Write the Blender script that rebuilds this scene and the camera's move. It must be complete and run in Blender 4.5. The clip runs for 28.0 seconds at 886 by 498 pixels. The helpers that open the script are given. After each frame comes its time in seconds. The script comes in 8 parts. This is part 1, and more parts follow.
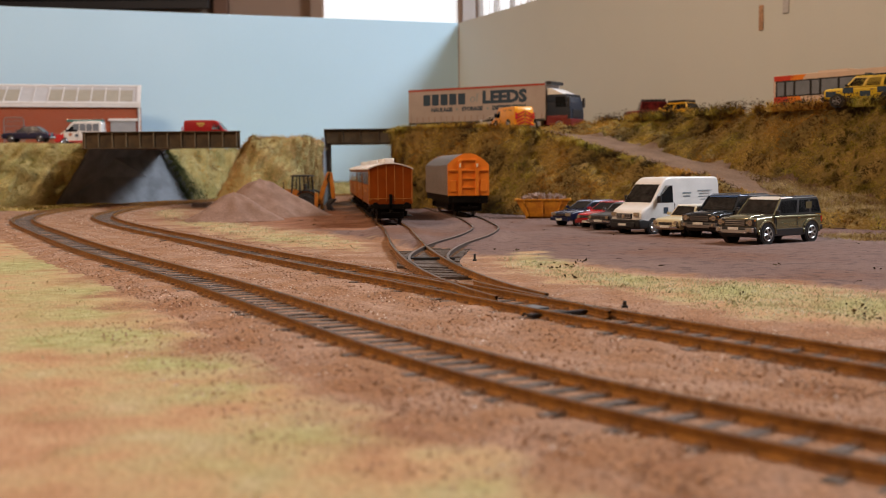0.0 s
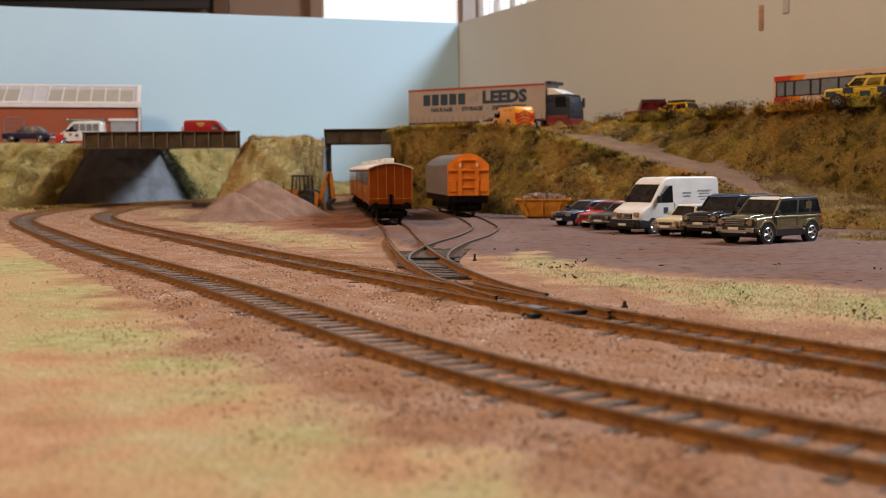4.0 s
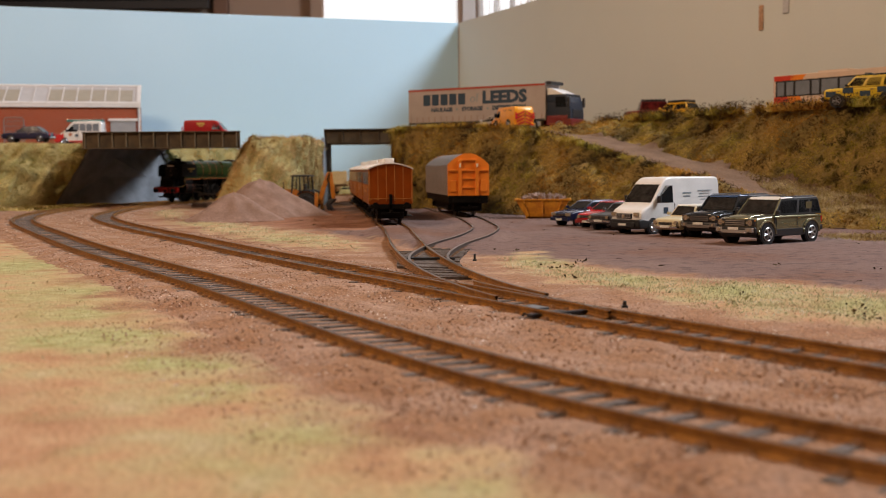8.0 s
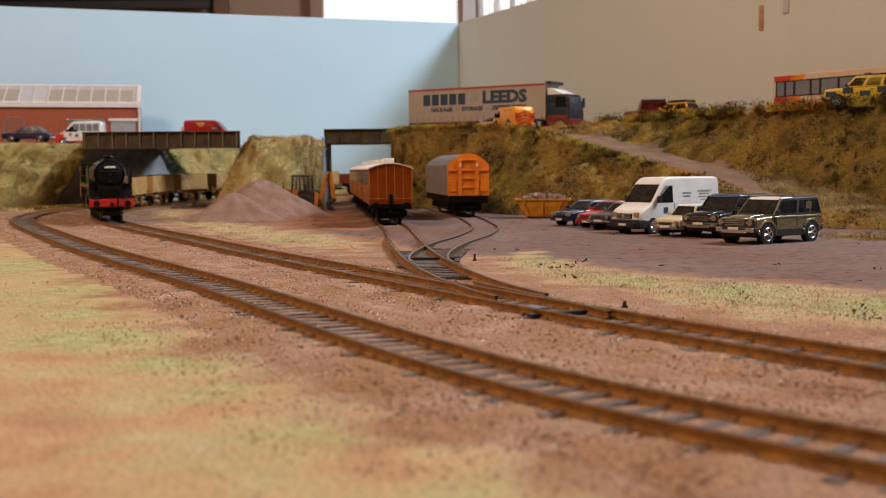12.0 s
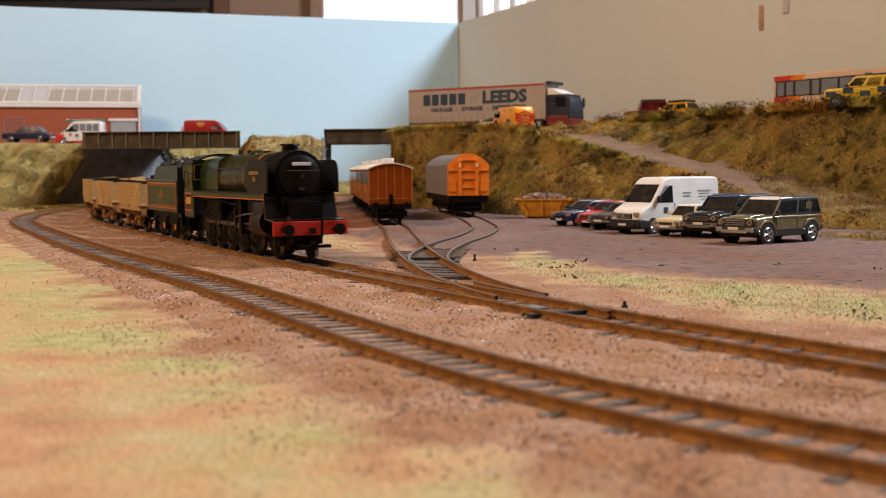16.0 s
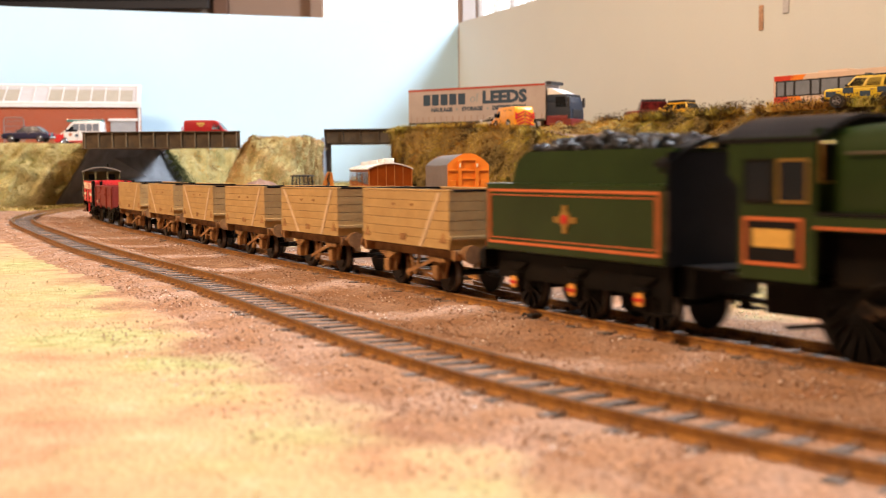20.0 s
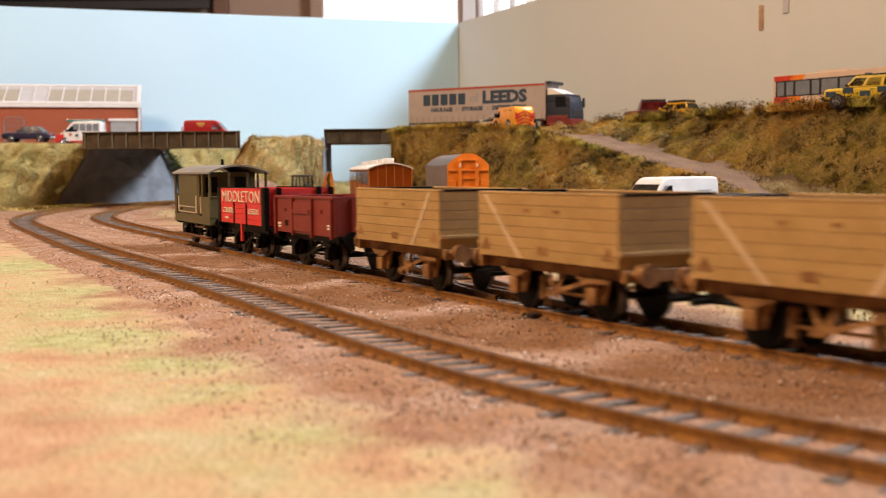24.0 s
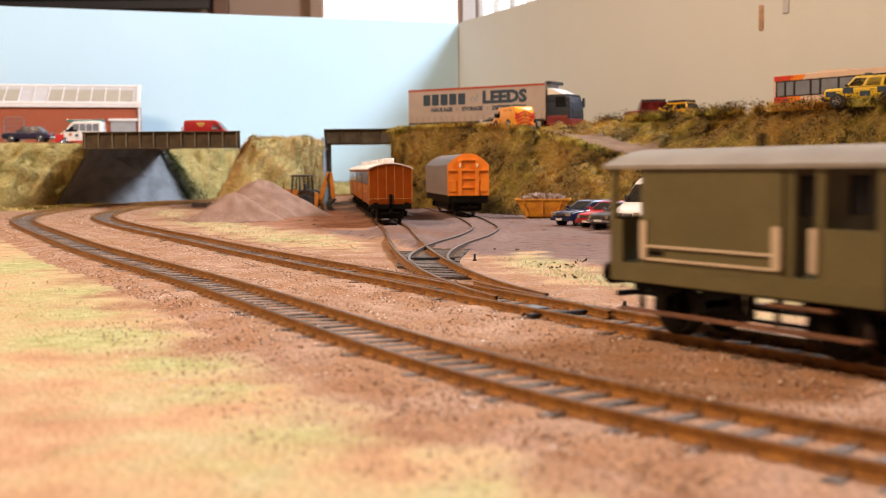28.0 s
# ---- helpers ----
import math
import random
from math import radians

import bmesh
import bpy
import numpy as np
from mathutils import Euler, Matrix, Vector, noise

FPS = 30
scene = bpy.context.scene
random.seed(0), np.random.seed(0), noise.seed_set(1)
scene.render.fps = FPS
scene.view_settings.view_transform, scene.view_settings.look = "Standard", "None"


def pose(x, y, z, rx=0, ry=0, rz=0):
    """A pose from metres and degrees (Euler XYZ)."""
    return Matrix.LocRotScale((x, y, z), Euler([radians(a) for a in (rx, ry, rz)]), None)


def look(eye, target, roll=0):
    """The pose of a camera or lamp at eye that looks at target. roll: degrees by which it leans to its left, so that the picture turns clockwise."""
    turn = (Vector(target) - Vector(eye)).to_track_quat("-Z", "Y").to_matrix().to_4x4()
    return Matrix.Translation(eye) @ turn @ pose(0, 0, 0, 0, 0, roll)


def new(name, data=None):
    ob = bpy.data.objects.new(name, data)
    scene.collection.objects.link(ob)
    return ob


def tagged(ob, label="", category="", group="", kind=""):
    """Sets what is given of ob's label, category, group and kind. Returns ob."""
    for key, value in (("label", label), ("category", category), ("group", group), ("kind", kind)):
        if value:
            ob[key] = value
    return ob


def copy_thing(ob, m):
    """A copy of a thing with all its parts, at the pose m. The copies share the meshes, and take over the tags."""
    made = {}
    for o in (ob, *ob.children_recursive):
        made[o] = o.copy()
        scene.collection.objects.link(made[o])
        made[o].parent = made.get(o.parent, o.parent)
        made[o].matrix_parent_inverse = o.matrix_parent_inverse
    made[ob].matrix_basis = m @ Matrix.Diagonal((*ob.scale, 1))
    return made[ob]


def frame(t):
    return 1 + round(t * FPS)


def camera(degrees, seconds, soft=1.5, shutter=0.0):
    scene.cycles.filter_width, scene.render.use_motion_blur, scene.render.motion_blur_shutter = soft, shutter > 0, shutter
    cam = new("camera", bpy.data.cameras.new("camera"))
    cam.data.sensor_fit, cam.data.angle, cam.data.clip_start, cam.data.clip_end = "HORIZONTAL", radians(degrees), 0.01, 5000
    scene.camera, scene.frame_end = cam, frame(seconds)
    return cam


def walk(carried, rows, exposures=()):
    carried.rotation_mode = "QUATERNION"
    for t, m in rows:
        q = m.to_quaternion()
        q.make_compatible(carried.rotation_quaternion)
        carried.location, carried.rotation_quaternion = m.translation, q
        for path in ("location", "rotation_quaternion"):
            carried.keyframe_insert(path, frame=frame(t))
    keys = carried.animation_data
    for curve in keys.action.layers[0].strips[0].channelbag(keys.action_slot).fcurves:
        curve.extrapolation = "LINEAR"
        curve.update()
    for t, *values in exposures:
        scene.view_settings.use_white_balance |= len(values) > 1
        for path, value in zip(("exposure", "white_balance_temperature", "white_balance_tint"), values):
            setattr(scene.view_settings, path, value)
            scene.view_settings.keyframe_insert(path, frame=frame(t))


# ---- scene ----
# ---- camera: one fixed stand at track side ----
cam = camera(42.15, 28.0, soft=0.8, shutter=0.75)
EYE = pose(0, 0, 0.0393, 90 - 3.965, 0, 0) @ pose(0, 0, 0, 0, 0, -0.446)
EXPOSURES = [(0, 0.02), (12.0, 0.02), (14.5, 0.08), (15.5, 0.16), (17.0, 0.50), (18.0, 0.74), (19.0, 0.98), (20.0, 1.08), (22.0, 0.90), (25.0, 0.62), (26.5, 0.72), (28.0, 0.80)]
walk(cam, [(0, EYE), (28.0, EYE)], EXPOSURES)
cam.data.dof.use_dof = True
cam.data.dof.focus_distance = 0.53
cam.data.dof.aperture_fstop = 30.0

# ---- world, daylight from the window, the room's lamp ----
world = bpy.data.worlds.new("world")
scene.world = world
world.use_nodes = True
wn = world.node_tree.nodes
sky = wn.new("ShaderNodeTexSky")
sky.sky_type, sky.sun_disc = "NISHITA", False
sky.sun_elevation, sky.sun_rotation = radians(35), radians(30)
world.node_tree.links.new(sky.outputs[0], wn["Background"].inputs[0])
wn["Background"].inputs[1].default_value = 0.1


def area_lamp(name, m, sx, sy, power, colour):
    d = bpy.data.lights.new(name, "AREA")
    d.shape, d.size, d.size_y, d.energy, d.color = "RECTANGLE", sx, sy, power, colour
    ob = new(name, d)
    ob.matrix_world = m
    return ob


area_lamp("window_daylight", look((1.55, 0.95, 1.52), (-0.25, 1.2, 0.0)), 0.9, 0.6, 57, (0.86, 0.90, 1.0))
area_lamp("room_lamp", look((-1.05, 0.0, 1.42), (-0.05, 0.75, 0)), 0.40, 0.40, 26, (1.0, 0.69, 0.46))


# ---- materials ----
def mat(name, colour, rough=0.6, metal=0.0, vary=0.12, size=0.01, bump=0.0, colour2=None, fine=0.0015, coat=0.0, glow=0.0, spec=0.5):
    """A painted, earthen or metal surface with stains at one size and grain at a finer one (metres)."""
    m = bpy.data.materials.new(name)
    m.use_nodes = True
    n, l = m.node_tree.nodes, m.node_tree.links
    b = n["Principled BSDF"]
    tc = n.new("ShaderNodeTexCoord")
    inf = n.new("ShaderNodeObjectInfo")
    add = n.new("ShaderNodeVectorMath")
    add.operation = "ADD"
    l.new(tc.outputs["Object"], add.inputs[0])
    l.new(inf.outputs["Random"], add.inputs[1])
    tex = []
    for s, det in ((size, 4.0), (fine, 3.0)):
        t = n.new("ShaderNodeTexNoise")
        t.inputs["Scale"].default_value, t.inputs["Detail"].default_value = 1.0 / s, det
        l.new(add.outputs[0], t.inputs["Vector"])
        tex.append(t)
    c2 = colour2 or tuple(c * (1 - 1.6 * vary) for c in colour)
    ramp = n.new("ShaderNodeValToRGB")
    ramp.color_ramp.elements[0].position, ramp.color_ramp.elements[1].position = 0.35, 0.65
    ramp.color_ramp.elements[0].color = (*c2, 1)
    ramp.color_ramp.elements[1].color = (*colour, 1)
    l.new(tex[0].outputs["Fac"], ramp.inputs["Fac"])
    mul = n.new("ShaderNodeMixRGB")
    mul.blend_type = "MULTIPLY"
    mul.inputs[0].default_value = min(1.0, vary * 2.5)
    gr = n.new("ShaderNodeValToRGB")
    gr.color_ramp.elements[0].position, gr.color_ramp.elements[1].position = 0.3, 0.7
    gr.color_ramp.elements[0].color = (0.6, 0.6, 0.6, 1)
    l.new(tex[1].outputs["Fac"], gr.inputs["Fac"])
    l.new(ramp.outputs[0], mul.inputs[1])
    l.new(gr.outputs[0], mul.inputs[2])
    l.new(mul.outputs[0], b.inputs["Base Color"])
    b.inputs["Roughness"].default_value, b.inputs["Metallic"].default_value = rough, metal
    b.inputs["Coat Weight"].default_value = coat
    b.inputs["Specular IOR Level"].default_value = spec
    if bump:
        bp = n.new("ShaderNodeBump")
        bp.inputs["Strength"].default_value, bp.inputs["Distance"].default_value = bump, fine
        l.new(tex[1].outputs["Fac"], bp.inputs["Height"])
        l.new(bp.outputs[0], b.inputs["Normal"])
    if glow:
        b.inputs["Emission Color"].default_value, b.inputs["Emission Strength"].default_value = (*colour, 1), glow
    return m


PAINTS = {}


def paint(r, g, b, rough=0.35, metal=0.0, vary=0.06, coat=0.2):
    key = (r, g, b, rough, metal)
    if key not in PAINTS:
        PAINTS[key] = mat("paint", (r, g, b), rough, metal, vary, 0.012, 0.03, None, 0.0008, coat)
    return PAINTS[key]


M_GLASS = mat("dark_glazing", (0.012, 0.014, 0.016), 0.08, 0.0, 0.03, 0.01, spec=0.16)
M_SHIELD = mat("windscreen_glazing", (0.040, 0.037, 0.034), 0.08, 0.0, 0.35, 0.005, spec=0.26)
M_BUSGLASS = mat("grey_blue_glazing", (0.22, 0.25, 0.29), 0.12, 0, 0.1, 0.01)
M_TYRE = mat("rubber", (0.02, 0.02, 0.02), 0.75, 0, 0.1, 0.004, 0.1)
M_RIM = mat("bright_rim", (0.55, 0.55, 0.56), 0.3, 0.8, 0.05)
M_CHROME = mat("chrome", (0.7, 0.7, 0.7), 0.15, 1.0, 0.03)
M_BLACK = mat("black_plastic", (0.018, 0.018, 0.02), 0.5, 0, 0.1, 0.005, 0.05)
M_LAMP = mat("lamp_glass", (0.48, 0.40, 0.29), 0.10, 0.55, 0.05)
M_REDLAMP = mat("red_lamp_glass", (0.5, 0.02, 0.02), 0.15, 0.0, 0.05)
M_PLATE = mat("number_plate", (0.75, 0.75, 0.7), 0.5)
M_WHITE = paint(0.78, 0.77, 0.74)


# ---- mesh helpers ----
def part(name, bm, material, parent=None, label=""):
    me = bpy.data.meshes.new(name)
    bm.to_mesh(me)
    bm.free()
    for mt in material if isinstance(material, (list, tuple)) else (material,):
        me.materials.append(mt)
    ob = new(name, me)
    if parent:
        ob.parent = parent
    if label:
        ob["label"] = label
    return ob


def raw(name, verts, faces, material, parent=None, label="", smooth=False):
    me = bpy.data.meshes.new(name)
    me.from_pydata(verts, [], faces)
    for mt in material if isinstance(material, (list, tuple)) else (material,):
        me.materials.append(mt)
    if smooth:
        me.polygons.foreach_set("use_smooth", [True] * len(me.polygons))
    me.update()
    ob = new(name, me)
    if parent:
        ob.parent = parent
    if label:
        ob["label"] = label
    return ob


def pillow(name, prof, W, r, material, parent, inset=None, bow=0.0):
    """A body with rounded shoulders: the side outline swept across the width, drawn in by r towards both sides, its ends bowed in plan."""
    n = len(prof)
    area = sum(prof[k][0] * prof[(k + 1) % n][1] - prof[(k + 1) % n][0] * prof[k][1] for k in range(n))
    sg = 1 if area > 0 else -1
    nrm = []
    for k in range(n):
        a, b, c = prof[k - 1], prof[k], prof[(k + 1) % n]
        e0, e1 = Vector((b[0] - a[0], b[1] - a[1])).normalized(), Vector((c[0] - b[0], c[1] - b[1])).normalized()
        n0, n1 = Vector((-e0.y, e0.x)) * sg, Vector((-e1.y, e1.x)) * sg
        m = (n0 + n1).normalized()
        nrm.append(m / max(0.5, m.dot(n0)))
    h = W / 2
    half = [(h - r + r * math.sin(a), r * (1 - math.cos(a))) for a in (0, 0.4, 0.8, 1.2, 1.57)]
    cuts = [(-y, d) for y, d in half[::-1]] + [(y, d) for y, d in ((-h * .5, 0), (0, 0), (h * .5, 0))] + half
    top = max(abs(p[0]) for p in prof)
    vs, fs = [], []
    for y, d in cuts:
        for (x, z), m in zip(prof, nrm):
            px, pz = x + m.x * d, z + m.y * d
            py = y * (1 - (inset(pz) / h if inset else 0))
            vs.append((px - math.copysign(bow * (y / h) ** 2 * abs(px / top) ** 6, px), py, pz))
    for j in range(len(cuts) - 1):
        for k in range(n):
            fs.append((j * n + k, j * n + (k + 1) % n, (j + 1) * n + (k + 1) % n, (j + 1) * n + k))
    fs += [tuple(range(n)), tuple(range((len(cuts) - 1) * n, len(cuts) * n))]
    ob = raw(name, vs, fs, material, parent)
    bm = bmesh.new()
    bm.from_mesh(ob.data)
    bmesh.ops.recalc_face_normals(bm, faces=bm.faces)
    bm.to_mesh(ob.data)
    bm.free()
    return smooth(ob, 38)


def round_off(prof, k=0.18, times=1):
    """Cuts the corners of an outline."""
    for _ in range(times):
        out = []
        for a, b in zip(prof, prof[1:] + prof[:1]):
            out += [(a[0] + (b[0] - a[0]) * k, a[1] + (b[1] - a[1]) * k), (b[0] + (a[0] - b[0]) * k, b[1] + (a[1] - b[1]) * k)]
        prof = out
    return prof


def thing(name, label, category, m=None, group=""):
    ob = new(name)
    ob.empty_display_size = 0.01
    if m is not None:
        ob.matrix_basis = m
    return tagged(ob, label, category, group)


def add_box(bm, x0, x1, y0, y1, z0, z1, bevel=0.0, taper=None):
    """taper: (inset x front, inset x back, inset y) of the top."""
    fx, bx, iy = taper or (0, 0, 0)
    co = [(x0, y0, z0), (x1, y0, z0), (x1, y1, z0), (x0, y1, z0),
          (x0 + bx, y0 + iy, z1), (x1 - fx, y0 + iy, z1), (x1 - fx, y1 - iy, z1), (x0 + bx, y1 - iy, z1)]
    v = [bm.verts.new(c) for c in co]
    f = [bm.faces.new([v[i] for i in q]) for q in ((3, 2, 1, 0), (4, 5, 6, 7), (0, 1, 5, 4), (1, 2, 6, 5), (2, 3, 7, 6), (3, 0, 4, 7))]
    if bevel:
        es = {e for q in f for e in q.edges}
        bmesh.ops.bevel(bm, geom=list(es), offset=bevel, segments=2, affect="EDGES", profile=0.6)
    return v


def box(name, x0, x1, y0, y1, z0, z1, material, parent=None, bevel=0.0, taper=None, label=""):
    bm = bmesh.new()
    add_box(bm, x0, x1, y0, y1, z0, z1, bevel, taper)
    return part(name, bm, material, parent, label)


def add_cyl(bm, c, r, h, axis="y", n=20, r2=None):
    """A cylinder or cone centred on c, its length h along the axis."""
    m = {"x": pose(*c, 0, 90, 0), "y": pose(*c, 90, 0, 0), "z": pose(*c)}[axis]
    return bmesh.ops.create_cone(bm, cap_ends=True, segments=n, radius1=r, radius2=r if r2 is None else r2, depth=h, matrix=m)["verts"]


def cyl(name, c, r, h, axis, material, parent=None, n=20, r2=None, label=""):
    bm = bmesh.new()
    add_cyl(bm, c, r, h, axis, n, r2)
    ob = part(name, bm, material, parent, label)
    smooth(ob)
    return ob


def smooth(ob, angle=40):
    me = ob.data
    me.polygons.foreach_set("use_smooth", [True] * len(me.polygons))
    bm = bmesh.new()
    bm.from_mesh(me)
    for e in bm.edges:
        if len(e.link_faces) == 2 and e.calc_face_angle(0) > radians(angle):
            e.smooth = False
    bm.to_mesh(me)
    bm.free()
    return ob


def add_prism(bm, prof, y0, y1, inset=None, bevel=0.0):
    """A side profile of (x, z) drawn out from y0 to y1; inset: a function of z that narrows it."""
    g = inset or (lambda z: 0.0)
    a = [bm.verts.new((x, y0 + g(z), z)) for x, z in prof]
    b = [bm.verts.new((x, y1 - g(z), z)) for x, z in prof]
    n = len(prof)
    fs = [bm.faces.new(a[::-1]), bm.faces.new(b)]
    for i in range(n):
        fs.append(bm.faces.new((a[i], a[(i + 1) % n], b[(i + 1) % n], b[i])))
    bmesh.ops.recalc_face_normals(bm, faces=fs)
    if bevel:
        es = [e for f in fs[:2] for e in f.edges]
        bmesh.ops.bevel(bm, geom=es, offset=bevel, segments=2, affect="EDGES", profile=0.6)
    return fs


def prism(name, prof, y0, y1, material, parent=None, inset=None, bevel=0.0, label=""):
    bm = bmesh.new()
    add_prism(bm, prof, y0, y1, inset, bevel)
    return part(name, bm, material, parent, label)


def add_tube(bm, pts, r, n=6):
    rings = []
    pts = [Vector(p) for p in pts]
    for i, p in enumerate(pts):
        d = (pts[min(i + 1, len(pts) - 1)] - pts[max(i - 1, 0)]).normalized()
        u = d.orthogonal().normalized() if abs(d.z) > 0.95 else Vector((0, 0, 1)).cross(d).normalized()
        w = d.cross(u)
        rings.append([bm.verts.new(p + r * (u * math.cos(a) + w * math.sin(a))) for a in [2 * math.pi * k / n for k in range(n)]])
    for a, b in zip(rings, rings[1:]):
        for k in range(n):
            bm.faces.new((a[k], a[(k + 1) % n], b[(k + 1) % n], b[k]))
    bm.faces.new(rings[0][::-1])
    bm.faces.new(rings[-1])


def tube(name, pts, r, material, parent=None, n=6, label=""):
    bm = bmesh.new()
    add_tube(bm, pts, r, n)
    return part(name, bm, material, parent, label)


def lettering(name, text, size, m, material, parent, depth=0.0001, width=None, bold=0.0):
    """Raised letters, as a mesh; x along the writing, z off the surface."""
    c = bpy.data.curves.new(name, "FONT")
    c.offset = bold
    c.body, c.size, c.extrude, c.align_x, c.align_y, c.resolution_u = text, size, depth, "CENTER", "CENTER", 2
    tmp = bpy.data.objects.new(name, c)
    scene.collection.objects.link(tmp)
    bpy.context.view_layer.update()
    me = bpy.data.meshes.new_from_object(tmp.evaluated_get(bpy.context.evaluated_depsgraph_get()))
    me.name = name
    bpy.data.objects.remove(tmp)
    if width:
        xs = [v.co.x for v in me.vertices]
        k = width / (max(xs) - min(xs))
        for v in me.vertices:
            v.co.x *= k
    me.materials.clear()
    me.materials.append(material)
    ob = new(name, me)
    ob.parent = parent
    ob.matrix_basis = m
    return ob


# ---- the plan: track centre lines ----
def bend(x0, y0, heading, ks, step=0.14, before=1.4, after=1.9):
    """A line of given curvatures, with straight runs before and after it: lengths, points, headings."""
    n = 14
    k = np.concatenate([np.interp(np.arange((len(ks) - 1) * n) / n, np.arange(len(ks)), ks), np.zeros(int(after / step * n))])
    ds = step / n
    th = heading + np.concatenate([[0], np.cumsum(k * ds)])
    mid = th[:-1] + k * ds / 2
    xy = np.concatenate([[[x0, y0]], np.array([x0, y0]) + np.cumsum(np.c_[np.cos(mid), np.sin(mid)] * ds, 0)])
    s = np.arange(len(xy)) * ds
    d0 = np.array([math.cos(heading), math.sin(heading)])
    nb = int(before / ds)
    pre = np.array([x0, y0]) - np.outer(np.arange(nb, 0, -1) * ds, d0)
    return np.concatenate([-np.arange(nb, 0, -1) * ds, s]), np.concatenate([pre, xy]), np.concatenate([np.full(nb, heading), th])


LINE_B = bend(0.08171, 0.24602, 2.14417, [-0.964, -0.235, -0.161, 0.097, 0.216, -0.526, -1.183, -1.366, -1.652, -1.828, -1.892, -1.863, -1.763, -1.616, -1.449])
LINE_A = bend(0.05292, 0.16859, 2.31381, [-3.498, -0.3, 0.549, -0.377, -0.156, 0.062, -0.745, -1.218, -0.967, -1.177, -1.434, -1.548, -1.502, -1.282, -0.958], before=1.2)


def on(line, s, side=0.0):
    S, xy, th = line
    x, y, a = np.interp(s, S, xy[:, 0]), np.interp(s, S, xy[:, 1]), np.interp(s, S, th)
    return x - side * math.sin(a), y + side * math.cos(a), a


def rise(line, s):
    """The inner line sags a little along the yard and climbs towards the far side of the layout."""
    if line is not LINE_B:
        return 0.0
    return float(np.interp(s, (0, .2, .4, .6, .8, 1.0, 1.2, 1.5), (-.0001, -.0001, -.0014, -.0011, 0, -.0003, .0025, .0047)))


def spline_line(pts, ds=0.005):
    """A smooth line through points (Catmull-Rom), as bend() gives it."""
    p = np.array(pts, float)
    p = np.concatenate([[2 * p[0] - p[1]], p, [2 * p[-1] - p[-2]]])
    out = []
    for i in range(1, len(p) - 2):
        a, b, c, d = p[i - 1], p[i], p[i + 1], p[i + 2]
        for t in np.linspace(0, 1, 24, endpoint=False):
            out.append(0.5 * (2 * b + (c - a) * t + (2 * a - 5 * b + 4 * c - d) * t * t + (3 * b - a - 3 * c + d) * t ** 3))
    out = np.array(out + [p[-2]])
    s = np.concatenate([[0], np.cumsum(np.linalg.norm(np.diff(out, axis=0), axis=1))])
    d = np.gradient(out, axis=0)
    return s, out, np.unwrap(np.arctan2(d[:, 1], d[:, 0]))


SIDING = spline_line([(0.052, 0.305), (0.030, 0.345), (0.0115, 0.40), (-0.004, 0.48), (-0.016, 0.58), (-0.027, 0.72), (-0.036, 0.823), (-0.088, 1.3), (-0.13, 1.7)])
SPUR = spline_line([(-0.002, 0.47), (-0.0065, 0.51), (-0.0045, 0.56), (0.004, 0.62), (0.0205, 0.70), (0.0290, 0.78), (0.0265, 0.87), (0.0195, 0.97), (-0.002, 1.14), (-0.01, 1.2)])
# ---- surfaces of the layout ----
M_EARTH = mat("earth_and_fine_ballast", (0.40, 0.27, 0.20), 0.95, 0, 0.25, 0.05, 0.5, (0.30, 0.19, 0.14), 0.0016)
M_YARD = mat("yard_surface", (0.30, 0.24, 0.23), 0.9, 0, 0.2, 0.05, 0.3, (0.22, 0.17, 0.165), 0.003)
M_STONE = mat("ballast_stone", (0.45, 0.31, 0.24), 0.9, 0, 0.3, 0.004, 0.2, (0.22, 0.15, 0.11), 0.001)
M_RAIL = mat("rusty_rail", (0.34, 0.150, 0.025), 0.6, 0.0, 0.3, 0.006, 0.3, (0.21, 0.085, 0.015))
M_CHAIR = mat("rusty_chair", (0.26, 0.125, 0.05), 0.8, 0.0, 0.25, 0.003, 0.2)
M_RAILTOP = mat("worn_rail_head", (0.10, 0.055, 0.022), 0.45, 0.2, 0.2, 0.02)
M_SPURRAIL = mat("dull_grey_rail", (0.10, 0.075, 0.06), 0.55, 0.2, 0.25, 0.006, 0.2)
M_SPURTOP = mat("pale_rail_head", (0.15, 0.11, 0.085), 0.45, 0.3, 0.2, 0.02)
M_SLEEPER = mat("weathered_sleeper", (0.17, 0.14, 0.125), 0.85, 0, 0.3, 0.003, 0.3, (0.08, 0.06, 0.045), 0.0007)
M_BANK = mat("embankment_turf", (0.30, 0.195, 0.05), 0.95, 0, 0.25, 0.03, 0.8, (0.14, 0.10, 0.022), 0.0025)
# greener turf, its colour also raised for the daylight falling on these banks
M_BANKLIT = mat("pale_lit_turf", (0.48, 0.40, 0.17), 0.95, 0, 0.25, 0.03, 0.8, (0.30, 0.26, 0.09), 0.0025)
M_SKY = mat("pale_blue_board", (0.495, 0.71, 0.85), 0.75, 0, 0.03, 0.3, 0.03, (0.46, 0.68, 0.82), 0.002)
M_SKY2 = mat("pale_board", (0.68, 0.71, 0.67), 0.75, 0, 0.03, 0.3, 0.03, (0.63, 0.665, 0.63), 0.002)
M_CONCRETE = mat("grey_abutment", (0.25, 0.28, 0.31), 0.85, 0, 0.2, 0.02, 0.2)
M_GIRDER = mat("brown_girder", (0.085, 0.055, 0.022), 0.7, 0, 0.3, 0.012, 0.15)
M_ROAD = mat("grey_brown_road", (0.225, 0.135, 0.078), 0.95, 0, 0.3, 0.02, 0.4, (0.15, 0.085, 0.046), 0.002)


def hump(x, y, s=1.0, k=0.0):
    return noise.noise(Vector((x / s, y / s, k)))


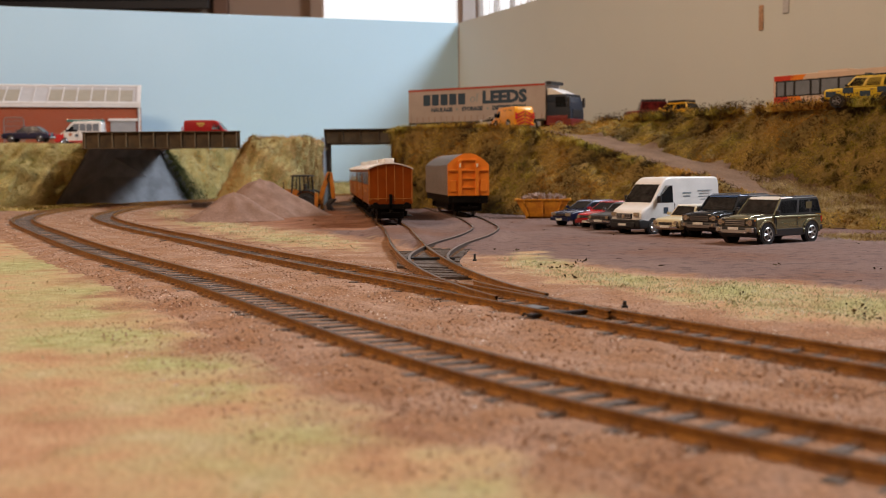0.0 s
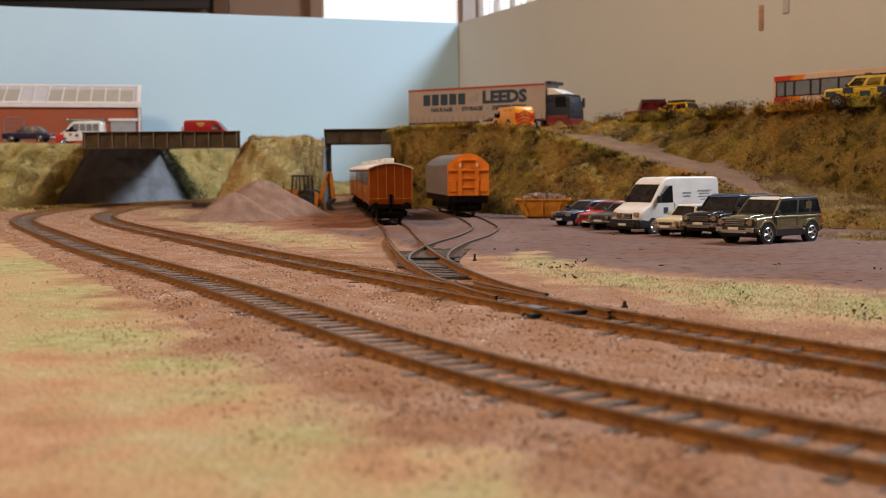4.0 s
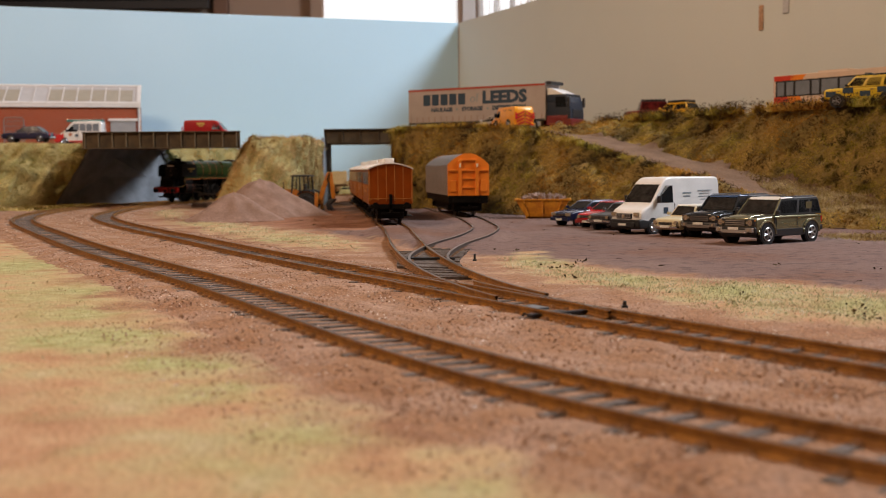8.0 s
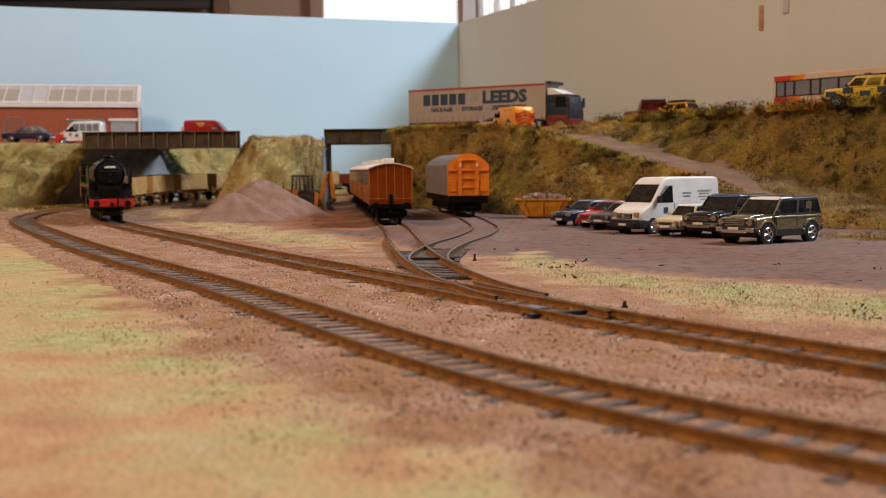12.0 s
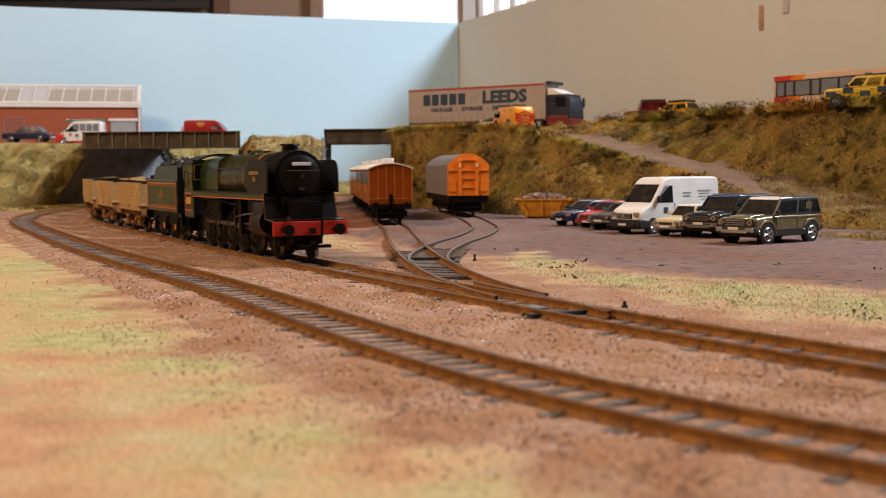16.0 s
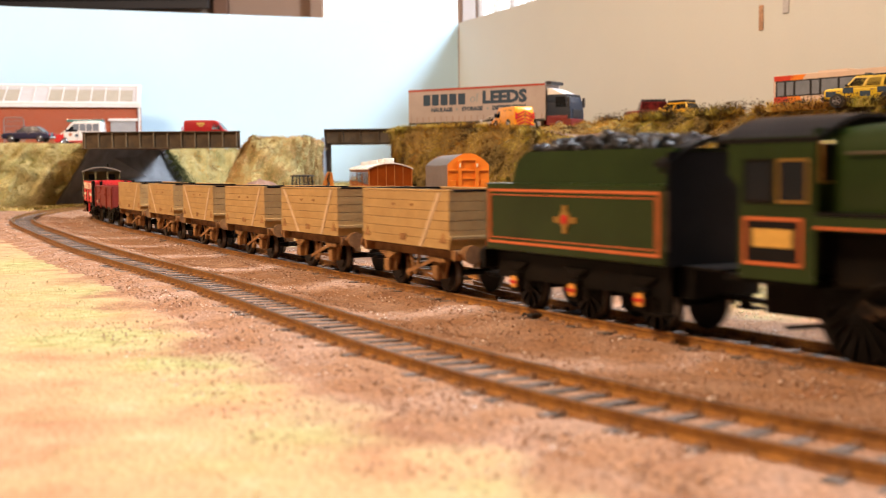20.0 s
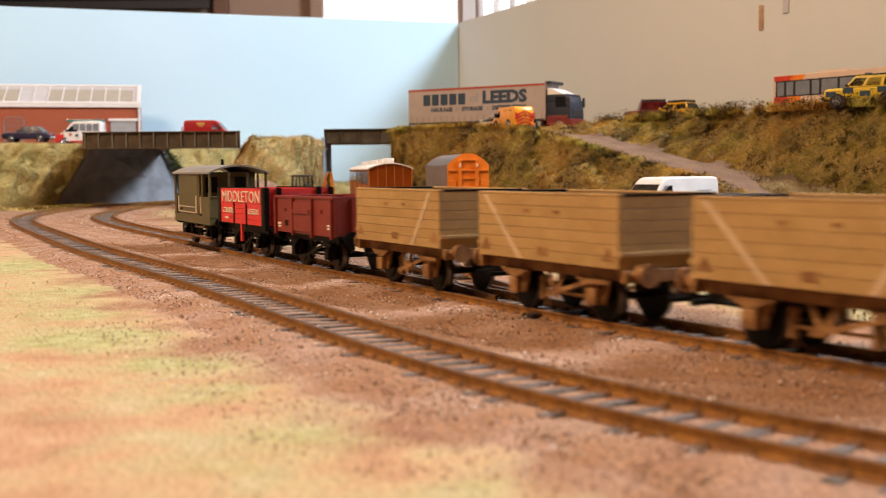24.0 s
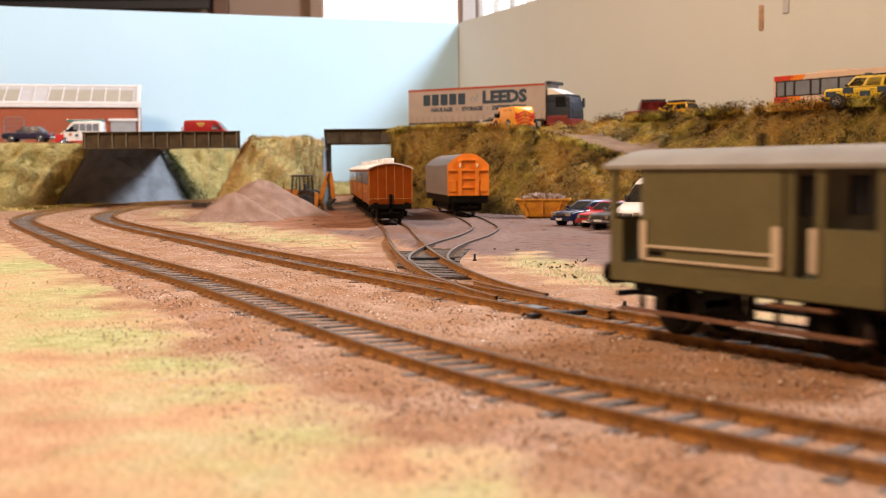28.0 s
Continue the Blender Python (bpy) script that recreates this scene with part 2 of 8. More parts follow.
# ---- base: the board, one sheet, with its zones of earth, turf and yard ----
YARD = [(-0.17, 1.30), (-0.13, 0.98), (-0.085, 0.80), (-0.035, 0.68), (0.0, 0.60), (0.035, 0.545), (0.085, 0.475), (0.15, 0.40), (0.30, 0.33), (0.60, 0.25), (0.70, 0.60), (0.30, 0.80), (0.10, 1.05), (-0.02, 1.30)]
TURF = {
    "near": [(-0.283, 0.735), (-0.232, 0.65), (-0.179, 0.546), (-0.138, 0.446), (-0.11, 0.389), (-0.074, 0.309), (-0.06, 0.272), (-0.048, 0.253), (-0.036, 0.232), (-0.028, 0.211), (-0.014, 0.195), (-0.002, 0.178), (0.009, 0.159), (0.016, 0.147), (0.025, 0.122), (-0.005, 0.107), (-0.043, 0.107), (-0.095, 0.175), (-0.308, 0.576), (-0.6, 0.9), (-0.45, 0.95)],
    "verge": [(0.026, 0.56), (0.044, 0.577), (0.057, 0.514), (0.071, 0.457), (0.1, 0.434), (0.127, 0.419), (0.148, 0.381), (0.30, 0.30), (0.30, 0.235), (0.118, 0.304), (0.104, 0.316), (0.085, 0.334), (0.074, 0.377), (0.06, 0.41), (0.043, 0.443), (0.031, 0.495)],
    "middle": [(-0.39, 1.644), (-0.331, 1.288), (-0.236, 0.991), (-0.131, 0.733), (-0.07, 0.631), (-0.043, 0.606), (-0.057, 0.706), (-0.115, 0.826), (-0.185, 0.982), (-0.242, 1.087)],
}
# where the near turf is fresh green, and where it is worn to orange earth: x, y, half lengths, how much
GREEN = [(-.093, .294, .022, .020, 1.0), (-.060, .256, .016, .012, 1.0), (-.195, .53, .04, .06, .75), (-.135, .41, .03, .05, .6), (-.110, .345, .020, .020, .6), (-.044, .224, .012, .012, .6), (-.020, .183, .014, .010, .55), (-.029, .163, .010, .010, .45), (.004, .152, .008, .006, .4),
         (.045, .53, .015, .03, .6), (.070, .445, .018, .025, .6), (.100, .395, .022, .022, .7), (.135, .350, .024, .024, .7), (.19, .32, .03, .03, .7), (-.20, .97, .04, .06, .5), (-.10, .72, .03, .05, .5)]
WORN = [(-.090, .222, .016, .016, .6), (-.070, .182, .016, .024, .9), (-.050, .140, .012, .015, .6), (-.150, .30, .02, .03, .6)]


def blots(spots, x, y):
    return np.clip(sum(k * np.exp(-((x - a) / u) ** 2 - ((y - b) / v) ** 2) for a, b, u, v, k in spots), 0, 1)


def inside(poly, x, y):
    """Distances to the edge of many points, positive inside."""
    x, y = np.atleast_1d(x).astype(float), np.atleast_1d(y).astype(float)
    best, odd = np.full(x.shape, 1e9), np.zeros(x.shape, bool)
    for (ax, ay), (bx, by) in zip(poly, poly[1:] + poly[:1]):
        dx, dy = bx - ax, by - ay
        t = np.clip(((x - ax) * dx + (y - ay) * dy) / (dx * dx + dy * dy), 0, 1)
        best = np.minimum(best, np.hypot(ax + t * dx - x, ay + t * dy - y))
        if ay != by:
            odd ^= ((ay > y) != (by > y)) & (x < dx * (y - ay) / dy + ax)
    return np.where(odd, best, -best)


def near_line(line, x, y):
    pts = line[1][::3]
    best = np.full(np.shape(x), 9.0)
    for px, py in pts:
        best = np.minimum(best, np.hypot(x - px, y - py))
    return best


def zone_material():
    m = bpy.data.materials.new("scenic_ground")
    m.use_nodes = True
    n, l = m.node_tree.nodes, m.node_tree.links
    b = n["Principled BSDF"]
    b.inputs["Roughness"].default_value = 0.95
    tc = n.new("ShaderNodeTexCoord")

    def noise_node(size, detail=4.0):
        t = n.new("ShaderNodeTexNoise")
        t.inputs["Scale"].default_value, t.inputs["Detail"].default_value = 1 / size, detail
        l.new(tc.outputs["Object"], t.inputs["Vector"])
        return t

    def ramp(src, stops):
        r = n.new("ShaderNodeValToRGB")
        while len(r.color_ramp.elements) < len(stops):
            r.color_ramp.elements.new(0.5)
        for e, (p, c) in zip(r.color_ramp.elements, stops):
            e.position, e.color = p, (*c, 1)
        l.new(src, r.inputs["Fac"])
        return r

    def mix(fac, a, c, kind="MIX"):
        x = n.new("ShaderNodeMixRGB")
        x.blend_type = kind
        if isinstance(fac, float):
            x.inputs[0].default_value = fac
        else:
            l.new(fac, x.inputs[0])
        l.new(a, x.inputs[1])
        l.new(c, x.inputs[2])
        return x
    big, mid, fine, grain = noise_node(0.09), noise_node(0.022), noise_node(0.005), noise_node(0.0011, 2.0)
    earth = ramp(mid.outputs["Fac"], [(0.3, (0.225, 0.108, 0.052)), (0.42, (0.275, 0.146, 0.073)), (0.55, (0.29, 0.174, 0.11)), (0.72, (0.37, 0.24, 0.165))])
    speck = ramp(grain.outputs["Fac"], [(0.30, (0.56, 0.52, 0.48)), (0.48, (0.95, 0.95, 0.95)), (0.68, (1.40, 1.36, 1.32))])
    earth2 = mix(0.8, earth.outputs[0], speck.outputs[0], "MULTIPLY")
    loose = noise_node(0.016, 6.0)
    turf = ramp(loose.outputs["Fac"], [(0.3, (0.37, 0.20, 0.10)), (0.43, (0.43, 0.27, 0.14)), (0.53, (0.42, 0.305, 0.155)), (0.62, (0.39, 0.32, 0.165)), (0.78, (0.50, 0.40, 0.25))])
    at2 = n.new("ShaderNodeAttribute")
    at2.attribute_name = "tint"
    sep2 = n.new("ShaderNodeSeparateColor")
    l.new(at2.outputs["Color"], sep2.inputs[0])

    def patchy(src, lo, hi):
        """A patch with a frayed edge."""
        k = n.new("ShaderNodeMath")
        k.operation = "MULTIPLY_ADD"
        l.new(fray.outputs["Fac"], k.inputs[0])
        k.inputs[1].default_value = 0.9
        l.new(src, k.inputs[2])
        r = n.new("ShaderNodeMapRange")
        r.inputs["From Min"].default_value, r.inputs["From Max"].default_value = lo, hi
        l.new(k.outputs[0], r.inputs["Value"])
        return r.outputs[0]
    fray = noise_node(0.012, 5.0)
    fresh = ramp(fine.outputs["Fac"], [(0.3, (0.27, 0.255, 0.085)), (0.55, (0.35, 0.345, 0.15)), (0.75, (0.46, 0.43, 0.235))])
    worn = ramp(fray.outputs["Fac"], [(0.32, (0.28, 0.14, 0.068)), (0.5, (0.39, 0.22, 0.118)), (0.7, (0.46, 0.30, 0.17))])
    turf = mix(patchy(sep2.outputs[0], 0.55, 1.15), turf.outputs[0], fresh.outputs[0])
    turf = mix(patchy(sep2.outputs[1], 0.60, 1.10), turf.outputs[0], worn.outputs[0])
    turf2 = mix(0.35, turf.outputs[0], speck.outputs[0], "MULTIPLY")
    yard = ramp(big.outputs["Fac"], [(0.35, (0.145, 0.070, 0.043)), (0.5, (0.146, 0.088, 0.072)), (0.65, (0.168, 0.106, 0.086))])
    scr = ramp(fine.outputs["Fac"], [(0.34, (0.50, 0.47, 0.45)), (0.44, (0.92, 0.92, 0.92)), (0.62, (1.12, 1.12, 1.12))])
    yard2 = mix(0.8, yard.outputs[0], scr.outputs[0], "MULTIPLY")
    at = n.new("ShaderNodeAttribute")
    at.attribute_name = "zone"
    sep = n.new("ShaderNodeSeparateColor")
    l.new(at.outputs["Color"], sep.inputs[0])

    def edge(src):
        s = n.new("ShaderNodeMath")
        s.operation = "ADD"
        l.new(src, s.inputs[0])
        k = n.new("ShaderNodeMath")
        k.operation = "MULTIPLY_ADD"
        l.new(mid.outputs["Fac"], k.inputs[0])
        k.inputs[1].default_value, k.inputs[2].default_value = 1.1, -0.55
        l.new(k.outputs[0], s.inputs[1])
        r = n.new("ShaderNodeMapRange")
        r.inputs["From Min"].default_value, r.inputs["From Max"].default_value = 0.38, 0.62
        l.new(s.outputs[0], r.inputs["Value"])
        return r.outputs[0]
    c = mix(edge(sep.outputs[1]), earth2.outputs[0], yard2.outputs[0])
    c = mix(edge(sep.outputs[0]), c.outputs[0], turf2.outputs[0])
    dirt = ramp(mid.outputs["Fac"], [(0.35, (0.17, 0.062, 0.025)), (0.6, (0.27, 0.125, 0.065))])
    c = mix(edge(sep.outputs[2]), c.outputs[0], dirt.outputs[0])
    l.new(c.outputs[0], b.inputs["Base Color"])
    bp = n.new("ShaderNodeBump")
    bp.inputs["Strength"].default_value, bp.inputs["Distance"].default_value = 0.7, 0.0012
    l.new(grain.outputs["Fac"], bp.inputs["Height"])
    l.new(bp.outputs[0], b.inputs["Normal"])
    return m


M_ZONE = zone_material()


def ground_sheet():
    xs = np.concatenate([np.linspace(-1.8, -0.8, 13)[:-1], np.arange(-0.8, -0.32, 0.008), np.arange(-0.32, 0.16, 0.004), np.arange(0.16, 0.8, 0.008), np.linspace(0.8, 1.8, 13)])
    ys = np.concatenate([np.linspace(-1.6, 0.05, 12)[:-1], np.arange(0.05, 0.46, 0.004), np.arange(0.46, 1.3, 0.008), np.linspace(1.3, 2.3, 50)])
    gx, gy = (g.ravel() for g in np.meshgrid(xs, ys))
    tu = np.max([inside(p, gx, gy) for p in TURF.values()], 0)
    ya = inside(YARD, gx, gy)
    q = np.minimum(near_line(LINE_A, gx, gy), near_line(LINE_B, gx, gy))
    dip = np.clip((q - 0.019) / 0.02, 0, 1)
    di = inside([(-.27, 1.02), (-.15, .93), (-.075, .80), (-.035, .83), (-.050, .95), (-.085, 1.10), (-.12, 1.25), (-.22, 1.22)], gx, gy)
    zone = np.stack([np.clip(0.5 + tu / 0.075, 0, 1), np.clip(0.5 + ya / 0.03, 0, 1), np.clip(0.5 + di / 0.05, 0, 1), 0 * tu + 1], 1)
    vs, fs = [], []
    sid = np.minimum(near_line(SIDING, gx, gy), near_line(SPUR, gx, gy))
    bury = np.clip((0.022 - sid) / 0.008, 0, 1) * np.clip((gy - 0.57) / 0.06, 0, 1)
    for x, y, d, w, b, c in zip(gx, gy, dip, ya, bury, np.clip((0.030 - q) / 0.008, 0, 1)):
        z = -0.0036 + 0.0007 * hump(x, y, 0.03) * d + 0.0003 * hump(x, y, 0.011, 3) - 0.0025 * c
        if w > 0:
            z = -0.0030 + 0.0002 * hump(x, y, 0.02) + 0.0018 * b
        vs.append((x, y, z))
    n = len(xs)
    for j in range(len(ys) - 1):
        for i in range(n - 1):
            fs.append((j * n + i, j * n + i + 1, (j + 1) * n + i + 1, (j + 1) * n + i))
    ob = raw("ground", vs, fs, M_ZONE, smooth=True)
    ca = ob.data.color_attributes.new("zone", "FLOAT_COLOR", "POINT")
    ca.data.foreach_set("color", np.array(zone, float).ravel())
    tint = np.stack([blots(GREEN, gx, gy), blots(WORN, gx, gy), 0 * gx, 0 * gx + 1], 1)
    ob.data.color_attributes.new("tint", "FLOAT_COLOR", "POINT").data.foreach_set("color", tint.ravel())
    return tagged(ob, "pinkish-brown scenic ground with yellowed turf and a bare yard", "ground", kind="structure")


ground_sheet()


# ---- tracks ----
def rail_mesh(name, line, side, s0, s1, parent, step=0.012, z=0.0, label="", mats=None):
    """One rail: foot, web and head; its head's top at z."""
    prof = [(-0.0011, -0.0026), (-0.0011, -0.0022), (-0.0003, -0.0019), (-0.0003, -0.0009), (-0.0006, -0.0006), (-0.0006, 0.0),
            (0.0006, 0.0), (0.0006, -0.0006), (0.0003, -0.0009), (0.0003, -0.0019), (0.0011, -0.0022), (0.0011, -0.0026)]
    vs, fs = [], []
    n = max(2, int(abs(s1 - s0) / step))
    for i in range(n + 1):
        s = s0 + (s1 - s0) * i / n
        for u, w in prof:
            x, y, _ = on(line, s, side + u)
            vs.append((x, y, w + z + rise(line, s)))
    m = len(prof)
    which = []
    for i in range(n):
        for k in range(m - 1):
            fs.append((i * m + k, i * m + k + 1, (i + 1) * m + k + 1, (i + 1) * m + k))
            which.append(1 if k == 5 else 0)
    ob = raw(name, vs, fs, mats or [M_RAIL, M_RAILTOP], parent, label)
    ob.data.polygons.foreach_set("material_index", which)
    return ob


HALF = 0.0087


def track(label, line, s0, s1, sleeper0, sleeper1, pitch, wide=0.0142, mats=None):
    tr = tagged(thing("railway_track", label, "track"), kind="structure")
    for sd in (-HALF, HALF):
        rail_mesh("rail", line, sd, s0, s1, tr, mats=mats)
    bm = bmesh.new()
    add_box(bm, -0.0014, 0.0014, -wide, wide, -0.0034, -0.0022, 0.0002)
    me = None
    chairs_v, chairs_f = [], []
    s, i = sleeper0, 0
    while s < sleeper1:
        x, y, a = on(line, s)
        jit = random.uniform(-1.5, 1.5)
        if me is None:
            ob = part("sleeper", bm, M_SLEEPER, tr)
            me = ob.data
        else:
            ob = new("sleeper", me)
            ob.parent = tr
        ob.matrix_basis = pose(x, y, random.uniform(-0.0002, 0.0001) + rise(line, s), 0, 0, math.degrees(a) + jit)
        for sd in (-HALF, HALF):
            for o in (-0.0012, 0.0012):
                px, py, _ = on(line, s, sd + o)
                b0 = len(chairs_v)
                ca, sa = math.cos(a), math.sin(a)
                for dx, dy, dz in ((-.0015, -.0011, -.0024), (.0015, -.0011, -.0024), (.0015, .0011, -.0024), (-.0015, .0011, -.0024),
                                   (-.0004, -.0005, -.0016), (.0004, -.0005, -.0016), (.0004, .0005, -.0016), (-.0004, .0005, -.0016)):
                    chairs_v.append((px + ca * dx - sa * dy, py + sa * dx + ca * dy, dz + rise(line, s)))
                for q in ((4, 5, 6, 7), (0, 1, 5, 4), (1, 2, 6, 5), (2, 3, 7, 6), (3, 0, 4, 7)):
                    chairs_f.append(tuple(b0 + k for k in q))
        s += pitch
        i += 1
    ch = raw("rail_chairs", chairs_v, chairs_f, M_CHAIR, tr)
    ch["kind"] = "stuff"
    return tr


track("single line of rust-brown rails on weathered sleepers, empty", LINE_A, -1.0, 3.6, -0.02, 1.95, 0.0075)
track("inner line of rust-brown rails on weathered sleepers, used by the train", LINE_B, -1.2, 3.6, -0.13, 1.90, 0.0075)
track("siding of rusty rails set into the yard, under old coaches", SIDING, 0.06, 1.4, 0.15, 0.30, 0.0075, 0.0100)
track("short rusty spur bending towards a parked van", SPUR, 0.0, 0.75, 0.03, 0.30, 0.0075, mats=[M_SPURRAIL, M_SPURTOP])


def ballast_bed(label, line, s0, s1):
    """A low bed with shoulders that lap over the sleepers' ends."""
    prof = [(-.034, -.0046), (-.027, -.0031), (-.021, -.0023), (-.0165, -.0018), (-.0118, -.0019), (-.0100, -.0024), (-.0060, -.0026), (0, -.0025), (.0060, -.0026), (.0100, -.0024), (.0118, -.0019), (.0165, -.0018), (.021, -.0023), (.027, -.0031), (.034, -.0046)]
    n, m = int((s1 - s0) / .0035), len(prof)
    vs, fs = [], []
    for i in range(n + 1):
        s = s0 + (s1 - s0) * i / n
        for u, w in prof:
            x, y, _ = on(line, s, u + .0012 * hump(s, u, .02, 4))
            r = .00035 if abs(u) < .0105 else .0009
            vs.append((x, y, w + r * (hump(x, y, .009, 6) + .5 * hump(x, y, .0035, 2)) - (.0004 if abs(u) > .0105 else 0) + rise(line, s) * (1 if abs(u) < .025 else .0)))
    for i in range(n):
        for k in range(m - 1):
            fs.append((i * m + k, i * m + k + 1, (i + 1) * m + k + 1, (i + 1) * m + k))
    return tagged(raw("ballast_bed", vs, fs, M_ZONE, smooth=True), label, "ballast", kind="structure")


ballast_bed("pinkish-brown ballast bed under the outer line", LINE_A, -0.05, 1.7)
ballast_bed("pinkish-brown ballast bed under the inner line", LINE_B, -0.16, 1.8)


# ---- embankments: lofts between a foot line and a crest ----
def resample(pts, n):
    p = np.array(pts, float)
    s = np.concatenate([[0], np.cumsum(np.linalg.norm(np.diff(p, axis=0), axis=1))])
    t = np.linspace(0, s[-1], n)
    return np.stack([np.interp(t, s, p[:, k]) for k in range(p.shape[1])], 1)


def loft(name, label, rows, material, nu=120, nv=10, rough=0.004, category="embankment", split=None, mats=None):
    """rows: lines of (x, y, z) from the foot up and back; nv steps between each two."""
    rs = [resample(r, nu) for r in rows]
    grid, mi = [], []
    for k, (a, b) in enumerate(zip(rs, rs[1:])):
        for j in range(nv):
            grid.append(a + (b - a) * j / nv)
            mi.append(mats[k] if mats else 0)
    grid.append(rs[-1])
    g = np.array(grid)
    vs, fs, ms = [], [], []
    for j in range(len(g)):
        for i in range(nu):
            x, y, z = g[j, i]
            r = rough if mi[min(j, len(mi) - 1)] == 0 else rough * 0.12
            r *= min(1, 0.22 + max(0, z) / 0.035)
            d = r * (0.7 * hump(x, y + z, 0.045, 9) + hump(x + z, y - z, 0.022, 1) + 0.7 * hump(x - z, y + z, 0.010, 5) + 0.3 * hump(x + z, y + z, 0.005, 8))
            vs.append((x + 0.5 * d, y - 0.7 * d, z + 0.6 * d))
    for j in range(len(g) - 1):
        for i in range(nu - 1):
            fs.append((j * nu + i, j * nu + i + 1, (j + 1) * nu + i + 1, (j + 1) * nu + i))
            ms.append(mi[j])
    ob = raw(name, vs, fs, material, smooth=True)
    ob.data.polygons.foreach_set("material_index", ms)
    return tagged(ob, label, category, kind="structure")


# yard bank with the ramp behind it, and the upper bank along the wall
FOOT = [(-0.052, 1.50, -.004), (-0.050, 1.33, -.004), (-0.038, 1.26, -.004), (0.0, 1.18, -.004), (0.05, 1.085, -.004), (0.11, 0.985, -.004), (0.20, 0.86, -.004), (0.30, 0.74, -.004), (0.40, 0.62, -.004)]
CREST = [(-0.058, 1.52, .082), (-0.056, 1.36, .084), (-0.042, 1.30, .085), (0.015, 1.23, .085), (0.075, 1.165, .081), (0.118, 1.09, .066), (0.19, 0.96, .036), (0.275, 0.79, .005), (0.41, 0.63, .003)]
RAMP = [(-0.058, 1.54, .079), (-0.054, 1.40, .079), (-0.02, 1.33, .079), (0.06, 1.25, .079), (0.105, 1.21, .079), (0.170, 1.16, .069), (0.252, 1.00, .038), (0.34, 0.84, .010), (0.45, 0.65, .006)]
UPPER = [(-0.058, 1.60, .079), (-0.03, 1.56, .079), (0.06, 1.45, .079), (0.135, 1.36, .080), (0.165, 1.29, .086), (0.205, 1.22, .090), (0.29, 1.04, .089), (0.385, 0.86, .088), (0.51, 0.66, .087)]
BACK = [(-0.058, 1.72, .079), (0.02, 1.72, .079), (0.12, 1.68, .079), (0.17, 1.60, .080), (0.22, 1.52, .086), (0.27, 1.44, .087), (0.40, 1.12, .087), (0.51, 0.90, .087), (0.64, 0.6, .087)]
loft("embankment_yard", "tufted olive and straw turf bank with a dirt ramp climbing it", [FOOT, CREST, RAMP, UPPER, BACK], [M_BANK, M_ROAD], 240, 16, 0.0135, mats=[0, 1, 0, 1])
loft("embankment_left", "tufted green and straw bank beside the road bridge",
     [[(-0.95, 1.28, -.004), (-0.60, 1.37, -.004), (-0.512, 1.425, -.004), (-0.492, 1.455, -.004)], [(-0.95, 1.33, .078), (-0.60, 1.42, .077), (-0.470, 1.450, .0755), (-0.444, 1.463, .0742)], [(-0.95, 1.70, .079), (-0.60, 1.72, .079), (-0.50, 1.72, .079), (-0.484, 1.72, .079)], [(-0.95, 1.9, .079), (-0.60, 1.9, .079), (-0.50, 1.9, .079), (-0.484, 1.9, .079)]],
     [M_BANKLIT, M_ROAD], 150, 14, 0.011, mats=[0, 1, 1])
loft("embankment_back", "straw-coloured turf bank behind the running lines",
     [[(-0.352, 1.60, -.004), (-0.31, 1.70, -.004), (-0.20, 1.78, -.004), (-0.06, 1.85, -.004)], [(-0.40, 1.615, .076), (-0.33, 1.75, .068), (-0.27, 1.80, .064), (-0.20, 1.86, .02), (-0.06, 1.88, .006)], [(-0.41, 1.90, .077), (-0.33, 1.93, .070), (-0.27, 1.94, .066), (-0.20, 1.95, .02), (-0.06, 1.95, .006)]],
     [M_BANKLIT, M_ROAD], 130, 12, 0.010, mats=[0, 0])
loft("embankment_mound", "free-standing straw turf mound between the two bridges",
     [[(-0.262, 1.40, -.004), (-0.258, 1.28, -.004), (-0.22, 1.24, -.004), (-0.16, 1.28, -.004), (-0.147, 1.42, -.004)], [(-0.235, 1.40, .066), (-0.228, 1.33, .070), (-0.215, 1.30, .0755), (-0.165, 1.31, .0755), (-0.147, 1.42, .0755)], [(-0.20, 1.41, .0755), (-0.20, 1.40, .0755), (-0.19, 1.40, .0755), (-0.18, 1.40, .0755), (-0.17, 1.42, .0755)]],
     [M_BANKLIT, M_ROAD], 130, 14, 0.0075, mats=[0, 0])

# ---- boards round the layout ----
def board(name, a, b, z0, z1, material, label, thick=0.012):
    """An upright board from a to b (x, y), its face on the left of that way."""
    d = Vector((b[0] - a[0], b[1] - a[1], 0))
    ln = d.length
    ang = math.atan2(d.y, d.x)
    ob = box(name, 0, ln, -thick, 0, z0, z1, material, bevel=0.001)
    ob.matrix_basis = pose(a[0], a[1], 0, 0, 0, math.degrees(ang))
    return tagged(ob, label, "wall", kind="structure")


CORNER = (0.030, 2.05)
board("wall_back", CORNER, (CORNER[0] - 1.15, CORNER[1] - 0.40), -0.02, 0.297, M_SKY, "pale blue painted backdrop board behind the layout")
board("wall_right", (0.94, -0.10), (CORNER[0] + 0.0011, CORNER[1]), 0.08, 0.297, M_SKY2, "pale grey painted backdrop board along the side")
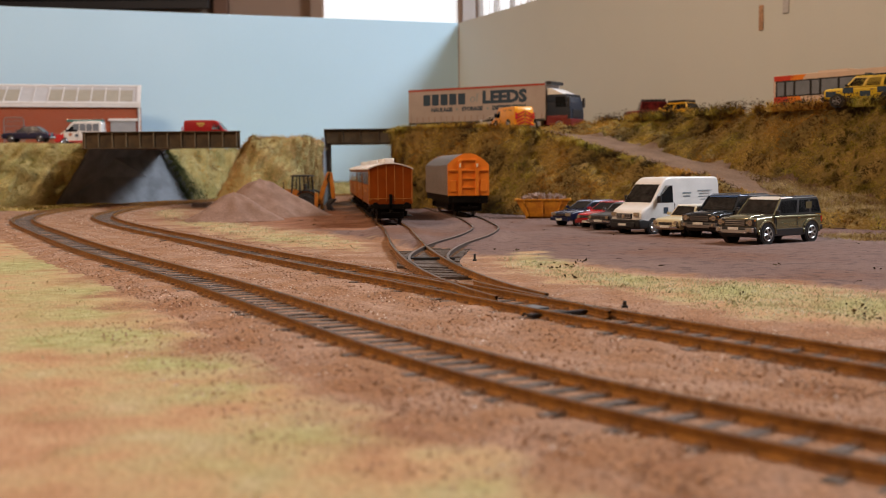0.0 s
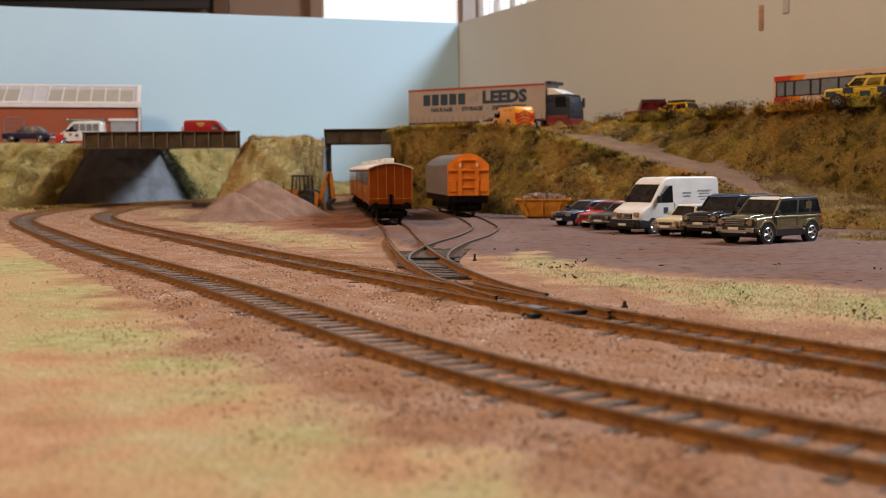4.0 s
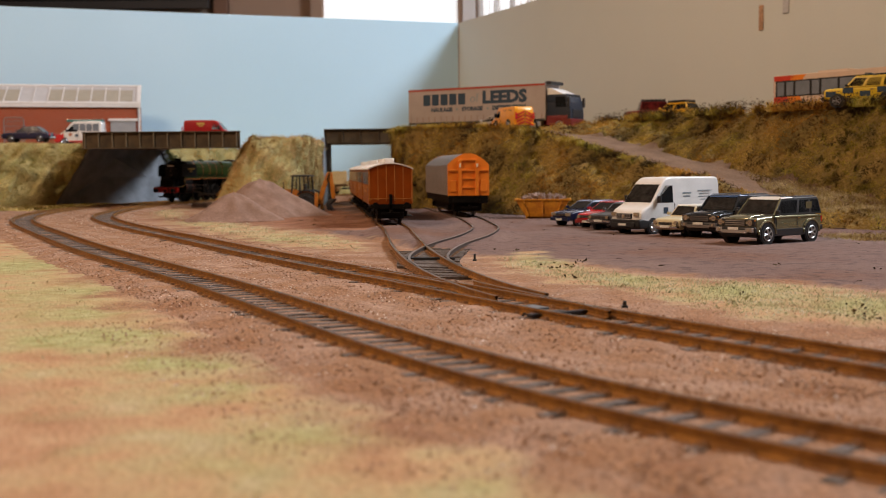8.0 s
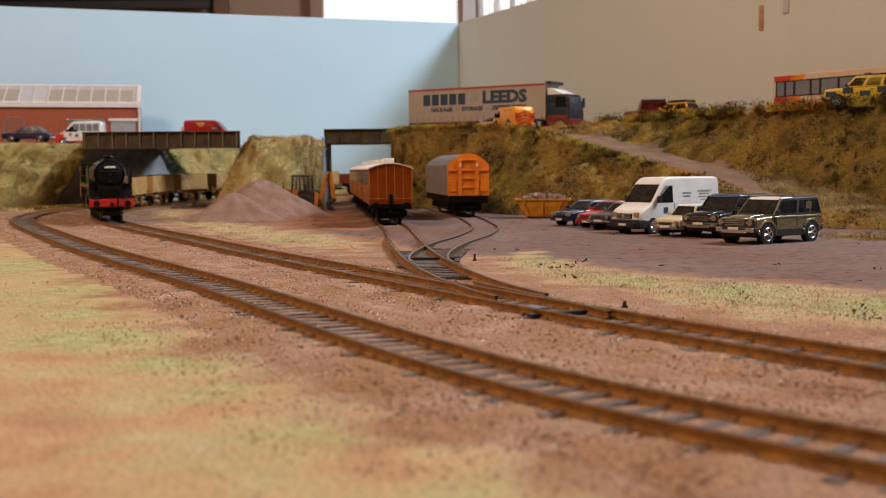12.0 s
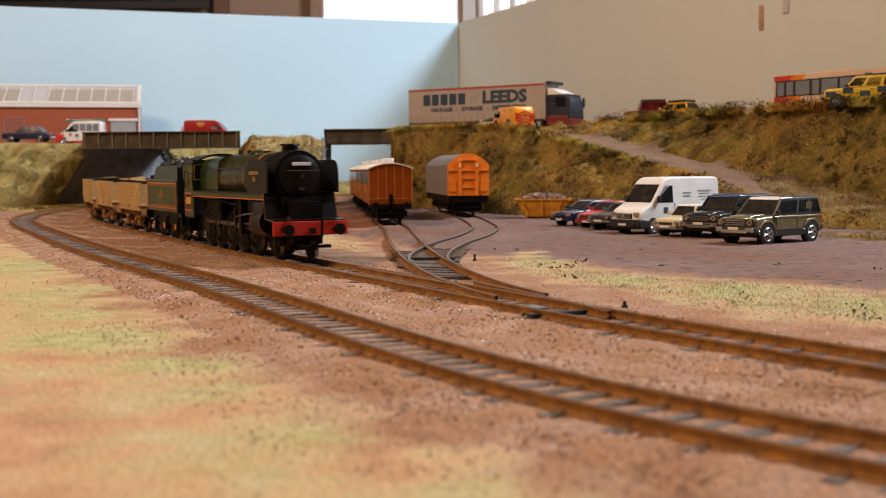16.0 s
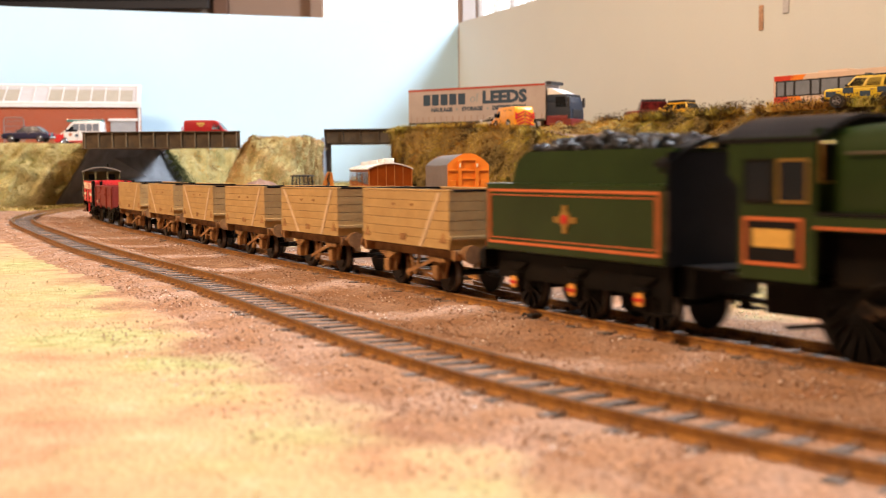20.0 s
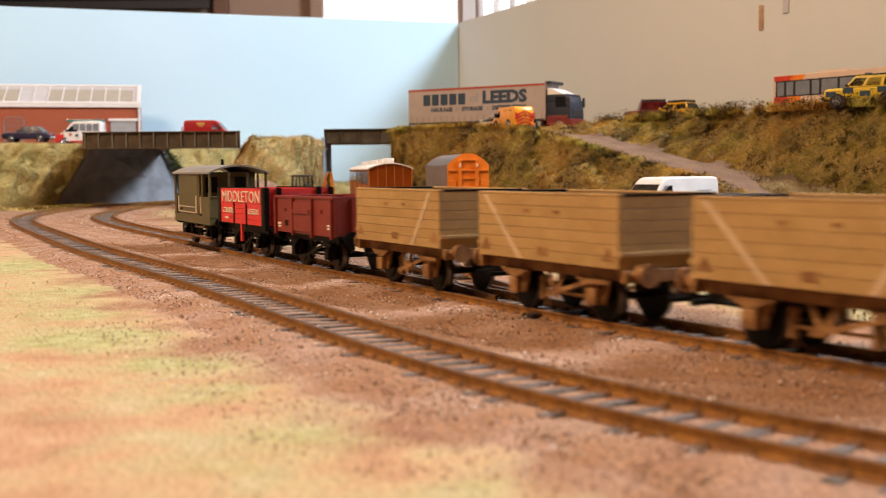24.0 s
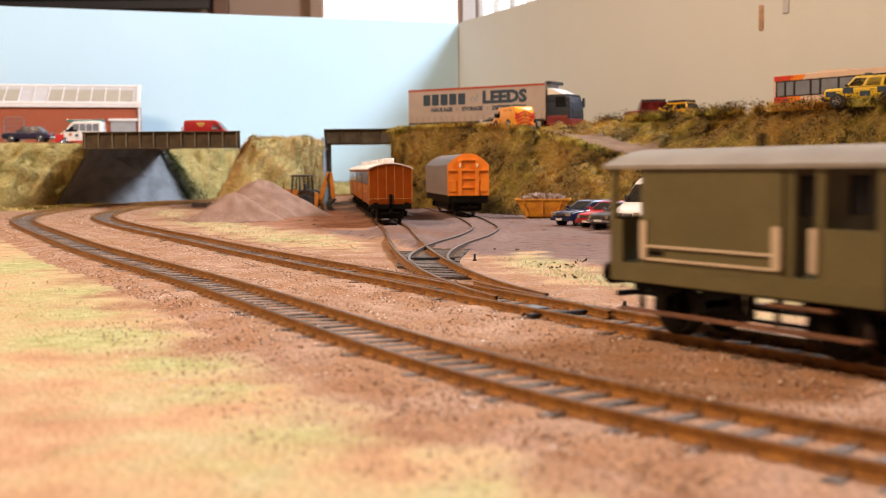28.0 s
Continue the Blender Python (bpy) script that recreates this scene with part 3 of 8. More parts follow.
# room
M_WALL = mat("room_wall", (0.40, 0.27, 0.19), 0.85, 0, 0.05, 0.2, 0.02)
M_WALLW = mat("room_white", (0.6, 0.59, 0.57), 0.8, 0, 0.03, 0.2, 0.02)
M_FLOOR = mat("room_carpet", (0.22, 0.17, 0.13), 0.95, 0, 0.1, 0.02)
tagged(box("floor", -2.5, 2.5, -2.5, 3.6, -1.0, -0.95, M_FLOOR), "brown carpeted room floor", "floor", kind="structure")
tagged(box("ceiling", -2.5, 2.5, -2.5, 3.6, 1.75, 1.8, M_WALLW), "white ceiling", "ceiling", kind="structure")
tagged(box("wall_room_left", -2.55, -2.5, -2.5, 3.6, -0.95, 1.75, M_WALL), "plain room wall", "wall", kind="structure")
tagged(box("wall_room_right", 2.5, 2.55, -2.5, 3.6, -0.95, 1.75, M_WALL), "plain room wall", "wall", kind="structure")
tagged(box("wall_room_front", -2.5, 2.5, -2.55, -2.5, -0.95, 1.75, M_WALL), "plain room wall", "wall", kind="structure")
tagged(box("wall_room_back", -2.5, 2.5, 3.6, 3.65, -0.95, 1.75, M_WALL), "brown room wall behind the layout", "wall", kind="structure")
# ---- the train ----
M_GREEN = mat("loco_green", (0.020, 0.037, 0.0075), 0.28, 0, 0.12, 0.02, 0.02, (0.014, 0.026, 0.005), 0.001, 0.06, spec=0.18)
M_SOOT = mat("sooty_black", (0.0085, 0.008, 0.0085), 0.36, 0, 0.15, 0.01, 0.08, (0.006, 0.0055, 0.0052), 0.0012, spec=0.14)
M_FRAME = mat("frame_black", (0.0055, 0.0048, 0.0042), 0.45, 0, 0.2, 0.008, 0.1, (0.010, 0.0075, 0.005), 0.001, spec=0.07)
M_LINE = mat("orange_lining", (0.55, 0.13, 0.03), 0.5, 0, 0.05)
M_BAND = mat("dull_orange_band", (0.30, 0.065, 0.018), 0.4, 0, 0.1)
M_NUMBER = mat("straw_number", (0.62, 0.36, 0.07), 0.5, 0, 0.1, 0.002)
M_BEAM = mat("buffer_beam_red", (0.55, 0.02, 0.012), 0.4, 0, 0.08, 0.006)
M_STEEL = mat("worn_steel", (0.13, 0.10, 0.075), 0.3, 0.95, 0.15, 0.004)
M_WHEEL = mat("dark_wheel", (0.007, 0.0062, 0.0055), 0.35, 0.0, 0.2, 0.004, spec=0.12)
M_TREAD = mat("bright_tread", (0.35, 0.30, 0.24), 0.35, 0.9, 0.1)
M_BRASS = mat("brass_edge", (0.5, 0.30, 0.07), 0.35, 0.8, 0.1)
M_COAL = mat("coal", (0.014, 0.013, 0.013), 0.38, 0, 0.3, 0.002, 0.3, spec=0.4)
M_AXLE = mat("yellow_axle_cover", (0.75, 0.33, 0.05), 0.45, 0, 0.05)
M_TAN = mat("sand_wagon_board", (0.46, 0.290, 0.104), 0.75, 0, 0.14, 0.012, 0.15, (0.39, 0.235, 0.080), 0.0012)
M_TAN2 = mat("rusty_underframe", (0.40, 0.20, 0.062), 0.8, 0, 0.25, 0.005, 0.2, (0.20, 0.088, 0.024), 0.001)
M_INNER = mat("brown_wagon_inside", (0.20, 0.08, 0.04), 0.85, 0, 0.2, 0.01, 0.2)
M_STRIPE = mat("pale_stripe", (0.62, 0.45, 0.27), 0.7, 0, 0.1, 0.004)
M_BAUX = mat("bauxite_steel", (0.25, 0.028, 0.017), 0.5, 0, 0.15, 0.01, 0.08, (0.19, 0.021, 0.014))
M_RED = mat("wagon_red", (0.72, 0.034, 0.032), 0.5, 0, 0.08, 0.01, 0.08)
M_OLIVE = mat("olive_grey_van", (0.122, 0.104, 0.040), 0.55, 0, 0.1, 0.012, 0.06)
M_ROOFGREY = mat("grey_van_roof", (0.26, 0.240, 0.205), 0.5, 0, 0.1, 0.012, 0.06)
M_CREAM = mat("cream_handrail", (0.60, 0.50, 0.36), 0.6, 0, 0.05)
M_STEP = mat("brown_footboard", (0.20, 0.09, 0.045), 0.7, 0, 0.2, 0.006)
M_LETTER = mat("cream_lettering", (0.78, 0.70, 0.52), 0.6, 0, 0.03)

TURNING = []   # wheelsets: part, radius
RODS = []      # coupling and connecting rods


def wheelset(parent, x, r, spokes=0, gauge=0.0166, crank=False):
    bm = bmesh.new()
    add_cyl(bm, (0, 0, 0), 0.001, gauge + .002, "y", 8)
    ax = part("wheelset", bm, M_WHEEL, parent)
    ax.matrix_basis = pose(x, 0, r)
    for sd in (-1, 1):
        bm = bmesh.new()
        y = sd * gauge / 2
        add_cyl(bm, (0, y - sd * 0.0002, 0), r, 0.0018, "y", 28)
        add_cyl(bm, (0, y - sd * 0.0014, 0), r + 0.0008, 0.0006, "y", 28)
        if spokes:
            add_cyl(bm, (0, y + sd * 0.0011, 0), r * 0.22, 0.0012, "y", 12)
            star = []
            for k in range(spokes):
                a, w = 2 * math.pi * k / spokes, .00042
                star += [(math.cos(a + q / u) * u, math.sin(a + q / u) * u) for u, q in ((r * .30, -w), (r * .93, -w), (r * .93, w), (r * .30, w))]
            add_prism(bm, star, *sorted((y + sd * .0006, y + sd * .0013)))
            if crank:
                add_cyl(bm, (r * 0.42, y + sd * 0.002, 0), 0.0011, 0.003, "y", 10)
                add_prism(bm, [(-r * .88 * math.cos(q), r * .88 * math.sin(q)) for q in (-.75, -.4, 0, .4, .75)], *sorted((y + sd * .0006, y + sd * .0015)))
        else:
            add_cyl(bm, (0, y + sd * 0.0009, 0), r * 0.72, 0.0006, "y", 20)
            add_cyl(bm, (0, y + sd * 0.0013, 0), r * 0.25, 0.0012, "y", 12)
        wh = part("wheel", bm, [M_WHEEL, M_TREAD], ax)
        for p in wh.data.polygons:
            c = p.center
            if abs((c.x ** 2 + c.z ** 2) ** .5 - r) < 0.0004 and abs(p.normal.y) < 0.5:
                p.material_index = 1
        smooth(wh)
    TURNING.append((ax, r, x))
    return ax


def buffers(parent, x, z=0.0138, y=0.0113, mt=None, r=0.0029):
    d = 1 if x > 0 else -1
    for sd in (-1, 1):
        bm = bmesh.new()
        add_cyl(bm, (x + d * 0.0022, sd * y, z), 0.0016, 0.0044, "x", 12)
        add_cyl(bm, (x + d * 0.0006, sd * y, z), 0.0023, 0.0012, "x", 4)
        add_cyl(bm, (x + d * 0.0048, sd * y, z), r, 0.0009, "x", 18)
        part("buffer", bm, mt or M_FRAME, parent)


def coupling(parent, x, z=0.0075):
    d = 1 if x > 0 else -1
    bm = bmesh.new()
    add_box(bm, min(x - d * .004, x + d * .0085), max(x - d * .004, x + d * .0085), -.0017, .0017, z - .0005, z + .0005, 0.0002)
    add_box(bm, x + d * .0085 - .0007, x + d * .0085 + .0007, -.0075, .0075, z - .0006, z + .0008, 0.0002)
    add_box(bm, min(x + d * .004, x + d * .010), max(x + d * .004, x + d * .010), -.0008, .0008, z + .0008, z + .0022, 0.0002)
    part("coupling", bm, M_FRAME, parent)


def arch_roof(name, x0, x1, half, z_eave, rise, thick, material, parent, n=12):
    prof = []
    for k in range(n + 1):
        u = -1 + 2 * k / n
        prof.append((u * half, z_eave + rise * (1 - u * u)))
    prof += [(u, z - thick) for u, z in reversed(prof)]
    vs = [(x, u, z) for x in (x0, x1) for u, z in prof]
    m = len(prof)
    fs = [tuple(range(m))[::-1], tuple(range(m, 2 * m))] + [(k, (k + 1) % m, m + (k + 1) % m, m + k) for k in range(m)]
    return smooth(raw(name, vs, fs, material, parent), 35)


def lined(parent, side, x0, x1, z0, z1, w=0.0005, mt=None):
    """A thin painted border on a side sheet at y = side."""
    bm = bmesh.new()
    y0, y1 = sorted((side, side + math.copysign(0.00018, side)))
    add_box(bm, x0, x1, y0, y1, z0, z0 + w)
    add_box(bm, x0, x1, y0, y1, z1 - w, z1)
    add_box(bm, x0, x0 + w, y0, y1, z0 + w, z1 - w)
    add_box(bm, x1 - w, x1, y0, y1, z0 + w, z1 - w)
    return part("lining", bm, mt or M_LINE, parent)


def ring(name, x, r, z, w, t, material, parent, a0=-0.25, a1=1.25, n=28):
    """A band round the boiler, open below."""
    vs, fs = [], []
    for k in range(n + 1):
        a = math.pi * (a0 + (a1 - a0) * k / n)
        for dx in (-w / 2, w / 2):
            vs.append((x + dx, (r + t) * math.cos(a), z + (r + t) * math.sin(a)))
    fs = [(2 * k, 2 * k + 1, 2 * k + 3, 2 * k + 2) for k in range(n)]
    return smooth(raw(name, vs, fs, material, parent))


def steam_locomotive():
    lo = thing("steam_locomotive", "dark green ten-coupled steam locomotive with orange lining and red buffer beam", "locomotive")
    ZB = 0.0375
    # boiler, smokebox, firebox
    def barrel(name, stations, material, n=36):
        vs, fs = [], []
        for x, r, zc in stations:
            for k in range(n):
                a = 2 * math.pi * k / n
                vs.append((x, r * math.cos(a), zc + r * math.sin(a)))
        for i in range(len(stations) - 1):
            for k in range(n):
                fs.append((i * n + k, i * n + (k + 1) % n, (i + 1) * n + (k + 1) % n, (i + 1) * n + k))
        fs.append(tuple(range(n)))
        fs.append(tuple(range((len(stations) - 1) * n, len(stations) * n))[::-1])
        return smooth(raw(name, vs, fs, material, lo))
    barrel("boiler", [(0.0500, .0114, ZB), (0.012, .0117, ZB), (-0.024, .0124, ZB - .0004)], M_GREEN)
    barrel("smokebox", [(0.0695, .0116, ZB), (0.0688, .0119, ZB), (0.0502, .0119, ZB)], M_SOOT)
    sd = barrel("smokebox_door", [(0.0697, .0098, ZB), (0.0712, .0095, ZB), (0.0722, .0075, ZB), (0.0727, .004, ZB), (0.0728, .0005, ZB)], M_SOOT)
    box("number_plate", 0.0722, 0.0733, -.0042, .0042, ZB + .0048, ZB + .0064, M_WHITE, lo, .0002, label="pale smokebox plate")
    cyl("door_dart", (0.0735, 0, ZB), .0009, .002, "x", M_STEEL, lo, 10)
    box("shed_plate", 0.0722, 0.0731, -.0013, .0013, ZB - .0062, ZB - .005, M_STEEL, lo, .0002)
    tube("door_handrail", [(0.0712, -.0078, ZB + .0022), (0.0738, -.007, ZB + .0026), (0.0742, .007, ZB + .0026), (0.0712, .0078, ZB + .0022)], .00025, M_STEEL, lo)
    bm = bmesh.new()
    sec = [(-.0122, .026), (-.0128, ZB - .004), (-.0128, ZB + .004), (-.0118, ZB + .0085), (-.0085, ZB + .0108), (0, ZB + .0117), (.0085, ZB + .0108), (.0118, ZB + .0085), (.0128, ZB + .004), (.0128, ZB - .004), (.0122, .026)]
    a = [bm.verts.new((-.0235, y, z)) for y, z in sec]
    b = [bm.verts.new((-.0605, y, z - .0012 if z > ZB else z)) for y, z in sec]
    for k in range(len(sec) - 1):
        bm.faces.new((a[k], a[k + 1], b[k + 1], b[k]))
    bm.faces.new(a[::-1])
    bm.faces.new(b)
    bmesh.ops.recalc_face_normals(bm, faces=bm.faces)
    smooth(part("firebox", bm, M_GREEN, lo), 50)
    for x, w in ((0.0492, .0011), (0.0368, .0024), (0.0205, .0011), (0.0055, .0011), (-0.0100, .0011), (-0.0232, .0010)):
        ring("boiler_band", x, .0114 + (0.050 - x) * .0137, ZB - .0002, w, .00025 if w < .0015 else .0006, M_BAND if w < .002 else M_LINE, lo)
    # chimney, dome, valves
    cyl("chimney", (0.0570, 0, ZB + .0125), .0040, .0035, "z", M_SOOT, lo, 24, .0036)
    cyl("chimney_rim", (0.0570, 0, ZB + .0145), .0047, .0008, "z", M_SOOT, lo, 24, .0044)
    bm = bmesh.new()
    bmesh.ops.create_uvsphere(bm, u_segments=18, v_segments=10, radius=1, matrix=pose(0.008, 0, ZB + .0108) @ Matrix.Diagonal((.0062, .0048, .0026, 1)))
    smooth(part("dome", bm, M_GREEN, lo))
    for y in (-.0022, .0022):
        cyl("safety_valve", (-0.017, y, ZB + .0122), .0011, .003, "z", M_STEEL, lo, 10)
    cyl("top_feed", (0.024, 0, ZB + .0115), .0024, .002, "z", M_STEEL, lo, 14)
    for s in (-1, 1):
        tube("handrail", [(0.066, s * .0122, ZB + .0042), (0.043, s * .0122, ZB + .0042), (0.0, s * .0125, ZB + .0044), (-.056, s * .0135, ZB + .0044)], .00028, M_STEEL, lo)
        # running plate with green valance and lining
        box("running_plate", -.0605, 0.0685, min(s * .0095, s * .0168), max(s * .0095, s * .0168), .0295, .0303, M_SOOT, lo)
        box("valance", -.0605, 0.0685, min(s * .0162, s * .0168), max(s * .0162, s * .0168), .0269, .0294, M_GREEN, lo)
        box("valance_line", -.0605, 0.0685, min(s * .0168, s * .01695), max(s * .0168, s * .01695), .0270, .0275, M_LINE, lo)
        # front drop: step from running plate to beam
        prism("front_step_plate", [(0.0685, .0295), (0.0685, .0302), (0.0722, .0190), (0.083, .0182), (0.083, .0176), (0.0716, .0182)], *sorted((s * .0095, s * .0168)), M_SOOT, lo)
        tube("step_edge", [(0.0686, s * .0169, .0301), (0.0718, s * .0169, .0187), (0.083, s * .0169, .0179)], .00028, M_BRASS, lo)
        # deflector
        prof = [(0.0745, .0303), (0.0745, .0395), (0.0738, .0420), (0.0722, .0438), (0.0700, .0447), (0.0670, .0450), (0.0480, .0450), (0.0452, .0444), (0.0435, .0430), (0.0425, .0405), (0.0425, .0330), (0.0445, .0303)]
        de = prism("smoke_deflector", prof, *sorted((s * .0163, s * .0168)), M_SOOT, lo)
        box("nameplate", 0.048, 0.0625, min(s * .0168, s * .0171), max(s * .0168, s * .0171), .0384, .0400, M_BRASS, lo, label="faded brass nameplate")
        box("nameplate_badge", 0.054, 0.0575, min(s * .0168, s * .0171), max(s * .0168, s * .0171), .0353, .0375, M_BRASS, lo)
        tube("deflector_stay", [(0.058, s * .0163, .044), (0.058, s * .010, ZB + .0075)], .0003, M_SOOT, lo)
        # cylinder
        bm = bmesh.new()
        add_cyl(bm, (0, 0, 0), .0062, .0165, "x", 22)
        add_cyl(bm, (0, 0, .0075), .0040, .019, "x", 18)
        add_box(bm, -.008, .008, -.0045, .0045, 0, .0075)
        cy = part("cylinder", bm, M_SOOT, lo)
        cy.matrix_basis = pose(0.0610, s * .0126, .0168, 0, -2.5, 0)
        smooth(cy)
        for dx in (-.0068, .0068):
            ring("cylinder_line", dx, .0062, 0, .0007, .0002, M_BAND, cy, -1.0, 1.0)
        # slide bars, valve gear, brackets
        tube("piston_rod", [(0.0440, s * .0130, .0152), (0.0535, s * .0127, .0160)], .0006, M_STEEL, lo)
        box("slide_bar", 0.026, 0.0455, min(s * .0122, s * .0138), max(s * .0122, s * .0138), .0148, .0158, M_STEEL, lo)
        box("slide_bracket", 0.0225, 0.0262, min(s * .0115, s * .0150), max(s * .0115, s * .0150), .010, .0268, M_FRAME, lo)
        tube("radius_rod", [(0.046, s * .0148, .0205), (0.030, s * .0148, .0195), (0.017, s * .0148, .0182)], .00055, M_STEEL, lo)
        tube("expansion_link", [(0.017, s * .0150, .0135), (0.0158, s * .0150, .018), (0.017, s * .0150, .0225)], .0008, M_STEEL, lo)
        tube("combination_lever", [(0.0445, s * .0146, .0210), (0.0425, s * .0146, .0120)], .0005, M_STEEL, lo)
        tube("reach_rod", [(0.020, s * .0150, .0240), (-.010, s * .0150, .0255), (-.055, s * .0150, .0262)], .0004, M_FRAME, lo)
        tube("injector_pipe", [(-.030, s * .0142, .022), (-.048, s * .0150, .016), (-.058, s * .0150, .008), (-.070, s * .0135, .006)], .0006, M_FRAME, lo)
        tube("sand_pipe", [(-.024, s * .012, .023), (-.026, s * .011, .004)], .0004, M_FRAME, lo)
        for dx in (0.0195, -.0021, -.0235, -.0449):
            tube("brake_hanger", [(dx + .001, s * .0092, .0185), (dx, s * .0092, .010), (dx + .001, s * .0092, .0035)], .0007, M_FRAME, lo)
        # cab side
        prof = [(-.0605, .0160), (-.0605, .0455), (-.0835, .0455), (-.0835, .0380), (-.0805, .0350), (-.0805, .0160)]
        bm = bmesh.new()
        add_prism(bm, prof, *sorted((s * .0162, s * .0168)))
        part("cab_side", bm, M_GREEN, lo)
        for x0, x1 in ((-.0695, -.0625), (-.0785, -.0715)):
            box("cab_window", x0, x1, min(s * .0168, s * .0170), max(s * .0168, s * .0170), .0325, .0405, M_GLASS, lo)
            lined(lo, s * .0170, x0 - .0005, x1 + .0005, .0320, .0410, .0005, M_BRASS if x0 > -.07 else M_FRAME)
        box("cab_number_panel", -.0790, -.0635, min(s * .0168, s * .0169), max(s * .0168, s * .0169), .0190, .0290, M_SOOT, lo)
        lined(lo, s * .0169, -.0790, -.0635, .0190, .0290, .0007)
        box("number_bar", -.0765, -.0660, min(s * .0169, s * .0171), max(s * .0169, s * .0171), .0228, .0266, M_NUMBER, lo)
    arch_roof("cab_roof", -.0865, -.0595, .0170, .0452, .0052, .0008, M_SOOT, lo)
    box("cab_front", -.0612, -.0604, -.0166, .0166, .0265, .0470, M_GREEN, lo)
    for y in (-.0138, .0138):
        bm = bmesh.new()
        add_box(bm, -.0604, -.0600, y - .0021, y + .0021, ZB - .001, ZB + .0065, .0001)
        part("spectacle_window", bm, M_GLASS, lo)
        tube("spectacle_frame", [(-.0598, y + a * .0023, ZB + b) for a, b in ((-1, -.0012), (-1, .0067), (1, .0067), (1, -.0012), (-1, -.0012))], .0003, M_BRASS, lo)
    box("cab_floor", -.0850, -.0610, -.0160, .0160, .0150, .0165, M_FRAME, lo)
    box("backhead", -.0650, -.0612, -.0110, .0110, .0165, .0430, M_SOOT, lo, .001)
    box("frame", -.0820, 0.0800, -.0068, .0068, .0075, .0262, M_FRAME, lo)
    box("frame_stretcher", -.0600, 0.0680, -.0060, .0060, .0264, .0293, M_FRAME, lo)
    box("ashpan", -.0600, -.0220, -.0120, .0120, .0150, .0262, M_FRAME, lo, .001)
    prism("front_apron", [(0.0700, .0290), (0.0712, .0287), (0.0735, .0192), (0.083, .0186), (0.083, .0176), (0.0700, .0176)], -.0095, .0095, M_SOOT, lo)
    box("saddle", 0.048, 0.066, -.0085, .0085, .020, .0290, M_SOOT, lo, .001)
    box("buffer_beam", 0.0828, 0.0845, -.0172, .0172, .0116, .0178, M_BEAM, lo, .0003, label="bright red buffer beam")
    buffers(lo, 0.0845, .0142, .0118, M_SOOT, .0025)
    box("coupling_hook", 0.0845, 0.0885, -.0010, .0010, .0125, .0150, M_FRAME, lo, .0003)
    tube("vacuum_pipe", [(0.0855, .0045, .0110), (0.0862, .0045, .0180), (0.0852, .0045, .0186)], .0007, M_FRAME, lo)
    for y in (-.0105, .0105):
        cyl("lamp_iron", (0.0850, y, .0190), .0006, .0026, "z", M_STEEL, lo, 8)
    # pony truck
    box("pony_truck", 0.052, 0.074, -.0070, .0070, .0045, .0075, M_FRAME, lo, .0005)
    coupling(lo, 0.0800, .0068)
    wheelset(lo, 0.0625, .0060, 9)
    for k in range(5):
        wheelset(lo, 0.0300 - 0.0214 * k, .0100, 16, crank=True)
    for s in (-1, 1):
        bm = bmesh.new()
        add_box(bm, -.0428, .0428, -.0004, .0004, -.0009, .0009, .0002)
        for k in range(5):
            add_cyl(bm, (-.0428 + .0214 * k, 0, 0), .0017, .0010, "y", 12)
        rod = part("coupling_rod", bm, M_STEEL, lo)
        RODS.append((rod, "side", s * .0112, -.0128))
        bm = bmesh.new()
        add_prism(bm, [(-.034, -.0012), (-.034, .0012), (0, .0008), (0, -.0008)], -.0004, .0004)
        add_cyl(bm, (-.034, 0, 0), .0019, .0011, "y", 12)
        add_cyl(bm, (0, 0, 0), .0013, .0011, "y", 12)
        rod = part("connecting_rod", bm, M_STEEL, lo)
        RODS.append((rod, "main", s * .0126, -.0128 + .0214))
    return lo


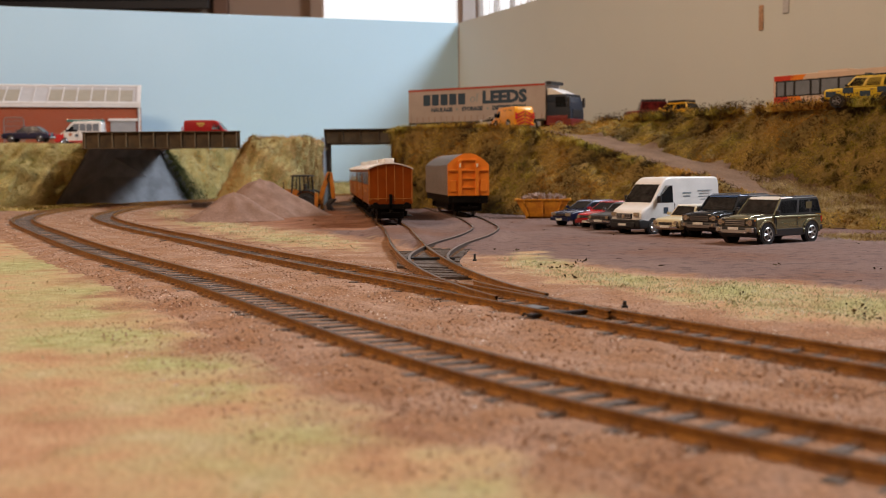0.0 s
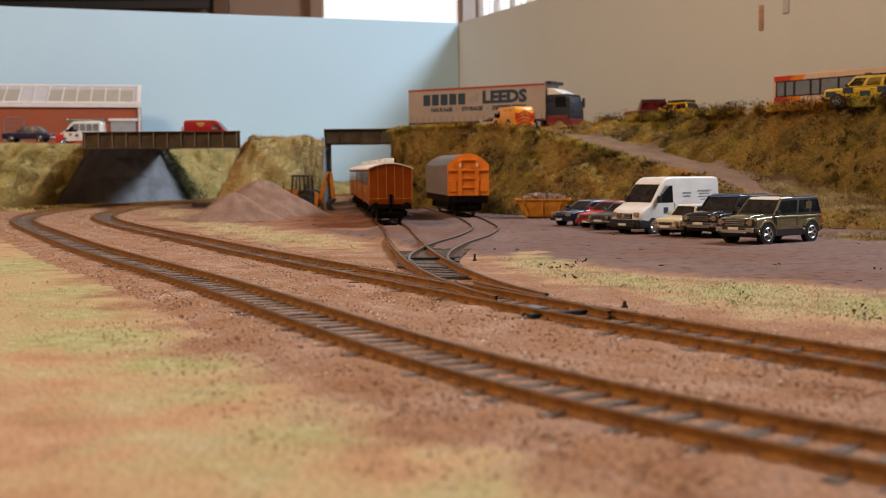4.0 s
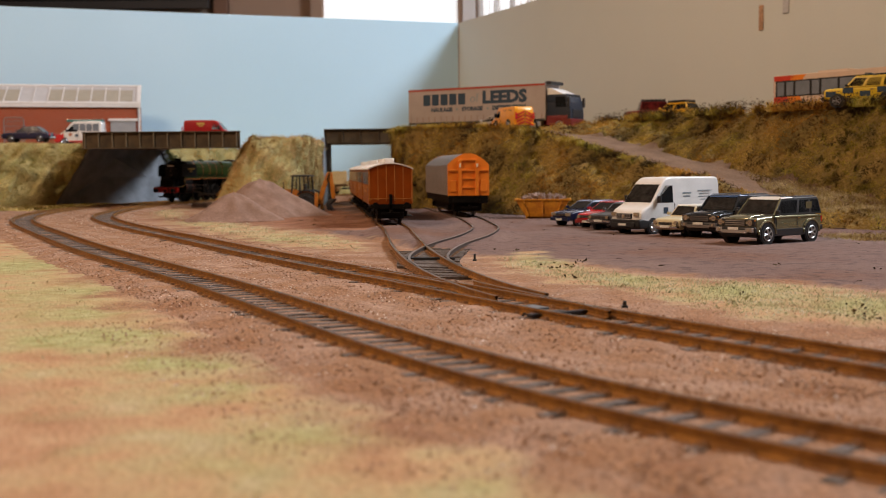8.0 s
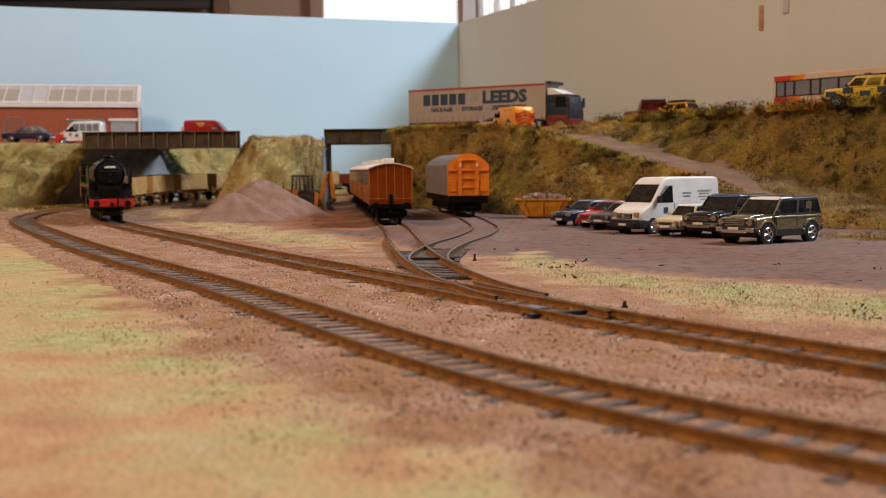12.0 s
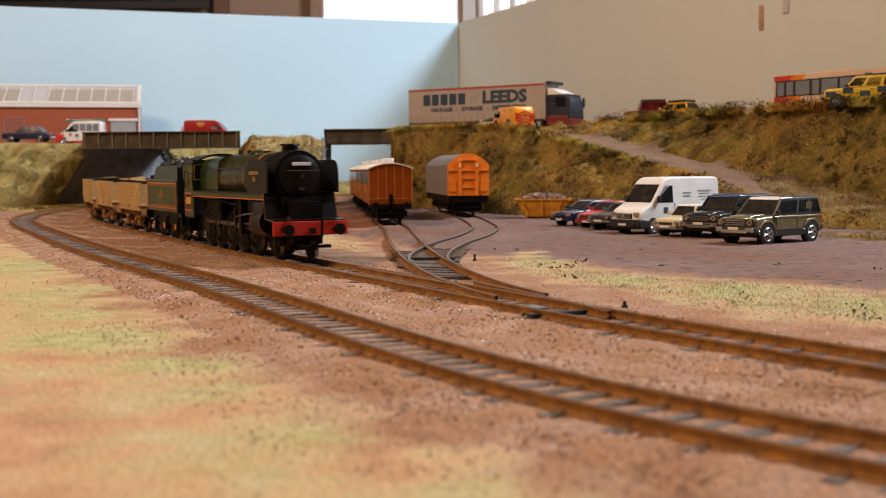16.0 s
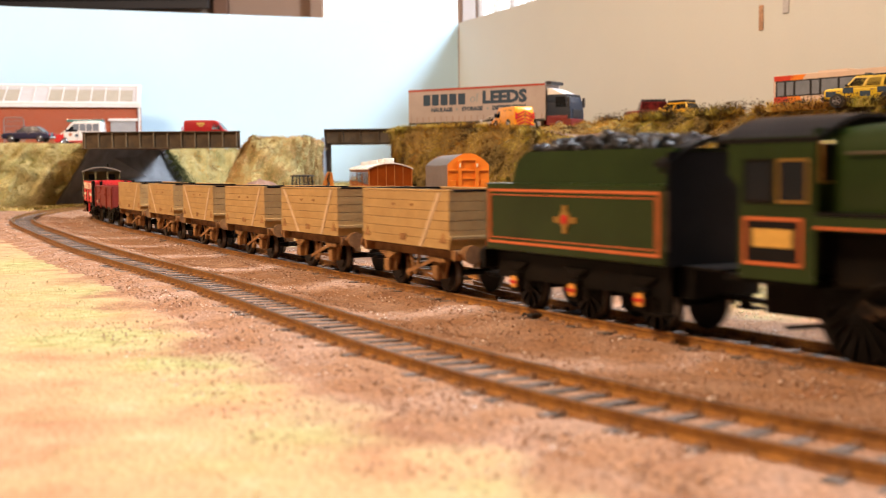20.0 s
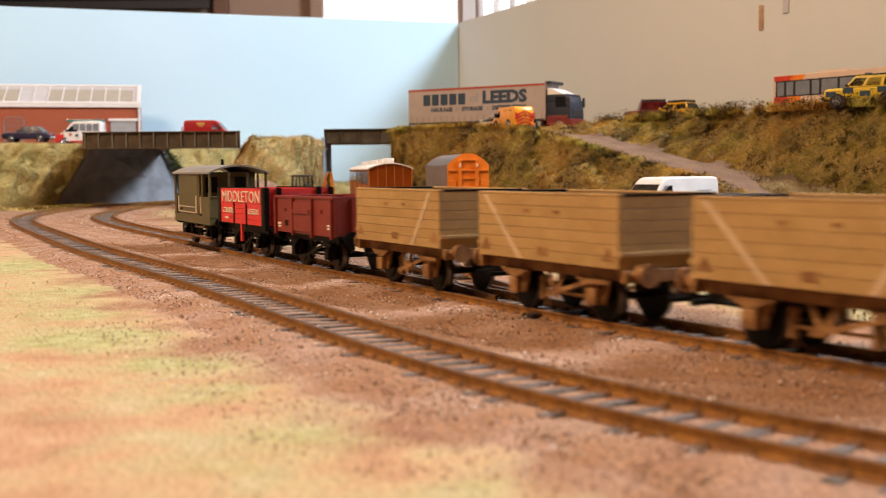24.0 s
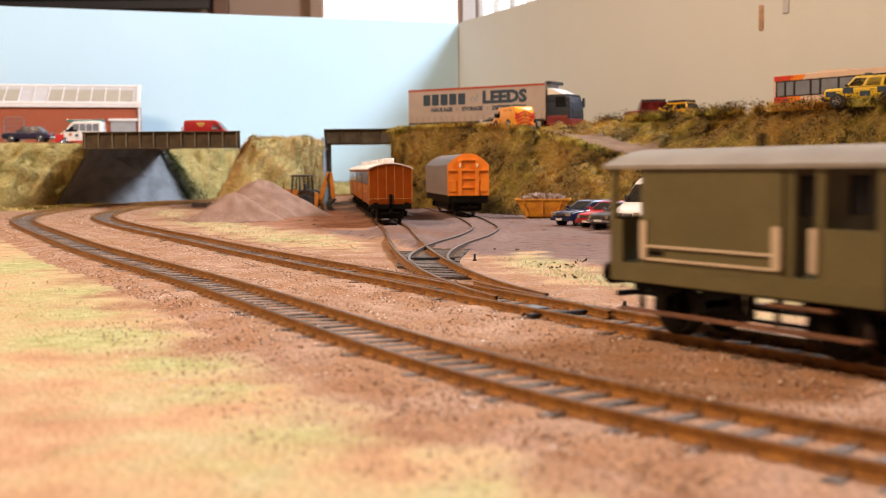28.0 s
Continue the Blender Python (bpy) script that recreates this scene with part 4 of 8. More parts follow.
def tender():
    te = thing("tender", "dark green tender lined in orange, heaped with coal", "tender")
    x0, x1 = -.0390, .0390
    box("tank", x0, x1, -.0160, .0160, .0164, .0355, M_GREEN, te, .0006)
    prof = [(x0 + .011, .0355), (x0 + .013, .0415), (x0 + .017, .0440), (x1, .0440), (x1, .0355)]
    prism("bunker", prof, -.0142, .0142, M_GREEN, te, lambda z: 0.0 if z < .037 else .0012 * (z - .0355) / .0085)
    arch_roof("tender_hood", x1 - .005, x1 + .001, .0150, .0405, .0062, .001, M_SOOT, te)
    # plate coloured black for the shade in the gap between tender and cab
    box("front_plate", x1, x1 + .0006, -.0155, .0155, .0164, .0430, M_SOOT, te)
    bm = bmesh.new()
    rnd = random.Random(5)
    for _ in range(130):
        px, py = rnd.uniform(x0 + .016, x1 - .004), rnd.uniform(-.0115, .0115)
        h = .0442 + .0042 * (1 - (py / .0125) ** 2) * (0.6 + 0.4 * math.sin((px - x0) * 40)) - .0012
        m = pose(px, py, h, rnd.uniform(0, 360), rnd.uniform(0, 360), 0) @ Matrix.Diagonal((rnd.uniform(.7, 1.4), 1, rnd.uniform(.6, 1), 1))
        bmesh.ops.create_icosphere(bm, subdivisions=1, radius=rnd.uniform(.0011, .0023), matrix=m)
    part("coal_heap", bm, M_COAL, te, "black glossy coal lumps")["kind"] = "stuff"
    for s in (-1, 1):
        lined(te, s * .0160, x0 + .0015, x1 - .0015, .0185, .0338, .0007)
        lined(te, s * .0160, x0 + .0030, x1 - .0030, .0200, .0323, .00025)
        # emblem: a disc between two short wings
        bm = bmesh.new()
        add_cyl(bm, (0, s * .0161, .0262), .0024, .0003, "y", 18)
        add_box(bm, -.0048, .0048, min(s * .0160, s * .01625), max(s * .0160, s * .01625), .0252, .0268)
        add_box(bm, -.0010, .0010, min(s * .0160, s * .0163), max(s * .0160, s * .0163), .0225, .0298)
        part("emblem", bm, M_BRASS, te, "worn gold emblem")
        cyl("emblem_wheel", (0, s * .0163, .0262), .0013, .0003, "y", M_BEAM, te, 14)
        box("side_frame", x0 + .002, x1 - .002, min(s * .0118, s * .0130), max(s * .0118, s * .0130), .0085, .0164, M_FRAME, te, .0004)
        tube("front_handrail", [(x1 + .0006, s * .0158, .020), (x1 + .0006, s * .0158, .034)], .00035, M_STEEL, te)
        for ax in (.0285, .0012, -.0262):
            box("axlebox", ax - .0022, ax + .0022, min(s * .0130, s * .0146), max(s * .0130, s * .0146), .0050, .0105, M_FRAME, te, .0004)
            bm = bmesh.new()
            add_cyl(bm, (ax, s * .0147, .0078), .0017, .0006, "y", 14)
            part("axle_cover", bm, M_AXLE, te, "yellow axlebox cover")
            box("axle_stripe", ax - .0016, ax + .0016, min(s * .01495, s * .0152), max(s * .01495, s * .0152), .0074, .0082, M_BEAM, te)
            bm = bmesh.new()
            for q in range(4):
                add_box(bm, ax - .0048 + q * .001, ax + .0048 - q * .001, min(s * .0130, s * .0140), max(s * .0130, s * .0140), .0128 - q * .0006, .0133 - q * .0006)
            part("leaf_spring", bm, M_FRAME, te)
        box("step", x1 - .006, x1, min(s * .0125, s * .0155), max(s * .0125, s * .0155), .0045, .0052, M_FRAME, te)
        box("step_hanger", x1 - .005, x1 - .001, min(s * .0125, s * .0131), max(s * .0125, s * .0131), .0045, .0164, M_FRAME, te)
    box("frame", x0, x1 + .004, -.0105, .0105, .0090, .0164, M_FRAME, te)
    box("rear_beam", x0 - .0015, x0, -.0165, .0165, .0110, .0164, M_SOOT, te, .0003)
    buffers(te, x0 - .0015, .0138, .0113, M_SOOT)
    coupling(te, x0 - .001)
    cyl("tail_lamp", (x0 - .002, -.0125, .0178), .0016, .0030, "z", M_WHITE, te, 12)
    cyl("tail_lens", (x0 - .0034, -.0125, .0178), .0011, .0010, "x", M_REDLAMP, te, 12)
    box("drawbar", x1 + .003, x1 + .024, -.0015, .0015, .0085, .0095, M_FRAME, te)
    box("fall_plate", x1, x1 + .013, -.0110, .0110, .0160, .0166, M_FRAME, te)
    for y in (-.005, .005):
        cyl("water_filler", (x0 + .006, y, .0362), .0022, .002, "z", M_SOOT, te, 14)
    tube("rear_ladder", [(x0 - .0004, -.008, .020), (x0 - .0004, -.008, .037)], .0004, M_FRAME, te)
    for ax in (.0285, .0012, -.0262):
        wheelset(te, ax, .0063, 10)
    return te


def underframe(wg, L, mt, boxmt, lever=True, base=.0365):
    """Solebars, headstocks, axle guards, springs, brake gear, buffers, couplings and two wheelsets."""
    h = L / 2
    for s in (-1, 1):
        box("solebar", -h, h, min(s * .0100, s * .0118), max(s * .0100, s * .0118), .0112, .0142, mt, wg, .0002)
        for ax in (-base / 2, base / 2):
            bm = bmesh.new()
            add_prism(bm, [(ax - .0052, .0115), (ax - .0026, .0046), (ax + .0026, .0046), (ax + .0052, .0115)], *sorted((s * .0106, s * .0116)))
            part("axle_guard", bm, boxmt, wg)
            box("axlebox", ax - .0020, ax + .0020, min(s * .0116, s * .0138), max(s * .0116, s * .0138), .0045, .0088, boxmt, wg, .0004)
            bm = bmesh.new()
            for q in range(4):
                add_box(bm, ax - .0066 + q * .0015, ax + .0066 - q * .0015, min(s * .0118, s * .0134), max(s * .0118, s * .0134), .0108 - q * .0006, .0113 - q * .0006)
            part("leaf_spring", bm, boxmt, wg)
            box("brake_shoe", ax + (-.0088 if ax > 0 else .0070), ax + (-.0070 if ax > 0 else .0088), min(s * .0073, s * .0092), max(s * .0073, s * .0092), .0030, .0098, boxmt, wg, .0004)
        prism("vee_hanger", [(-.0040, .0115), (-.0008, .0046), (.0008, .0046), (.0040, .0115), (.0026, .0115), (0, .0062), (-.0026, .0115)], *sorted((s * .0112, s * .0118)), boxmt, wg)
        if lever:
            bm = bmesh.new()
            add_prism(bm, [(-.0010, .0048), (-.0010, .0060), (.0185, .0112), (.0265, .0112), (.0265, .0102), (.0190, .0102)], *sorted((s * .0139, s * .0144)))
            part("brake_lever", bm, boxmt, wg)
        box("push_rod", -base / 2 + .007, base / 2 - .007, min(s * .0078, s * .0086), max(s * .0078, s * .0086), .0052, .0060, boxmt, wg)
    for d in (-1, 1):
        box("headstock", min(d * h, d * (h + .0014)), max(d * h, d * (h + .0014)), -.0150, .0150, .0112, .0144, mt, wg, .0002)
        buffers(wg, d * (h + .0014), .0134, .0113, boxmt)
        coupling(wg, d * h)
    for ax in (-base / 2, base / 2):
        wheelset(wg, ax, .0061)


def planks(wg, L, W, z0, z1, n, mt, t=.0013, gap=.00005):
    """Boarded sides and ends, each plank a piece of its own."""
    hp = (z1 - z0) / n
    shared = {}
    for i in range(n):
        z = z0 + i * hp
        for s in (-1, 1):
            if "s" not in shared:
                shared["s"] = box("plank", -L / 2, L / 2, -t / 2, t / 2, gap, hp - gap, mt, wg, .00012)
                ob = shared["s"]
            else:
                ob = new("plank", shared["s"].data)
                ob.parent = wg
            ob.matrix_basis = pose(0, s * (W / 2 - t / 2), z)
            if "e" not in shared:
                shared["e"] = box("plank", -t / 2, t / 2, -W / 2 + t, W / 2 - t, gap, hp - gap, mt, wg, .00012)
                oe = shared["e"]
            else:
                oe = new("plank", shared["e"].data)
                oe.parent = wg
            oe.matrix_basis = pose(s * (L / 2 - t / 2), 0, z)


def boarded_wagon():
    L, W = .0655, .032
    wg = thing("mineral_wagon", "sand-coloured planked open wagon, empty, on a rusty underframe", "wagon", group="mineral wagons")
    planks(wg, L, W, .0146, .0324, 6, M_TAN)
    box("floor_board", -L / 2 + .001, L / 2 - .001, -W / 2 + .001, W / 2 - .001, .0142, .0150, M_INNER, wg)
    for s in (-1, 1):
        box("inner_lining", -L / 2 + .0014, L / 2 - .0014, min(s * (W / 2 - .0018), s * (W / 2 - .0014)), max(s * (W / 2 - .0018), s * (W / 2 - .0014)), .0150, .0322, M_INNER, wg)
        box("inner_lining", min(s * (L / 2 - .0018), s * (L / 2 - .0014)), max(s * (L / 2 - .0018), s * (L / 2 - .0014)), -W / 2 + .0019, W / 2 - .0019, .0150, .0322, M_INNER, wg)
        box("capping_strip", -L / 2 - .0001, L / 2 + .0001, min(s * (W / 2 - .0015), s * (W / 2 + .0001)), max(s * (W / 2 - .0015), s * (W / 2 + .0001)), .0324, .0331, M_TAN, wg, .0002)
        box("end_capping", min(s * (L / 2 - .0015), s * (L / 2 + .0001)), max(s * (L / 2 - .0015), s * (L / 2 + .0001)), -W / 2 + .0016, W / 2 - .0016, .0324, .0331, M_FRAME, wg, .0002)
        box("end_rail", min(s * L / 2, s * (L / 2 + .0010)), max(s * L / 2, s * (L / 2 + .0010)), -W / 2, W / 2, .0176, .0188, M_TAN, wg, .0002)
        for x in (-L / 2 + .004, L / 2 - .004):
            bm = bmesh.new()
            y0, y1 = sorted((s * W / 2, s * (W / 2 + .0002)))
            add_prism(bm, [(x - .0026, .0166), (x + .0026, .0166), (x, .0198)], y0, y1)
            part("corner_mark", bm, M_TAN2, wg)
        box("stencil_panel", -.0022, .0022, min(s * W / 2, s * (W / 2 + .0002)), max(s * W / 2, s * (W / 2 + .0002)), .0163, .0184, M_TAN2, wg)
        for x in (-.0075, .0065):
            box("iron_bolt_plate", x - .0012, x + .0012, min(s * W / 2, s * (W / 2 + .0002)), max(s * W / 2, s * (W / 2 + .0002)), .0276, .0284, M_TAN2, wg)
    underframe(wg, L, M_TAN2, M_TAN2)
    return wg


def side_stripe(wg, x0, x1):
    for s in (-1, 1):
        d = 1 if x1 > x0 else -1
        prism("diagonal_stripe", [(x0, .0148), (x0 + .0022, .0148), (x1 + .0011, .0322), (x1 - .0011, .0322)], *sorted((s * .01602, s * .01625)), M_STRIPE, wg)


def steel_wagon():
    L, W = .070, .032
    wg = thing("steel_wagon", "dark bauxite-red low steel open wagon, empty", "wagon")
    for s in (-1, 1):
        box("side_sheet", -L / 2, L / 2, min(s * (W / 2 - .001), s * W / 2), max(s * (W / 2 - .001), s * W / 2), .0144, .0290, M_BAUX, wg, .0002)
        box("top_rail", -L / 2, L / 2, min(s * (W / 2 - .0012), s * (W / 2 + .0005)), max(s * (W / 2 - .0012), s * (W / 2 + .0005)), .0284, .0295, M_BAUX, wg, .0002)
        box("side_door", -.0105, .0105, min(s * W / 2, s * (W / 2 + .0007)), max(s * W / 2, s * (W / 2 + .0007)), .0150, .0268, M_BAUX, wg, .0002)
        box("door_rib", -.0095, .0095, min(s * (W / 2 + .0007), s * (W / 2 + .0013)), max(s * (W / 2 + .0007), s * (W / 2 + .0013)), .0222, .0240, M_BAUX, wg, .0002)
        for x in (-.0115, .0115, -.0335, .0335):
            box("side_rib", x - .0008, x + .0008, min(s * W / 2, s * (W / 2 + .0011)), max(s * W / 2, s * (W / 2 + .0011)), .0130, .0284, M_BAUX, wg, .0002)
        for x in (-.022, .021):
            box("bracket", x - .0012, x + .0012, min(s * W / 2, s * (W / 2 + .0006)), max(s * W / 2, s * (W / 2 + .0006)), .0228, .0242, M_BAUX, wg, .0002)
        for x, z, w in ((-.0295, .0172, .0040), (-.0295, .0160, .0030), (.0290, .0178, .0024), (.0290, .0166, .0024)):
            box("lettering_bar", x - w / 2, x + w / 2, min(s * W / 2, s * (W / 2 + .0002)), max(s * W / 2, s * (W / 2 + .0002)), z, z + .0008, M_LETTER, wg)
        box("black_panel", -.0225, -.0190, min(s * W / 2, s * (W / 2 + .0002)), max(s * W / 2, s * (W / 2 + .0002)), .0168, .0192, M_FRAME, wg)
        box("end_sheet", min(s * (L / 2 - .001), s * L / 2), max(s * (L / 2 - .001), s * L / 2), -W / 2 + .001, W / 2 - .001, .0144, .0294, M_BAUX, wg, .0002)
        for y in (-.008, .008):
            box("end_rib", min(s * L / 2, s * (L / 2 + .001)), max(s * L / 2, s * (L / 2 + .001)), y - .0007, y + .0007, .0130, .0290, M_BAUX, wg, .0002)
    box("floor_plate", -L / 2, L / 2, -W / 2, W / 2, .0140, .0146, M_BAUX, wg)
    underframe(wg, L, M_FRAME, M_FRAME, base=.0395)
    return wg


def colliery_wagon():
    L, W = .078, .032
    wg = thing("coal_wagon", "bright red planked colliery wagon with cream lettering and black ironwork", "wagon")
    planks(wg, L, W, .0152, .0322, 7, M_RED)
    box("floor_board", -L / 2 + .001, L / 2 - .001, -W / 2 + .001, W / 2 - .001, .0146, .0154, M_FRAME, wg)
    bm = bmesh.new()
    rnd = random.Random(3)
    for _ in range(150):
        bmesh.ops.create_icosphere(bm, subdivisions=1, radius=rnd.uniform(.001, .002), matrix=pose(rnd.uniform(-.035, .035), rnd.uniform(-.0125, .0125), rnd.uniform(.0278, .0292), rnd.uniform(0, 360), 0, 0))
    add_box(bm, -L / 2 + .0018, L / 2 - .0018, -W / 2 + .0018, W / 2 - .0018, .0154, .0285)
    part("coal_load", bm, M_COAL, wg, "dull black coal load")["kind"] = "stuff"
    for s in (-1, 1):
        y0, y1 = sorted((s * W / 2, s * (W / 2 + .0005)))
        for x in (-L / 2 + .0018, L / 2 - .0018):
            box("corner_plate", x - .0022, x + .0022, y0, y1, .0152, .0322, M_FRAME, wg, .0001)
        for y in (-.0095, .0095, -.0152, .0152):
            box("end_stanchion", min(s * L / 2, s * (L / 2 + .0012)), max(s * L / 2, s * (L / 2 + .0012)), y - .0011, y + .0011, .0130, .0324, M_FRAME, wg, .0001)
        for x in (-.0105, .0105):
            box("door_strap", x - .0006, x + .0006, y0, y1, .0140, .0255, M_FRAME, wg)
        box("door_flap_post", -.0012, .0012, min(s * .0148, s * .0158), max(s * .0148, s * .0158), .0070, .0150, M_RED, wg)
        m = pose(0, s * (W / 2 + .0002), .0279, 90, 0, 0) if s < 0 else pose(0, s * (W / 2 + .0002), .0279, 90, 0, 180)
        lettering("wagon_lettering", "MIDDLETON", .0078, m, M_LETTER, wg, .00012, .064)
        for tx, dx, w in (("COLLIERY", -.021, .020), ("LEEDS", .022, .0165)):
            m = pose(dx * (1 if s < 0 else -1), s * (W / 2 + .0002), .0213, 90, 0, 0 if s < 0 else 180)
            lettering("wagon_lettering", tx, .0036, m, M_LETTER, wg, .00012, w)
        box("number_bar", -.026, -.0205, y0, y1, .0172, .0182, M_LETTER, wg)
        box("side_capping", -L / 2, L / 2, min(s * (W / 2 - .0014), s * W / 2), max(s * (W / 2 - .0014), s * W / 2), .0322, .0326, M_FRAME, wg)
    underframe(wg, L, M_FRAME, M_FRAME, base=.0365)
    return wg


def brake_van():
    L, W = .0790, .0315
    bv = thing("brake_van", "olive-grey wooden brake van with grey arched roof and brown footboards", "brake van")
    xa, xb = -.0285, .0145      # closed cabin
    for s in (-1, 1):
        y0, y1 = sorted((s * (W / 2 - .001), s * W / 2))
        box("cabin_side", xa, xb, y0, y1, .0165, .0398, M_OLIVE, bv, .0002)
        bm = bmesh.new()
        add_box(bm, xa + .002, xb - .001, *sorted((s * W / 2, s * (W / 2 + .0006))), .0208, .0213)
        add_box(bm, xa + .002, xb - .001, *sorted((s * W / 2, s * (W / 2 + .0006))), .0178, .0183)
        part("side_handrail", bm, M_CREAM, bv, "cream handrails")
        for x in (xa + .0015, xb - .0012):
            box("corner_handrail", x - .0010, x + .0010, min(s * W / 2, s * (W / 2 + .0007)), max(s * W / 2, s * (W / 2 + .0007)), .0180, .0270, M_CREAM, bv)
        box("number_bar", -.0255, -.0205, min(s * W / 2, s * (W / 2 + .0002)), max(s * W / 2, s * (W / 2 + .0002)), .0190, .0200, M_FRAME, bv)
        for x0, x1 in ((xb, xb + .0030), (L / 2 - .0020, L / 2)):
            box("veranda_post", x0 + (.001 if x0 == xb else 0), x1, y0, y1, .0165, .0398, M_OLIVE, bv, .0002)
        box("veranda_side", xb + .0105, L / 2 - .0020, y0, y1, .0165, .0270, M_OLIVE, bv, .0002)
        box("veranda_post", xb + .0085, xb + .0105, y0, y1, .0165, .0398, M_OLIVE, bv, .0002)
        box("veranda_handrail", xb + .0075, xb + .0090, min(s * W / 2, s * (W / 2 + .0007)), max(s * W / 2, s * (W / 2 + .0007)), .0180, .0270, M_CREAM, bv)
        box("veranda_side", -L / 2 + .0020, xa - .0065, y0, y1, .0165, .0270, M_OLIVE, bv, .0002)
        for x0, x1 in ((-L / 2, -L / 2 + .0020),):
            box("veranda_post", x0, x1, y0, y1, .0165, .0398, M_OLIVE, bv, .0002)
        box("footboard", -L / 2 + .004, L / 2 - .004, min(s * .0135, s * .0168), max(s * .0135, s * .0168), .0052, .0058, M_STEP, bv, .0001)
        for x in (-.031, -.011, .011, .031):
            box("footboard_hanger", x - .0006, x + .0006, min(s * .0125, s * .0132), max(s * .0125, s * .0132), .0052, .0120, M_FRAME, bv)
        box("upper_step", xb - .004, xb + .013, min(s * .0140, s * .0165), max(s * .0140, s * .0165), .0104, .0110, M_STEP, bv)
        box("sole_plate", -L / 2, L / 2, min(s * .0125, s * .0157), max(s * .0125, s * .0157), .0122, .0165, M_OLIVE, bv, .0002)
    for d in (-1, 1):
        box("end_panel", min(d * (L / 2 - .001), d * L / 2), max(d * (L / 2 - .001), d * L / 2), -W / 2 + .001, W / 2 - .001, .0165, .0270, M_OLIVE, bv, .0002)
        box("end_rail", min(d * (L / 2 - .0012), d * (L / 2 + .0004)), max(d * (L / 2 - .0012), d * (L / 2 + .0004)), -W / 2, W / 2, .0268, .0276, M_OLIVE, bv, .0002)
        for y in (-.005, .005):
            box("end_post", min(d * (L / 2 - .0012), d * L / 2), max(d * (L / 2 - .0012), d * L / 2), y - .0007, y + .0007, .0276, .0398, M_OLIVE, bv)
    for x in (xa, xb):
        box("cabin_end", x - .0005, x + .0005, -W / 2 + .001, W / 2 - .001, .0165, .0400, M_OLIVE, bv)
        for y in (-.008, .008):
            box("end_window", x - .0007, x + .0007, y - .0032, y + .0032, .0290, .0375, M_GLASS, bv)
    arch_roof("roof", -L / 2 - .0018, L / 2 + .0018, W / 2 + .0008, .0400, .0040, .0009, M_ROOFGREY, bv)
    cyl("stove_chimney", (-.010, .005, .0450), .0009, .0045, "z", M_FRAME, bv, 10)
    box("platform", -L / 2, L / 2, -W / 2, W / 2, .0155, .0166, M_OLIVE, bv)
    underframe(bv, L - .004, M_FRAME, M_FRAME, lever=False, base=.048)
    return bv


CONSIST = []
CONSIST.append((steam_locomotive(), 0.0830, 0.047, 0.040))
CONSIST.append((tender(), 0.2250, 0.027, 0.027))
first = boarded_wagon()
n_turn = len(TURNING)
WAGONS = [first]
for k in range(5):
    w = copy_thing(first, pose(0, 0, 0))
    WAGONS.append(w)
    for c in w.children:
        if c.name.startswith("wheelset"):
            TURNING.append((c, .0061, c.matrix_basis.translation.x))
for k, w in enumerate(WAGONS):
    if k in (0, 2, 5):
        side_stripe(w, .0120, .0265)
    else:
        side_stripe(w, -.0120, -.0290)
        if k in (1, 3):
            side_stripe(w, .0140, .0270)
    CONSIST.append((w, 0.3187 + 0.0899 * k, 0.0182, 0.0182))
CONSIST.append((steel_wagon(), 0.8575, 0.0197, 0.0197))
CONSIST.append((colliery_wagon(), 0.9475, 0.0182, 0.0182))
CONSIST.append((brake_van(), 1.0463, 0.024, 0.024))


# ---- how the train runs ----
V0, SPEED, GAIN = 0.52329, 0.11434, -0.0004425


def nose(t):
    """Length along the line of the leading beam at t seconds."""
    u = t - 14.0
    return V0 - SPEED * u - GAIN * u * u / 2


def motions():
    for ob, o, fa, fb in CONSIST:
        rows = []
        for i in range(113):
            t = i * 0.25
            xa, ya, _ = on(LINE_B, nose(t) + o - fa)
            xb, yb, _ = on(LINE_B, nose(t) + o + fb)
            k = fb / (fa + fb)
            za, zb = rise(LINE_B, nose(t) + o - fa), rise(LINE_B, nose(t) + o + fb)
            a = math.degrees(math.atan2(ya - yb, xa - xb))
            rows.append((t, pose(xb + (xa - xb) * k, yb + (ya - yb) * k, zb + (za - zb) * k, 0, -math.degrees(math.atan2(za - zb, fa + fb)), a)))
        walk(ob, rows)
    times = [i / 15 for i in range(421)]
    run = [nose(0) - nose(t) for t in times]
    for ob, r, x in TURNING:
        walk(ob, [(t, pose(x, 0, r, 0, math.degrees(d / r), 0)) for t, d in zip(times, run)])
    R, c = .0100, .0042
    for rod, sort, y, x in RODS:
        ph = 0.0
        rows = []
        for t, d in zip(times, run):
            a = d / R + ph
            px, pz = c * math.cos(a), R - c * math.sin(a)
            if sort == "side":
                rows.append((t, pose(x + px, y, pz)))
            else:
                dz = 0.0125 - pz
                hx = x + px + math.sqrt(.034 ** 2 - dz * dz)
                rows.append((t, pose(hx, y, 0.0125, 0, -math.degrees(math.atan2(dz, .034)), 0)))
        walk(rod, rows)
